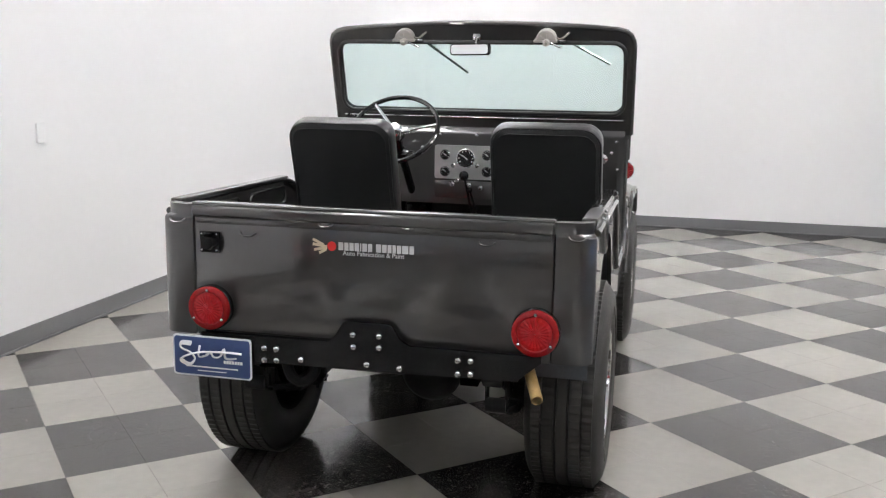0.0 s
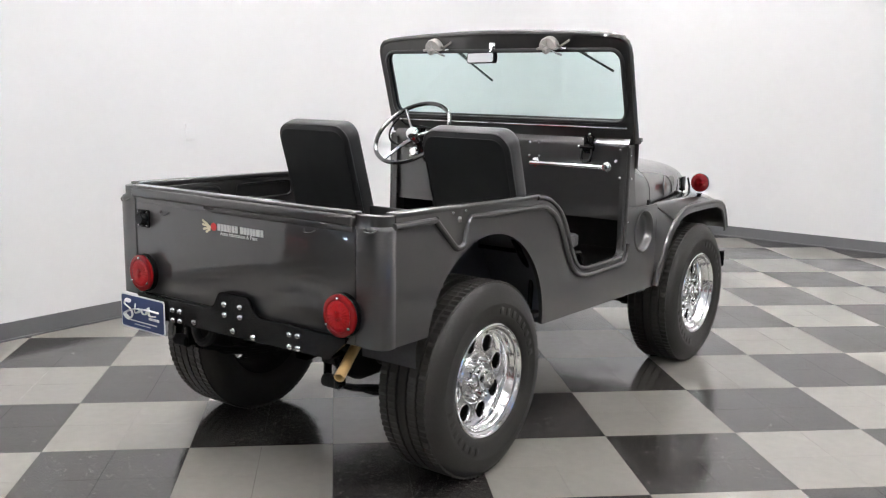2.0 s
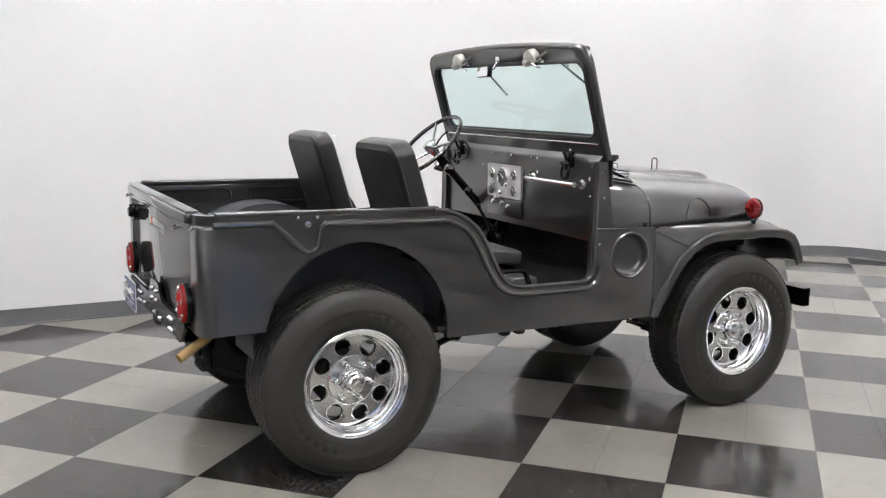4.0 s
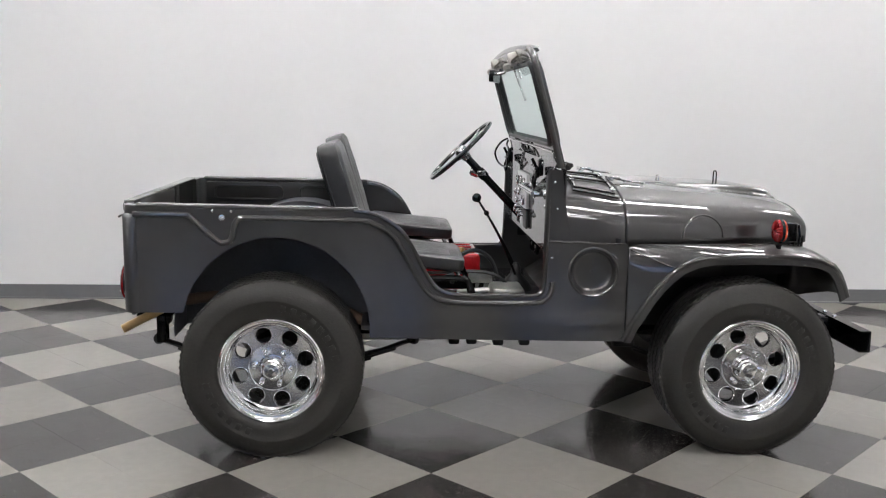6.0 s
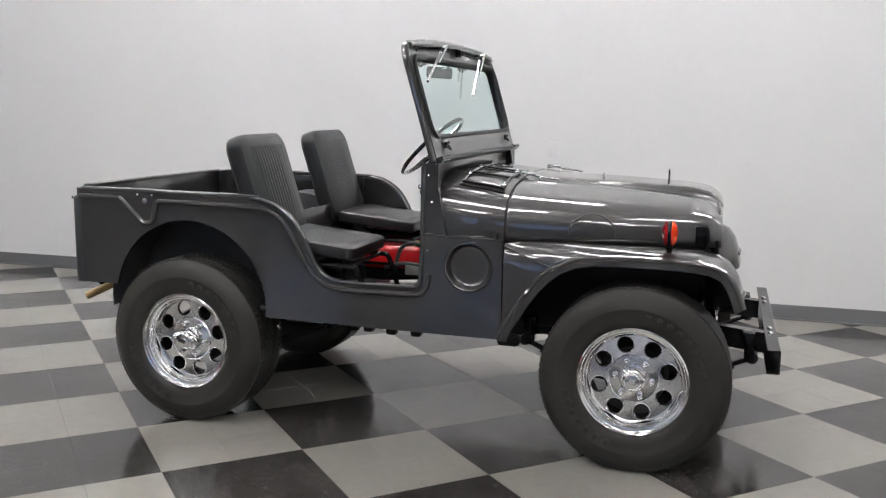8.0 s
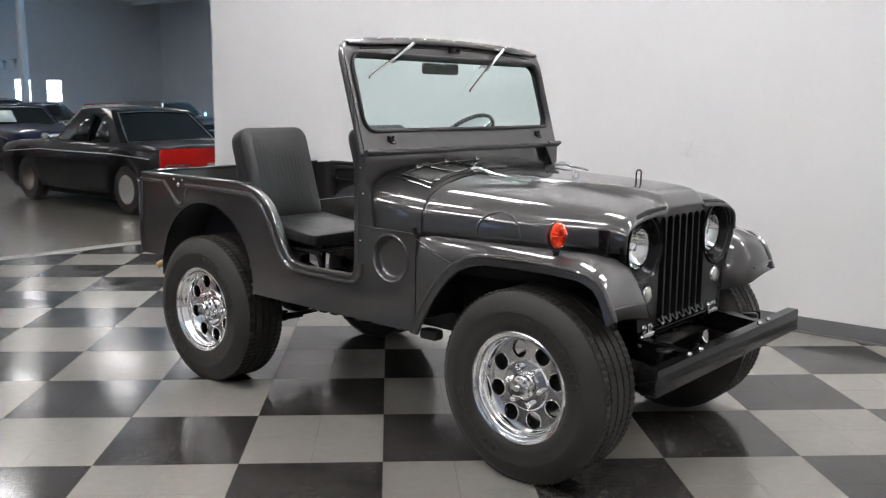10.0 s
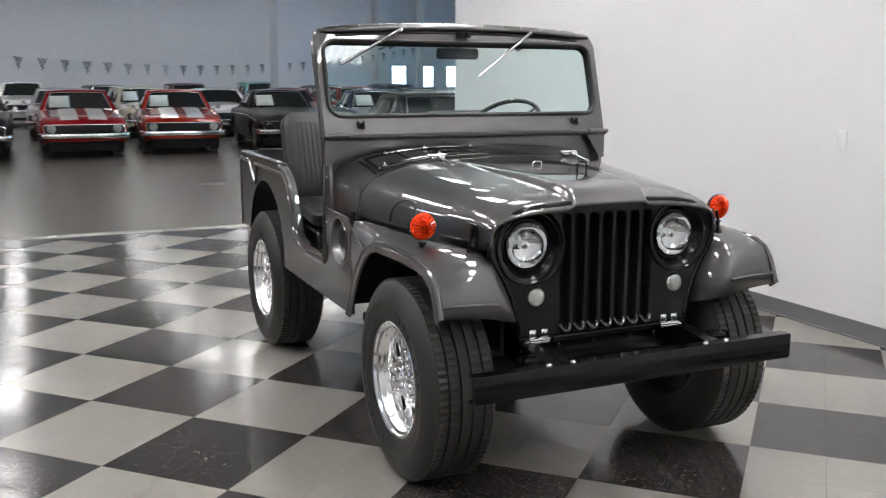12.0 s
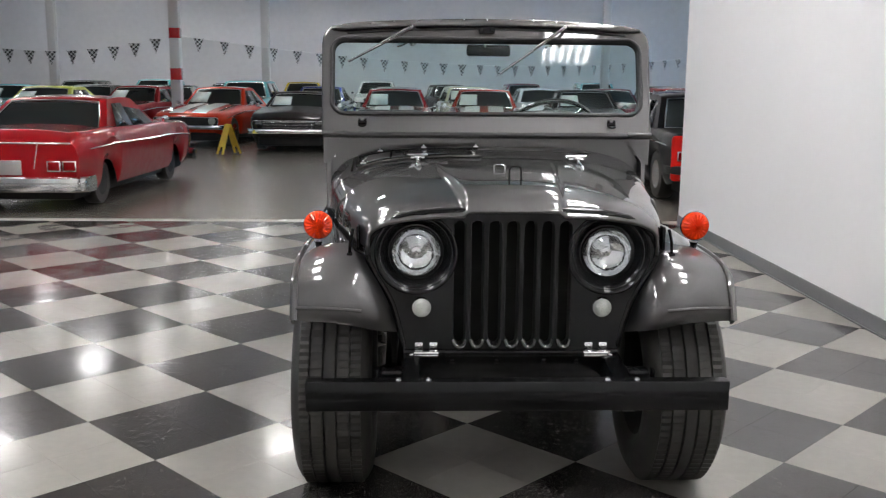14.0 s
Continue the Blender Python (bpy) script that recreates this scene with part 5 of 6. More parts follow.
part("grab_bar", bm, M_CHROME, dash, "chromed grab bar")
for y, z in ((0.205, 1.276), (0.011, 1.275), (-0.181, 1.277), (-0.237, 1.274), (-0.470, 1.268), (-0.700, 1.262), (-0.712, 1.125)):
    bm = bmesh.new()
    lathe(bm, [(0.0075, -0.004), (0.0075, 0.003), (0.005, 0.006), (0.001, 0.007)], Matrix.Translation((1.202 if y < -0.71 else 1.2205, y, z)) @ FACE, 10, caps=False)
    part("bolt", bm, M_STEEL, dash, "bright bolt head")
for y in (-0.535, 0.535):
    bm = bmesh.new()
    box(bm, (1.204, y, 1.285), (0.022, 0.055, 0.075), 0.006)
    box(bm, (1.188, y, 1.262), (0.022, 0.034, 0.050), 0.006)
    tube(bm, smooth_path([(1.186, y - 0.024, 1.262), (1.176, y - 0.029, 1.225), (1.176, y - 0.018, 1.200), (1.176, y + 0.018, 1.200), (1.176, y + 0.029, 1.225), (1.186, y + 0.024, 1.262)], 4), 0.007, 8)
    tube(bm, [(1.182, y - 0.04, 1.268), (1.182, y + 0.04, 1.268)], 0.008, 8)
    tube(bm, [(1.186, y, 1.285), (1.165, y, 1.325)], 0.007, 8)
    part("windshield_clamp", bm, M_BLACK, dash)
    for dy, dz in ((-0.03, 0.035), (0.03, 0.035), (0.0, 0.06)):
        bm = bmesh.new()
        lathe(bm, [(0.008, 0), (0.007, 0.006), (0.001, 0.008)], Matrix.Translation((1.21, y + dy, 1.27 + dz)) @ FACE, 10)
        part("screw", bm, M_STEEL, dash)
for y in (-0.68, -0.24, -0.18, 0.02, 0.22, 0.30, 0.62):
    bm = bmesh.new()
    lathe(bm, [(0.009, 0), (0.008, 0.005), (0.001, 0.008)], Matrix.Translation((1.222, y, 1.205)) @ FACE, 10)
    part("screw", bm, M_STEEL, dash)

# -- steering --
hub = Vector((0.905, 0.36, 1.312))
foot = Vector((1.40, 0.36, 0.80))
axis = (foot - hub).normalized()
turn = axis.to_track_quat("Z", "Y").to_matrix().to_4x4()
bm = bmesh.new()
ring = [Matrix.Translation(hub) @ turn @ Vector((0.217 * math.cos(a), 0.217 * math.sin(a), 0)) for a in [k * math.tau / 48 for k in range(48)]]
tube(bm, ring, 0.0115, 10, closed=True)
steering = part("steering_wheel", bm, M_GLOSS, jeep, "black three-spoke steering wheel")
for a in (50, 170, 290):
    bm = bmesh.new()
    d = turn @ Vector((math.cos(radians(a)), math.sin(radians(a)), 0))
    tube(bm, [hub + axis * 0.03 + d * 0.02, hub + axis * 0.012 + d * 0.1, hub + d * 0.212], [0.013, 0.009, 0.008], 8)
    part("spoke", bm, M_STEEL, steering, "bright metal spoke")
bm = bmesh.new()
lathe(bm, [(0.001, -0.018), (0.025, -0.016), (0.034, -0.006), (0.036, 0.01), (0.03, 0.035), (0.024, 0.06)], Matrix.Translation(hub) @ turn, 20)
part("horn_button", bm, M_STEEL, steering, "bright metal hub")
bm = bmesh.new()
tube(bm, [hub + axis * 0.05, foot], 0.021, 12)
tube(bm, [hub + axis * 0.15, hub + axis * 0.20], 0.027, 12)
part("steering_column", bm, M_BLACK, jeep)
bm = bmesh.new()
tube(bm, [hub + axis * 0.165 + Vector((0, -0.03, 0)), hub + axis * 0.165 + Vector((-0.02, -0.07, 0.0))], 0.008, 8)
box(bm, hub + axis * 0.168, (0.05, 0.06, 0.03), 0.006)
part("signal_switch", bm, M_STEEL, jeep)
bm = bmesh.new()
lathe(bm, [(0.026, 0.0), (0.030, 0.004), (0.030, 0.045), (0.022, 0.055), (0.001, 0.057)], Matrix.Translation(hub + axis * 0.16 + Vector((0.0, 0.045, -0.01))) @ Matrix.Rotation(radians(-70), 4, "Y"), 20)
part("column_lamp", bm, M_CHROME, jeep, "small bright round lamp housing")
bm = bmesh.new()
for c, sz in (((1.36, 0.36, 0.86), (0.07, 0.11, 0.06)), ((1.30, 0.20, 0.93), (0.05, 0.05, 0.04)), ((1.30, 0.48, 0.93), (0.05, 0.05, 0.04))):
    box(bm, c, sz, 0.008)
part("column_bracket", bm, M_BLACK, jeep)
for y, zt in ((0.45, 0.78), (0.30, 0.78)):
    bm = bmesh.new()
    tube(bm, [(1.44, y, 0.98), (1.34, y, zt)], 0.010, 8)
    box(bm, (1.33, y, zt), (0.02, 0.075, 0.055), 0.008)
    part("pedal", bm, M_BLACK, jeep)
for knob, base, r in (((0.968, 0.02, 1.088), (1.19, -0.01, 0.70), 0.024), ((1.018, 0.0, 1.012), (1.17, -0.05, 0.70), 0.014)):
    bm = bmesh.new()
    k, b = Vector(knob), Vector(base)
    tube(bm, smooth_path([k, blend(k, b, 0.45) + Vector((0.006, 0, 0.006)), b], 5), 0.0058, 8)
    lever = part("gear_lever", bm, M_BLACK, jeep)
    bm = bmesh.new()
    bmesh.ops.create_uvsphere(bm, u_segments=16, v_segments=10, radius=r, matrix=Matrix.Translation(k))
    part("knob", bm, M_BLACK, lever)
bm = bmesh.new()
lathe(bm, [(0.09, 0.0), (0.075, 0.03), (0.03, 0.08), (0.022, 0.12), (0.012, 0.14)], Matrix.Translation((1.175, -0.02, 0.62)), 16)
part("lever_boot", bm, M_GASKET, jeep)
bm = bmesh.new()
box(bm, (0.805, 0.26, 0.724), (0.39, 0.40, 0.127), 0.024, seg=3)
for dy in (-0.14, -0.05, 0.05, 0.14):
    box(bm, (0.80, 0.26 + dy, 0.789), (0.34, 0.022, 0.008), 0.003)
redbox = part("fuel_tank", bm, M_REDPAINT, jeep, "bright red fuel tank below the driver's seat")
bm = bmesh.new()
box(bm, (0.795, 0.26, 0.631), (0.36, 0.38, 0.062), 0.006)
part("tank_support", bm, M_BLACK, redbox)
bm = bmesh.new()
box(bm, (0.93, -0.24, 0.617), (0.36, 0.36, 0.014), 0.003)
for k in range(6):
    box(bm, (0.93, -0.39 + 0.06 * k, 0.626), (0.33, 0.022, 0.012), 0.004)
part("ribbed_plate", bm, M_STEEL, jeep, "bright ribbed metal floor plate")
bm = bmesh.new()
tube(bm, smooth_path([(0.995, 0.06, 0.70), (1.012, 0.05, 0.66), (1.0, 0.05, 0.61)], 4), 0.012, 8)
box(bm, (0.80, 0.055, 0.69), (0.40, 0.012, 0.016), 0.004)
part("tank_strap", bm, M_BLACK, redbox)
bm = bmesh.new()
lathe(bm, [(0.018, 0), (0.018, 0.02), (0.012, 0.03), (0.001, 0.03)], Matrix.Translation((0.90, 0.10, 0.788)), 14)
part("filler_cap", bm, M_BRASS, redbox)
bm = bmesh.new()
tube(bm, smooth_path([(0.84, -0.09, 0.66), (0.88, -0.10, 0.80), (0.96, -0.11, 0.835), (1.04, -0.12, 0.78), (1.08, -0.13, 0.64)], 5), 0.011, 8)
tube(bm, smooth_path([(0.80, -0.12, 0.70), (0.92, -0.15, 0.735), (1.05, -0.17, 0.72), (1.14, -0.18, 0.65)], 5), 0.009, 8)
part("hose", bm, M_GASKET, jeep)
bm = bmesh.new()
box(bm, (0.98, -0.14, 0.70), (0.12, 0.02, 0.05), 0.005)
tube(bm, [(0.86, -0.20, 0.64), (1.10, -0.20, 0.66)], 0.012, 8)
tube(bm, [(0.90, -0.30, 0.63), (1.12, -0.33, 0.64)], 0.009, 8)
part("linkage", bm, M_DULL, jeep, "dull metal lever linkage")
bm = bmesh.new()
box(bm, (1.10, -0.24, 0.64), (0.16, 0.20, 0.09), 0.02)
part("floor_cover", bm, M_DULL, jeep, "bare metal cover on the floor")

# -- seats --


def soft_pad(bm, sx, sy, sz, r, ribs=0, crown=0.0, corner=0.075):
    """A stuffed pad with rounded edges, its ribbed face towards +x, about the middle of its back face."""
    loops = []
    for k in range(9):
        t = k / 8
        x = -sx / 2 + sx * t
        inset = r * (1 - math.sqrt(max(0.0, 1 - (abs(2 * t - 1)) ** 4)))
        loops.append([(x, p[0], p[1]) for p in round_rect(-sy / 2 + inset, -sz / 2 + inset, sy / 2 - inset, sz / 2 - inset, corner - 0.4 * inset, 6)])
    vs = loft(bm, loops, closed=True)
    bm.faces.new(vs[0])
    # ribbed front
    grid = []
    for j in range(9):
        z = (-0.5 + j / 8) * (sz - 0.13)
        row = []
        for i in range(ribs * 4 + 1):
            y = (-0.5 + i / (ribs * 4)) * (sy - 0.13)
            edge = min(1.0, 6 * (0.5 - abs(i / (ribs * 4) - 0.5))) * min(1.0, 6 * (0.5 - abs(j / 8 - 0.5)))
            row.append((sx / 2 + 0.001 + crown * edge + 0.0032 * edge * abs(math.sin(math.pi * i / 4)), y, z))
        grid.append(row)
    bm.faces.new(vs[-1])
    loft(bm, grid)


for s in (-1, 1):
    yc, xb = (0.392, 0.298) if s > 0 else (-0.475, 0.322)
    bm = bmesh.new()
    soft_pad(bm, 0.10, 0.455, 0.52, 0.026, 12, 0.005, 0.07)
    bmesh.ops.transform(bm, matrix=Matrix.Translation((xb, yc, 1.135)) @ Matrix.Rotation(radians(-17), 4, "Y"), verts=bm.verts[:])
    back = part("seat_back", bm, M_VINYL, jeep, "black ribbed vinyl seat back")
    bm = bmesh.new()
    m = Matrix.Translation((xb, yc, 1.135)) @ Matrix.Rotation(radians(-17), 4, "Y")
    plate(bm, [round_rect(-0.205, -0.235, 0.205, 0.235, 0.06, 6)], lambda u, v, w: m @ Vector((-0.052 - w, u, v)), 0.003)
    part("back_board", bm, M_VINYL_BACK, back)
    bm = bmesh.new()
    tube(bm, [m @ Vector((-0.040, p[0], p[1])) for p in round_rect(-0.222, -0.254, 0.222, 0.254, 0.074, 6)], 0.005, 6, closed=True)
    part("piping", bm, M_VINYL, back)
    bm = bmesh.new()
    soft_pad(bm, 0.064, 0.455, 0.45, 0.014, 12, 0.004, 0.04)
    bmesh.ops.transform(bm, matrix=Matrix.Translation((0.632, yc, 0.898 if s > 0 else 0.880)) @ Matrix.Rotation(radians(-84), 4, "Y"), verts=bm.verts[:])
    part("seat_cushion", bm, M_VINYL, jeep, "black ribbed vinyl seat cushion")
    bm = bmesh.new()
    for dy in (-0.21, 0.21):
        tube(bm, smooth_path([(0.30, yc + dy, 0.93), (0.42, yc + dy, 0.80), (0.60, yc + dy, 0.795), (0.83, yc + dy, 0.80), (0.88, yc + dy, 0.77), (0.93, yc + dy, 0.61)], 4), 0.013, 8)
        tube(bm, [(0.46, yc + dy, 0.80), (0.44, yc + dy, 0.60)], 0.012, 8)
    tube(bm, [(0.83, yc - 0.21, 0.80), (0.83, yc + 0.21, 0.80)], 0.012, 8)
    tube(bm, [(0.36, yc - 0.21, 0.87), (0.36, yc + 0.21, 0.87)], 0.012, 8)
    part("seat_frame", bm, M_BLACK, jeep)
    for dy in (-0.12, 0.12):
        bm = bmesh.new()
        box(bm, (0.74, yc + dy, 0.612), (0.34, 0.035, 0.03), 0.006)
        part("seat_track", bm, M_DULL, jeep, "bare metal seat track")

# -- fittings on the windshield --
for u, tip in ((0.365, 0.292), (-0.350, 0.345)):
    # half-round housing with a flat base
    bm = bmesh.new()
    hoops = []
    for w, r in ((-0.018, 0.050), (-0.045, 0.050), (-0.055, 0.046), (-0.058, 0.038)):
        hoops.append([ws(u + r * math.cos(radians(a)), 0.484 + r * math.sin(radians(a)), w) for a in range(0, 181, 15)])
    vs = loft(bm, hoops, closed=True)
    bm.faces.new(vs[-1])
    bm.faces.new(vs[0])
    for a in (35, 90, 145):
        tube(bm, [ws(u, 0.486, -0.0585), ws(u + 0.036 * math.cos(radians(a)), 0.486 + 0.036 * math.sin(radians(a)), -0.0585)], 0.002, 6)
    motor = part("wiper_motor", bm, M_ZINC, frame_w, "half-round grey metal wiper motor")
    bm = bmesh.new()
    box(bm, (0, 0, 0), (0.045, 0.115, 0.012), 0.004, Matrix.Translation(ws(u + 0.004, 0.478, -0.036)) @ Matrix.Rotation(radians(-16), 4, "Y"))
    lathe(bm, [(0.017, -0.02), (0.019, 0.0), (0.017, 0.02), (0.008, 0.028)], Matrix.Translation(ws(u - 0.002, 0.474, -0.062)) @ Matrix.Rotation(radians(-106), 4, "Y"), 6)
    part("motor_bracket", bm, M_ZINC, frame_w)
    bm = bmesh.new()
    tube(bm, smooth_path([ws(u - 0.045, 0.492, -0.030), ws(u - 0.065, 0.488, -0.05), ws(u - 0.085, 0.496, -0.05), ws(u - 0.108, 0.512, -0.02)], 5), 0.0055, 8)
    part("motor_hose", bm, M_TAN_HOSE, frame_w)
    bm = bmesh.new()
    tube(bm, [ws(u - 0.02, 0.472, -0.055), ws(u - 0.055, 0.454, -0.055), ws(u - 0.075, 0.446, -0.05)], 0.0045, 8)
    tube(bm, [ws(u - 0.05, 0.474, -0.03), ws(u - 0.095, 0.472, -0.03)], 0.007, 8)
    part("motor_lever", bm, M_STEEL, frame_w)
    # arm and blade hang on the outer side
    a, b = ws(u + 0.002, 0.508, 0.07), ws(u - 0.305, tip, 0.045)
    bm = bmesh.new()
    tube(bm, [ws(u + 0.004, 0.508, 0.02), a], 0.008, 8)
    tube(bm, [a, blend(a, b, 0.5)], [0.011, 0.006], 8, flat=0.6)
    arm = part("wiper_arm", bm, M_CHROME, frame_w, "bright wiper arm")
    bm = bmesh.new()
    tube(bm, [blend(a, b, 0.12) + WS_OUT * -0.02, b + WS_OUT * -0.014], 0.0065, 6)
    part("wiper_blade", bm, M_STEEL, frame_w)
bm = bmesh.new()
m = Matrix.Translation((1.035, 0.02, 1.702)) @ Matrix.Rotation(radians(2), 4, "Y") @ Matrix.Rotation(radians(-15), 4, "Z")
plate(bm, [round_rect(-0.107, -0.028, 0.107, 0.028, 0.016, 5)], lambda u, v, w: m @ Vector((w, u, v)), 0.022)
mirror = part("rear_view_mirror", bm, M_BLACK, jeep, "black-backed rear view mirror")
bm = bmesh.new()
plate(bm, [round_rect(-0.101, -0.0225, 0.101, 0.0225, 0.013, 5)], lambda u, v, w: m @ Vector((-0.002 + w, u, v)), 0.0015)
part("mirror_glass", bm, M_MIRROR, mirror)
bm = bmesh.new()
tube(bm, [(1.055, 0.01, 1.715), (1.09, 0.0, 1.72), (1.115, 0.0, 1.765)], 0.008, 8)
box(bm, (1.118, 0.0, 1.765), (0.02, 0.04, 0.04), 0.005)
part("mirror_stem", bm, M_STEEL, mirror)
bm = bmesh.new()
tube(bm, smooth_path([(1.205, 0.70, 1.37), (1.165, 0.70, 1.345), (1.135, 0.71, 1.29), (1.15, 0.70, 1.235), (1.17, 0.56, 1.215), (1.17, 0.42, 1.235), (1.172, 0.39, 1.285), (1.18, 0.46, 1.325), (1.19, 0.62, 1.335), (1.205, 0.68, 1.36)], 6), 0.0055, 8)
part("cable", bm, M_BLACK, jeep)

# -- cowl flap, hood hinges, loops --


def on_hood(x, y, up=0.0):
    w, zc, n = table(x, *HOOD_W), table(x, *HOOD_Z), table(x, *HOOD_N)
    return Vector((x, y, 0.985 + (zc - 0.985) * max(0.0, 1 - (abs(y) / w) ** n) ** (1 / n) + up))


bm = bmesh.new()
ys = [-0.60 + 0.05 * k for k in range(12)]
loft(bm, [[on_hood(x, y, 0.010) for x in (1.345, 1.36, 1.52, 1.535)] for y in ys])
flap = part("vent_flap", bm, M_PAINT, cowl)
flap.modifiers.new("thickness", "SOLIDIFY").thickness = 0.008
rods = [[on_hood(1.352, y, 0.015) for y in ys], [on_hood(1.530, y, 0.015) for y in ys[:9]]]
rods += [[on_hood(x, ys[k], 0.016) for x in (1.345, 1.40, 1.46, 1.535)] for k in (0, 3, 7)]
rods.append([on_hood(x, ys[0] - 0.022, 0.010) for x in (1.34, 1.40, 1.46, 1.545)])
for pts in rods:
    bm = bmesh.new()
    tube(bm, pts, 0.0052, 8)
    part("flap_rod", bm, M_GLOSS, cowl)
for x, y in ((1.352, -0.50), (1.352, -0.30), (1.352, -0.06), (1.530, -0.57), (1.530, -0.30)):
    bm = bmesh.new()
    p = on_hood(x, y, 0.018)
    box(bm, p, (0.024, 0.026, 0.010), 0.003)
    lathe(bm, [(0.006, 0.0), (0.006, 0.005), (0.003, 0.007), (0.001, 0.007)], Matrix.Translation(p + Vector((0, 0, 0.006))), 8)
    part("rod_clamp", bm, M_STEEL, cowl)
for y in (-0.33, 0.37):
    bm = bmesh.new()
    p = on_hood(1.57, y, 0.012)
    box(bm, p + Vector((0.0, 0, 0)), (0.03, 0.065, 0.010), 0.003)
    tube(bm, [p + Vector((-0.005, -0.045, 0.010)), p + Vector((-0.005, 0.045, 0.010))], 0.007, 10)
    box(bm, p + Vector((0.03, 0, 0.006)), (0.05, 0.03, 0.014), 0.004)
    tube(bm, [p + Vector((0.02, 0, 0.008)), on_hood(1.66, y, 0.012), on_hood(1.74, y, 0.010)], [0.008, 0.006, 0.005], 8)
    for x in (1.645, 1.735):
        lathe(bm, [(0.008, 0.0), (0.008, 0.006), (0.005, 0.009), (0.001, 0.010)], Matrix.Translation(on_hood(x, y, 0.004)), 10)
    part("hood_hinge", bm, M_STEEL, hood, "bright metal hood hinge")
for x, y, h in ((1.90, 0.0, 0.018), (2.21, 0.03, 0.055)):
    bm = bmesh.new()
    p = on_hood(x, y, 0.024 if x > 2 else 0.011)
    tube(bm, [p + Vector((0, -0.022, 0)), p + Vector((0, -0.022, h * 0.85)), p + Vector((0, -0.012, h)), p + Vector((0, 0.012, h)), p + Vector((0, 0.022, h * 0.85)), p + Vector((0, 0.022, 0))], 0.0035, 8)
    part("tie_loop", bm, M_STEEL if h < 0.03 else M_BLACK, hood)

# ---- the hall beyond: parked classic cars ----
M_CAR_GLASS = material("car_glass", (0.010, 0.014, 0.014), 0.05, spec=0.7, vary=0.3, scale=3)
M_CAR_DARK = material("car_underside", (0.01, 0.01, 0.01), 0.7)
M_PAPER = material("price_card", (0.72, 0.78, 0.74), 0.6)
M_BUMPER = material("chrome_bumper", (0.8, 0.8, 0.8), 0.12, 1.0)
PAINTS = {}


def car_paint(rgb):
    if rgb not in PAINTS:
        PAINTS[rgb] = material("car_paint", rgb, 0.4, coat=1.0 if max(rgb) > 0.1 else 0.5, coat_rough=0.025, coat_ior=1.55 if max(rgb) > 0.1 else 1.42, spec=0.1, vary=0.05)
    return PAINTS[rgb]


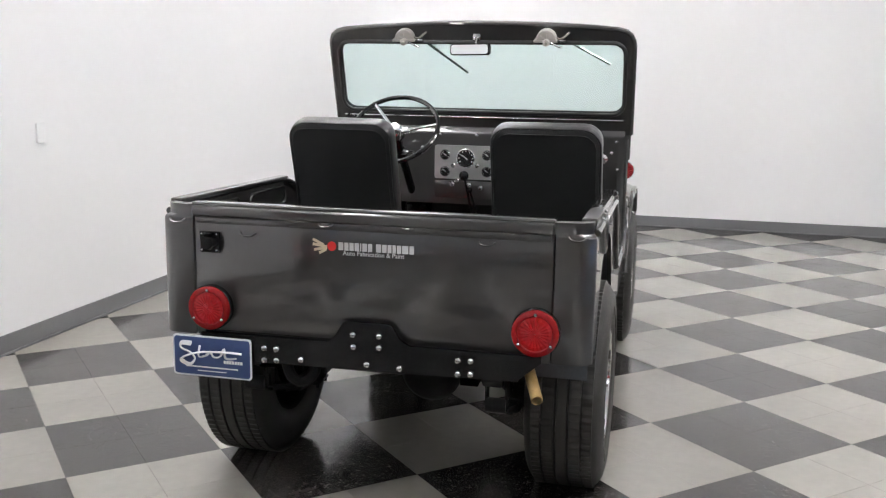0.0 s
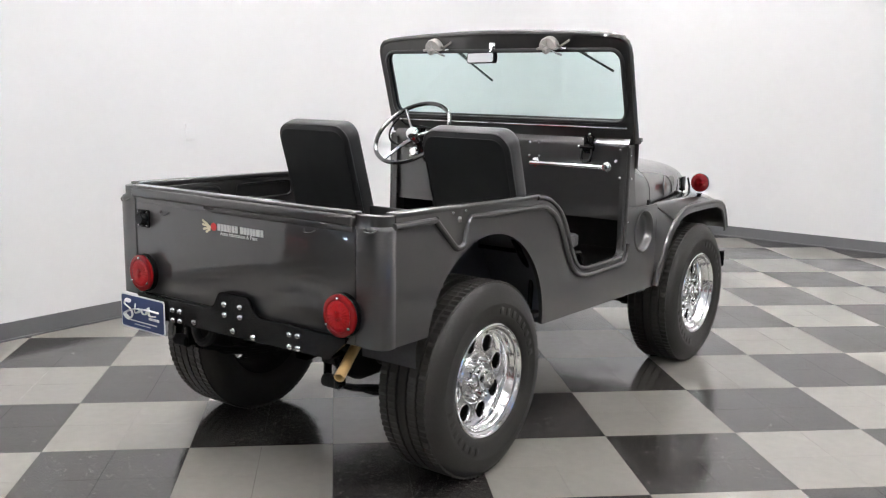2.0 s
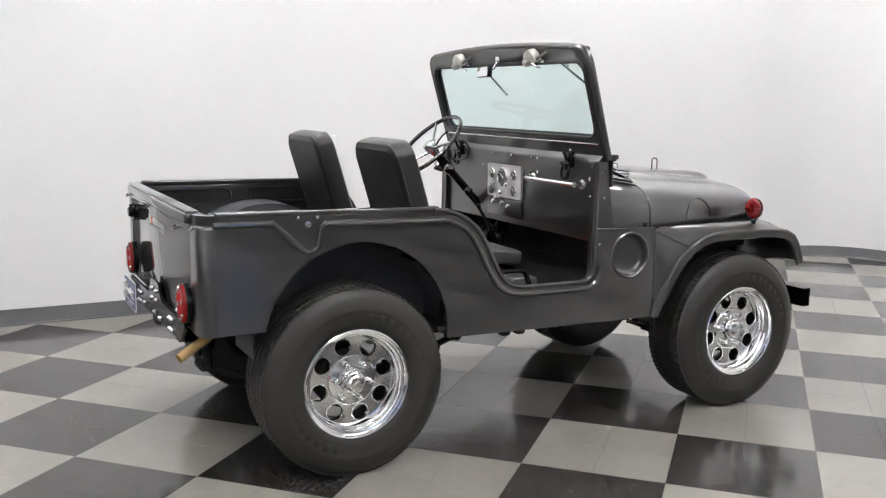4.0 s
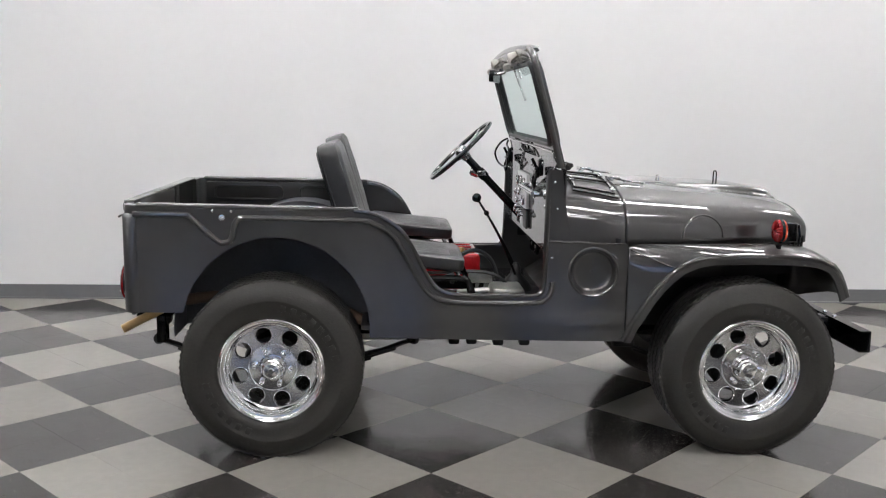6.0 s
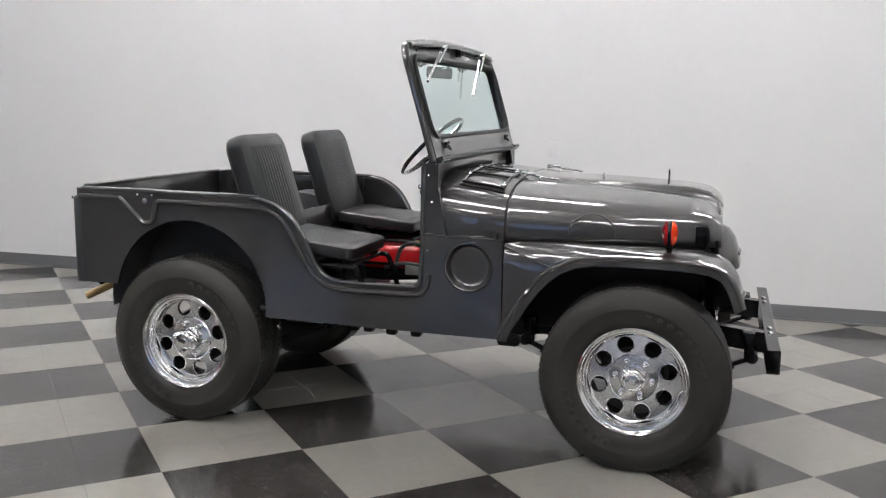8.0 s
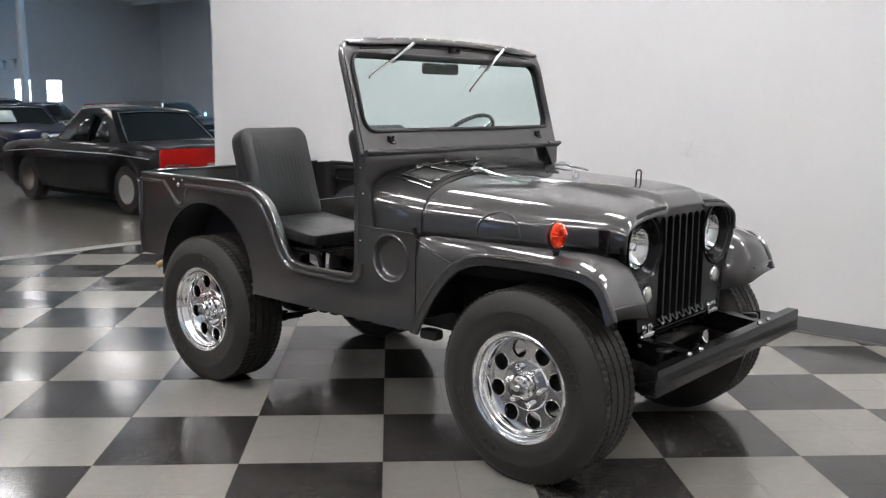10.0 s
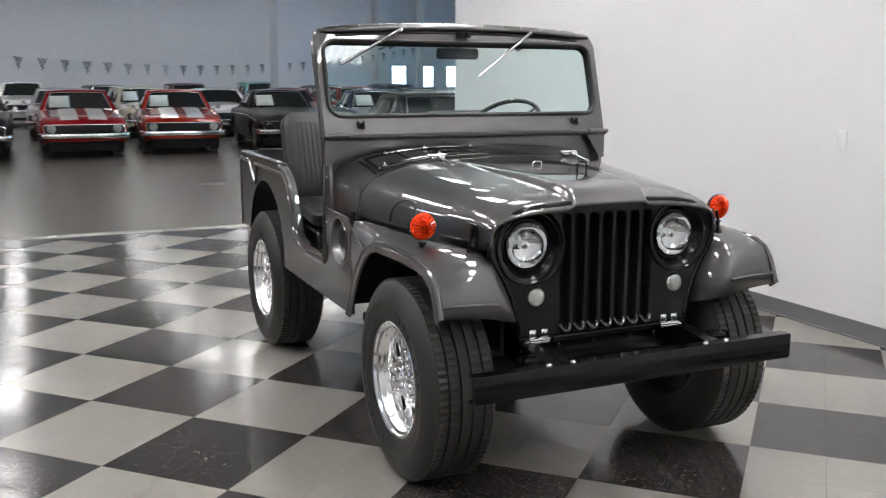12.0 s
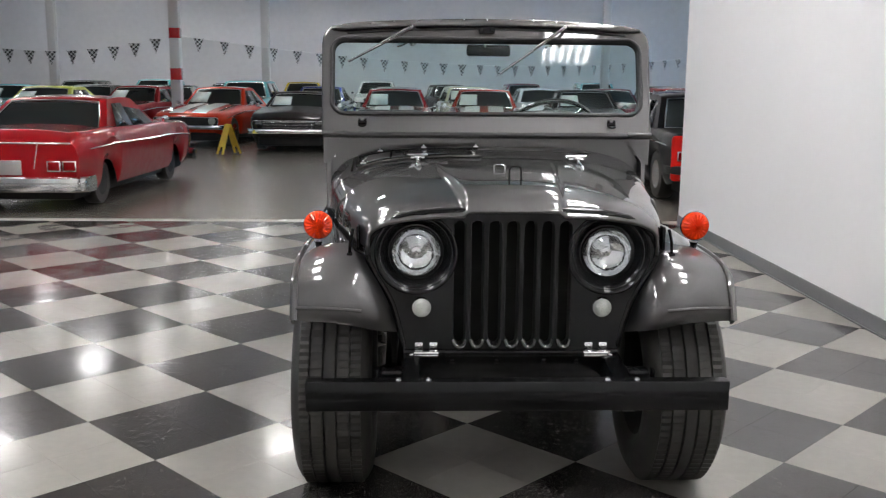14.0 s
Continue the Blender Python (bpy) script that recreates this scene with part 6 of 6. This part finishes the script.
def classic_car(label, rgb, m, stripes=None, roof=None, length=4.7, width=1.84, height=1.37, boxy=0.0, tall=0.0, card=True, band=None, rims=None, drop=0.0, bare_nose=False):
    """A two-door classic car heading +x: body, cabin glass, roof, wheels, bumpers, lamps."""
    car = thing("classic_car", label, "car", m, "parked hall cars")
    paint = car_paint(rgb)
    L, W = length / 2, width / 2
    fa, ra, wr = 0.29 * length, -0.31 * length, 0.335 - 0.5 * drop
    deck = lambda x: table(x, (-L, 0.74 + 0.08 * boxy), (-0.97 * L, 0.86 + 0.07 * boxy), (-0.6 * L, 0.93 + 0.03 * boxy), (0.1 * L, 0.94), (0.3 * L, 0.95), (0.8 * L, 0.83 + 0.07 * boxy), (0.93 * L, 0.785 + 0.085 * boxy), (0.98 * L, 0.73 + 0.10 * boxy), (L, 0.64 + 0.13 * boxy)) + tall * 0.25
    half = lambda x: W * table(x, (-L, 0.90), (-0.85 * L, 0.97), (0, 1.0), (0.8 * L, 0.97), (0.93 * L, 0.93), (0.98 * L, 0.88), (L, 0.82))

    def low(x):
        z = 0.24 + 0.10 * ease((abs(x) - 0.85 * L) / (0.15 * L))
        for a in (fa, ra):
            d = abs(x - a)
            if d < wr + 0.02:
                z = max(z, 0.30 - 0.5 * drop + math.sqrt(max(0.0, (wr + 0.02) ** 2 - d * d)))
        return z

    xs = sorted({-L + length * k / 40 for k in range(41)} | {a + d for a in (fa, ra) for d in (-0.354, -0.34, -0.3, -0.2, -0.1, 0, 0.1, 0.2, 0.3, 0.34, 0.354)})
    rows = []
    for x in xs:
        w, z0, z1 = half(x), low(x), deck(x)
        h = z1 - z0
        prof = [(w * 0.90, z0), (w * 0.955, z0 + 0.14 * h), (w * 0.985, z0 + 0.38 * h), (w, z0 + 0.60 * h), (w * 0.995, z0 + 0.72 * h), (w * 0.975, z1 - 0.11), (w * 0.955, z1 - 0.055), (w * 0.92, z1 - 0.014), (w * 0.86, z1 + 0.006), (w * 0.74, z1 - 0.004), (w * 0.55, z1 + 0.012), (w * 0.25, z1 + 0.030), (0, z1 + 0.032)]
        rows.append([(x, -y, z) for y, z in prof] + [(x, y, z) for y, z in prof[-2::-1]])
    bm = bmesh.new()
    vs = loft(bm, rows)
    bm.faces.new(vs[0])
    bm.faces.new(vs[-1])
    body = part("body", bm, paint, car, sharp=45)
    # cabin shell with dark panes let into it
    H = height + tall * 0.45
    c0, c1, r0, r1 = -0.54 * L - 0.06 * L * boxy, 0.24 * L, -0.28 * L - 0.10 * L * boxy, 0.02 * L
    if tall:
        c0, r0 = -0.93 * L, -0.86 * L
    zb = 0.90 + tall * 0.25
    outline = [(c0, zb), (r0, H - 0.045)] + [(blend(r0, r1, f), H - 0.045 + 0.05 * math.sin(math.pi * (0.06 + 0.88 * f)) ** 0.7) for f in (0.04, 0.15, 0.3, 0.5, 0.7, 0.85, 0.96)] + [(r1, H - 0.045), (c1, zb)]

    def cabin(x, z, v, out=0.0):
        w = W * (0.89 - 0.20 * ease((z - zb) / (H - zb)) * 1.0) + out
        return (x, v * w, z + 0.03 * (1 - v * v) * ease((z - zb) / (H - zb)))

    vs_ = (-1, -0.93, -0.8, -0.4, 0, 0.4, 0.8, 0.93, 1)
    bm = bmesh.new()
    rows = loft(bm, [[cabin(x, z, v) for v in vs_] for x, z in outline])
    for k in (0, -1):
        bm.faces.new([r[k] for r in rows])
    part("roof", bm, car_paint(roof) if roof else paint, car, sharp=40)
    for (xa, za), (xb, zb2), lab in (((c0, zb), (r0, H - 0.045), "rear"), ((c1, zb), (r1, H - 0.045), "front")):
        sg = -1 if lab == "rear" else 1
        bm = bmesh.new()
        loft(bm, [[Vector(cabin(blend(xa, xb, f), blend(za, zb2, f), v * 0.86)) + Vector((sg * 0.008, 0, 0.010)) for v in (-1, -0.96, -0.5, 0, 0.5, 0.96, 1)] for f in (0.10, 0.16, 0.5, 0.86, 0.92)])
        trim = [Vector(cabin(blend(xa, xb, f), blend(za, zb2, f), v * 0.86)) + Vector((sg * 0.012, 0, 0.012)) for f, v in ((0.09, -1), (0.09, -0.5), (0.09, 0), (0.09, 0.5), (0.09, 1), (0.5, 1), (0.93, 1), (0.93, 0.5), (0.93, 0), (0.93, -0.5), (0.93, -1), (0.5, -1))]
        pane_ob = part("windscreen" if sg > 0 else "rear_window", bm, M_CAR_GLASS, car)
        pane_ob.modifiers.new("thickness", "SOLIDIFY").thickness = 0.006
        bm = bmesh.new()
        tube(bm, trim, 0.012, 5, closed=True)
        part("bright_trim", bm, M_BUMPER, pane_ob)
    for s in (-1, 1):
        for fa0, fb0 in ((0.14, 0.46), (0.49, 0.92)):
            bm = bmesh.new()
            lo, hi = zb + 0.045, H - 0.075
            pts = []
            for f, z in ((fa0, lo), (fb0, lo), (fb0, hi), (fa0, hi)):
                g = (z - zb) / (H - 0.045 - zb)
                x = blend(blend(c0, r0, g), blend(c1, r1, g), f)
                pts.append(cabin(x, z, s, 0.007))
            bm.faces.new([bm.verts.new(p) for p in pts])
            side_ob = part("side_window", bm, M_CAR_GLASS, car)
            side_ob.modifiers.new("thickness", "SOLIDIFY").thickness = 0.006
    if stripes:
        for s in (-1, 1):
            bm = bmesh.new()
            loft(bm, [[(x, s * 0.10, deck(x) + 0.040), (x, s * 0.28, deck(x) + 0.037), (x, s * 0.46, deck(x) + 0.027)] for x in [c1 + 0.04 + (0.94 * L - c1) * k / 8 for k in range(9)]])
            part("stripe", bm, car_paint(stripes), car)
    if band:
        bm = bmesh.new()
        plate(bm, [round_rect(-W * 0.95, 0.32, W * 0.95, 0.90, 0.05, 4)], lambda u, v, w: Vector((-L - 0.008 + w, u, v)), 0.02)
        part("tail_panel", bm, car_paint(band), car, "bright red tail panel")
    for s in (-1, 1):
        bm = bmesh.new()
        tube(bm, [(x, s * (half(x) + 0.004), deck(x) - 0.145 - 0.6 * drop) for x in [-0.9 * L + 1.75 * L * k / 10 for k in range(11)]], 0.011, 5)
        part("side_trim", bm, M_BUMPER, car)
        bm = bmesh.new()
        lathe(bm, [(0.05, 0.0), (0.05, 0.05), (0.03, 0.07), (0.01, 0.075)], Matrix.Translation((0.2 * L, s * (W + 0.06), 0.99 + tall * 0.25)) @ Matrix.Rotation(radians(-90), 4, "Y"), 12)
        tube(bm, [(0.2 * L, s * (W - 0.08), 0.93 + tall * 0.25), (0.2 * L, s * (W + 0.06), 0.98 + tall * 0.25)], 0.012, 6)
        part("wing_mirror", bm, M_BUMPER, car)
    for x in (fa, ra):
        for s in (-1, 1):
            wm = Matrix.Translation((x, s * (W - 0.185 - 0.9 * drop), 0.33 * wr / 0.335)) @ Matrix.Rotation(radians(-90 * s), 4, "X") @ Matrix.Scale(wr / 0.335, 4)
            bm = bmesh.new()
            lathe(bm, [(0.20, -0.10), (0.31, -0.10), (0.33, -0.07), (0.33, 0.07), (0.31, 0.10), (0.20, 0.10)], wm, 24)
            wheel = part("wheel", bm, M_RUBBER, car)
            bm = bmesh.new()
            lathe(bm, [(0.195, 0.102), (0.18, 0.085), (0.12, 0.07), (0.06, 0.095), (0.01, 0.10)], wm, 24)
            part("rim", bm, rims or M_CHROME, wheel)
    zt = tall * 0.2
    for d, x in (("front", L), ("rear", -L)):
        sgn = 1 if d == "front" else -1
        zm = 0.46 + zt - 1.35 * drop
        bm = bmesh.new()
        tall_b = 0.055 + 0.4 * drop
        line = smooth_path([(x - sgn * 0.30, -W * 0.985, zm), (x - sgn * 0.03, -W * 0.95, zm), (x + sgn * 0.05, -W * 0.6, zm), (x + sgn * 0.065, 0, zm), (x + sgn * 0.05, W * 0.6, zm), (x - sgn * 0.03, W * 0.95, zm), (x - sgn * 0.30, W * 0.985, zm)], 4)
        loft(bm, [[p + Vector((0, 0, -tall_b)), p + Vector((sgn * 0.035, 0, -0.8 * tall_b)), p + Vector((sgn * 0.045, 0, 0)), p + Vector((sgn * 0.035, 0, 0.8 * tall_b)), p + Vector((0, 0, tall_b)), p + Vector((-sgn * 0.03, 0, 0))] for p in line], closed=True)
        part("bumper", bm, M_CAR_DARK if band else M_BUMPER, car)
    bm = bmesh.new()
    box(bm, (L - 0.004, 0, 0.595 + zt), (0.03, W * 1.72, 0.19), 0.03)
    grille_ob = part("grille", bm, M_CAR_DARK, car)
    if boxy > 0.5:
        for z in (0.54, 0.60, 0.66):
            bm = bmesh.new()
            box(bm, (L + 0.013, 0, z + zt), (0.01, W * 1.2, 0.008), 0.002)
            part("grille_bar", bm, M_BUMPER, grille_ob)
    # near-black block stands for the shadow between the wheels
    bm = bmesh.new()
    box(bm, (0, 0, 0.255 + zt), (length * 0.93, W * 1.50, 0.25), 0.05)
    part("underbody_shade", bm, M_CAR_DARK, car)
    bm = bmesh.new()
    tube(bm, [(L + 0.012, y, z + zt) for y, z in round_rect(-W * 0.86, 0.505, W * 0.86, 0.688, 0.06, 3)], 0.009, 6, closed=True)
    part("grille_trim", bm, M_BUMPER, grille_ob)
    for s in (-1, 1):
        bm = bmesh.new()
        lathe(bm, [(0.088, 0.0), (0.088, 0.03), (0.078, 0.034), (0.04, 0.042), (0.001, 0.044)], Matrix.Translation((L - 0.005, s * W * 0.70, 0.605 + zt)) @ Matrix.Rotation(radians(90), 4, "Y"), 20)
        part("headlight", bm, M_DIAL if bare_nose else M_CLEAR_LENS, car)
        for k in (0, 1):
            bm = bmesh.new()
            box(bm, (-L - 0.004, s * (W * 0.78 - 0.18 * k), 0.64 + zt - drop), (0.02, 0.165, 0.13), 0.012)
            bezel = part("tail_light", bm, M_BUMPER, car)
            bm = bmesh.new()
            box(bm, (-L - 0.012, s * (W * 0.78 - 0.18 * k), 0.64 + zt - drop), (0.02, 0.135, 0.10), 0.012)
            part("lens", bm, M_RED_LENS, bezel)
    bm = bmesh.new()
    box(bm, (-L - 0.012, 0, 0.62 + zt - drop), (0.02, 0.34, 0.17), 0.008)
    part("rear_plate", bm, M_GAUGE, car)
    if boxy > 0.9:
        bm = bmesh.new()
        box(bm, (-L - 0.002, 0, 0.815), (0.02, W * 1.62, 0.025), 0.008)
        for s in (-1, 1):
            tube(bm, [(-L - 0.008, s * W * 0.40, 0.815), (-L - 0.012, s * W * 0.34, 0.52)], 0.008, 6)
        part("tail_trim", bm, M_BUMPER, car, "bright trim along the boot edge")
    if card:
        bm = bmesh.new()
        a, b = Vector((c1 + 0.02, 0, zb + 0.05)), Vector((r1 + 0.05, 0, H - 0.05))
        p, q = blend(a, b, 0.12) + Vector((0.012, 0, 0.01)), blend(a, b, 0.8) + Vector((0.012, 0, 0.01))
        loft(bm, [[p + Vector((0, -0.62, 0)), p + Vector((0, -0.18, 0))], [q + Vector((0, -0.58, 0)), q + Vector((0, -0.18, 0))]])
        card_ob = part("price_card", bm, M_PAPER, car)
        card_ob.modifiers.new("thickness", "SOLIDIFY").thickness = 0.003
    return car


RED, ORANGE, BLACK, WHITE = (0.27, 0.002, 0.005), (0.36, 0.018, 0.004), (0.006, 0.006, 0.007), (0.8, 0.8, 0.78)
NAVY, LIME, TEAL, BLUE, YELLOW, CREAM, GREY, WINE, SILVER = (0.008, 0.012, 0.045), (0.5, 0.55, 0.12), (0.12, 0.42, 0.45), (0.02, 0.04, 0.25), (0.65, 0.48, 0.02), (0.55, 0.53, 0.38), (0.12, 0.125, 0.13), (0.10, 0.006, 0.018), (0.4, 0.41, 0.42)
classic_car("red classic coupe with twin white bonnet stripes", RED, pose(-17.75, -0.88, 0), WHITE)
classic_car("orange-red classic coupe with twin white bonnet stripes", ORANGE, pose(-18.1, 1.35, 0, 0, 0, -4), WHITE)
classic_car("black classic coupe with a price card in its windscreen", (0.012, 0.008, 0.008), pose(-17.3, -3.16, 0), boxy=0.7, height=1.28, bare_nose=True)
classic_car("orange classic coupe with twin white bonnet stripes, parked aslant", (0.5, 0.03, 0.008), pose(-18.9, -5.42, 0, 0, 0, -9), WHITE)
classic_car("glossy black classic coupe parked in the row", BLACK, pose(-18.0, 3.85, 0, 0, 0, -3), boxy=0.3, bare_nose=True)
classic_car("dark navy classic coupe parked in the row", NAVY, pose(-17.2, 6.2, 0, 0, 0, -6), boxy=0.3)
classic_car("black classic saloon with a white roof", BLACK, pose(-16.5, 8.4, 0, 0, 0, -8), roof=(0.55, 0.53, 0.45), boxy=0.6)
classic_car("red classic two-door saloon seen from behind", RED, pose(-7.72, -5.02, 0, 0, 0, 178.5), length=4.95, width=1.86, height=1.31, boxy=1.0, card=False, rims=M_CAR_DARK, drop=0.09)
classic_car("black classic coupe with a bright red tail panel", BLACK, pose(-8.55, 3.8, 0, 0, 0, 180), boxy=0.6, height=1.40, band=(0.6, 0.012, 0.008), card=False)
classic_car("lime yellow classic car parked behind the others", LIME, pose(-17.5, -9.3, 0, 0, 0, -8))
classic_car("dark red classic car parked behind the others", RED, pose(-21.5, -8.3, 0, 0, 0, -10), boxy=0.5)
back_row = [(-13.2, TEAL, 0), (-10.6, GREY, 0), (-8.1, BLACK, 0), (-5.8, TEAL, 0.7), (-3.4, BLUE, 0), (-1.0, SILVER, 0), (1.3, CREAM, 0.15), (3.6, WHITE, 0), (5.9, WINE, 0), (8.2, RED, 0.2), (10.5, BLACK, 0), (12.9, RED, 0), (15.2, GREY, 0.3)]
NAME = {TEAL: "teal", GREY: "grey", BLACK: "black", BLUE: "deep blue", SILVER: "silver", CREAM: "cream", WHITE: "white", WINE: "wine red", RED: "red", YELLOW: "yellow", NAVY: "navy blue", LIME: "lime"}
for y, c, up in back_row:
    classic_car(NAME[c] + " classic car in the second row of the hall", c, pose(-24.6, y, 0, 0, 0, random.uniform(-5, 5)), tall=0.55 * up, boxy=random.random(), card=random.random() < 0.5)
for k, c in enumerate((GREY, TEAL, BLACK, YELLOW, WHITE, BLACK, WINE, TEAL, BLACK, NAVY)):
    classic_car(NAME[c] + " classic car in the far row of the hall", c, pose(-33.0, -14.0 + 3.0 * k, 0, 0, 0, random.uniform(-6, 6)), tall=(0.3, 0.45, 0.15)[k % 3], boxy=random.random(), card=False)

# ---- columns, pennants, warning sign ----
for x, y, band in ((-21.5, -7.2, 1), (-21.5, -15.3, 0), (-29.3, -13.6, 0), (-29.3, -5.9, 0), (-29.3, 6.6, 0), (-36.0, 15.3, 0)):
    col = thing("column", "pale painted steel column" + (" with red bands" if band else ""), "column", pose(x, y, 0), kind="structure")
    bm = bmesh.new()
    box(bm, (0, 0, CEIL_H / 2 - 0.01), (0.28, 0.28, CEIL_H), 0.02)
    part("shaft", bm, M_COLUMN, col)
    if band:
        for z, h in ((2.86, 0.30), (1.72, 0.34)):
            bm = bmesh.new()
            box(bm, (0, 0, z), (0.29, 0.29, h), 0.02)
            part("band", bm, M_REDPAINT, col, "red painted band")

M_CHECK = bpy.data.materials.new("chequered_cloth")
M_CHECK.use_nodes = True
nt = M_CHECK.node_tree
ck = nt.nodes.new("ShaderNodeTexChecker")
ck.inputs["Scale"].default_value = 16.0
ck.inputs["Color1"].default_value, ck.inputs["Color2"].default_value = (0.02, 0.02, 0.02, 1), (0.55, 0.55, 0.55, 1)
co = nt.nodes.new("ShaderNodeTexCoord")
nt.links.new(co.outputs["Object"], ck.inputs["Vector"])
nt.links.new(ck.outputs["Color"], nt.nodes["Principled BSDF"].inputs["Base Color"])
nt.nodes["Principled BSDF"].inputs["Roughness"].default_value = 0.7
bm = bmesh.new()
loft(bm, [[(0.0, -0.16, 0), (0.0, 0.16, 0)], [(0.02, -0.08, -0.19), (0.02, 0.08, -0.19)], [(0.0, -0.004, -0.40), (0.0, 0.004, -0.40)]])
pennant_mesh = mesh_of(bm, "pennant", M_CHECK)
for a, b, sag, n in (((-21.5, -7.0, 2.78), (-36.0, 15.2, 3.25), 0.85, 34), ((-21.5, -7.4, 2.78), (-21.5, -15.2, 3.1), 0.6, 13)):
    a, b = Vector(a), Vector(b)
    line = [blend(a, b, k / 40) - Vector((0, 0, sag * 4 * (k / 40) * (1 - k / 40))) for k in range(41)]
    string = thing("pennant_string", "string of small black and white chequered pennants", "pennants", Matrix.Translation(a))
    bm = bmesh.new()
    tube(bm, [p - a for p in line], 0.006, 5)
    part("cord", bm, M_WHITE, string)
    d = (b - a).normalized()
    for k in range(n):
        f = (k + 0.6) / (n + 0.2)
        p = blend(a, b, f) - Vector((0, 0, sag * 4 * f * (1 - f))) - a
        place("pennant", pennant_mesh, string, "", Matrix.Translation(p) @ Matrix.Rotation(math.atan2(d.y, d.x) - math.pi / 2 + random.uniform(-0.3, 0.3), 4, "Z"))

M_YELLOW = material("yellow_plastic", (0.7, 0.45, 0.02), 0.45)
sign = thing("floor_sign", "yellow folding wet floor sign standing open", "warning sign", pose(-14.3, -4.35, 0, 0, 0, 42))
for s in (-1, 1):
    bm = bmesh.new()
    m = Matrix.Translation((0, s * 0.012, 0.64)) @ Matrix.Rotation(radians(18 * s), 4, "X")
    plate(bm, [[(-0.14, -0.66), (-0.08, -0.66), (-0.05, -0.5), (0.05, -0.5), (0.08, -0.66), (0.14, -0.66), (0.10, 0.0), (-0.10, 0.0)]], lambda u, v, w: m @ Vector((u, w, v)), 0.015)
    part("board", bm, M_YELLOW, sign)

# ---- chequered floor: each square is four vinyl tiles ----
TILE, TURN, ORIGIN = 0.6153, radians(44.11), Vector((0.7176, -0.9487))
E1 = Vector((math.cos(TURN), math.sin(TURN)))
E2 = Vector((-E1.y, E1.x))
X0, X1, Y0, Y1 = EDGE_X, WALL_X + 0.05, -9.5, WALL_Y + 0.05
bm = bmesh.new()
box(bm, ((X0 + X1) / 2, (Y0 + Y1) / 2, -0.008), (X1 - X0, Y1 - Y0, 0.010), 0)
tile_floor = tagged(part("floor", bm, M_GROUT), "polished vinyl floor chequered in pale grey and black", "floor", kind="structure")


def tile_mesh(name, mat):
    bm = bmesh.new()
    h, g = TILE / 2, 0.0003
    for i in (-1, 0):
        for j in (-1, 0):
            a, b, c, d = i * h + g, (i + 1) * h - g, j * h + g, (j + 1) * h - g
            lo = [bm.verts.new((x, y, -0.004)) for x, y in ((a, c), (b, c), (b, d), (a, d))]
            e = 0.0004
            hi = [bm.verts.new((x, y, 0)) for x, y in ((a + e, c + e), (b - e, c + e), (b - e, d - e), (a + e, d - e))]
            bm.faces.new(hi)
            for k in range(4):
                bm.faces.new((lo[k], lo[(k + 1) % 4], hi[(k + 1) % 4], hi[k]))
    me = bpy.data.meshes.new(name)
    bm.to_mesh(me)
    bm.free()
    me.materials.append(mat)
    return me


def clip(poly):
    for ax, lim, sign in ((0, X0, 1), (0, X1, -1), (1, Y0, 1), (1, Y1, -1)):
        out = []
        for p, q in zip(poly, poly[1:] + poly[:1]):
            dp, dq = sign * (p[ax] - lim), sign * (q[ax] - lim)
            if dp >= 0:
                out.append(p)
            if dp * dq < 0:
                out.append(p + (q - p) * (dp / (dp - dq)))
        poly = out
    return poly


def prism(bm, poly):
    top = [bm.verts.new((p.x, p.y, 0)) for p in poly]
    low = [bm.verts.new((p.x, p.y, -0.004)) for p in poly]
    bm.faces.new(top)
    for k in range(len(top)):
        bm.faces.new((low[k], low[(k + 1) % len(top)], top[(k + 1) % len(top)], top[k]))


TILE_MESH = (tile_mesh("tile", M_TILE_D), tile_mesh("tile", M_TILE_L))
rest = (bmesh.new(), bmesh.new())
for m in range(-26, 27):
    for n in range(-26, 27):
        c = ORIGIN + TILE * ((m + 0.5) * E1 + (n + 0.5) * E2)
        light = (m + n) % 2
        h = TILE / 2 - 0.0007
        square = [c + h * (a * E1 + b * E2) for a, b in ((-1, -1), (1, -1), (1, 1), (-1, 1))]
        inside = all(X0 <= p.x <= X1 and Y0 <= p.y <= Y1 for p in square)
        poly = square if inside else clip(square)
        if len(poly) < 3:
            continue
        if c.y < -5.4:
            prism(rest[light], poly)
        elif inside:
            place("tile", TILE_MESH[light], tile_floor, "", Matrix.Translation((c.x, c.y, 0)) @ Matrix.Rotation(TURN + (m % 2) * math.pi / 2, 4, "Z"))
        else:
            bm = bmesh.new()
            prism(bm, [p - c for p in poly])
            part("tile", bm, (M_TILE_D, M_TILE_L)[light], tile_floor, "", Matrix.Translation((c.x, c.y, 0)))
for bm, mat in zip(rest, (M_TILE_D, M_TILE_L)):
    tagged(part("tile", bm, mat, tile_floor), kind="stuff")
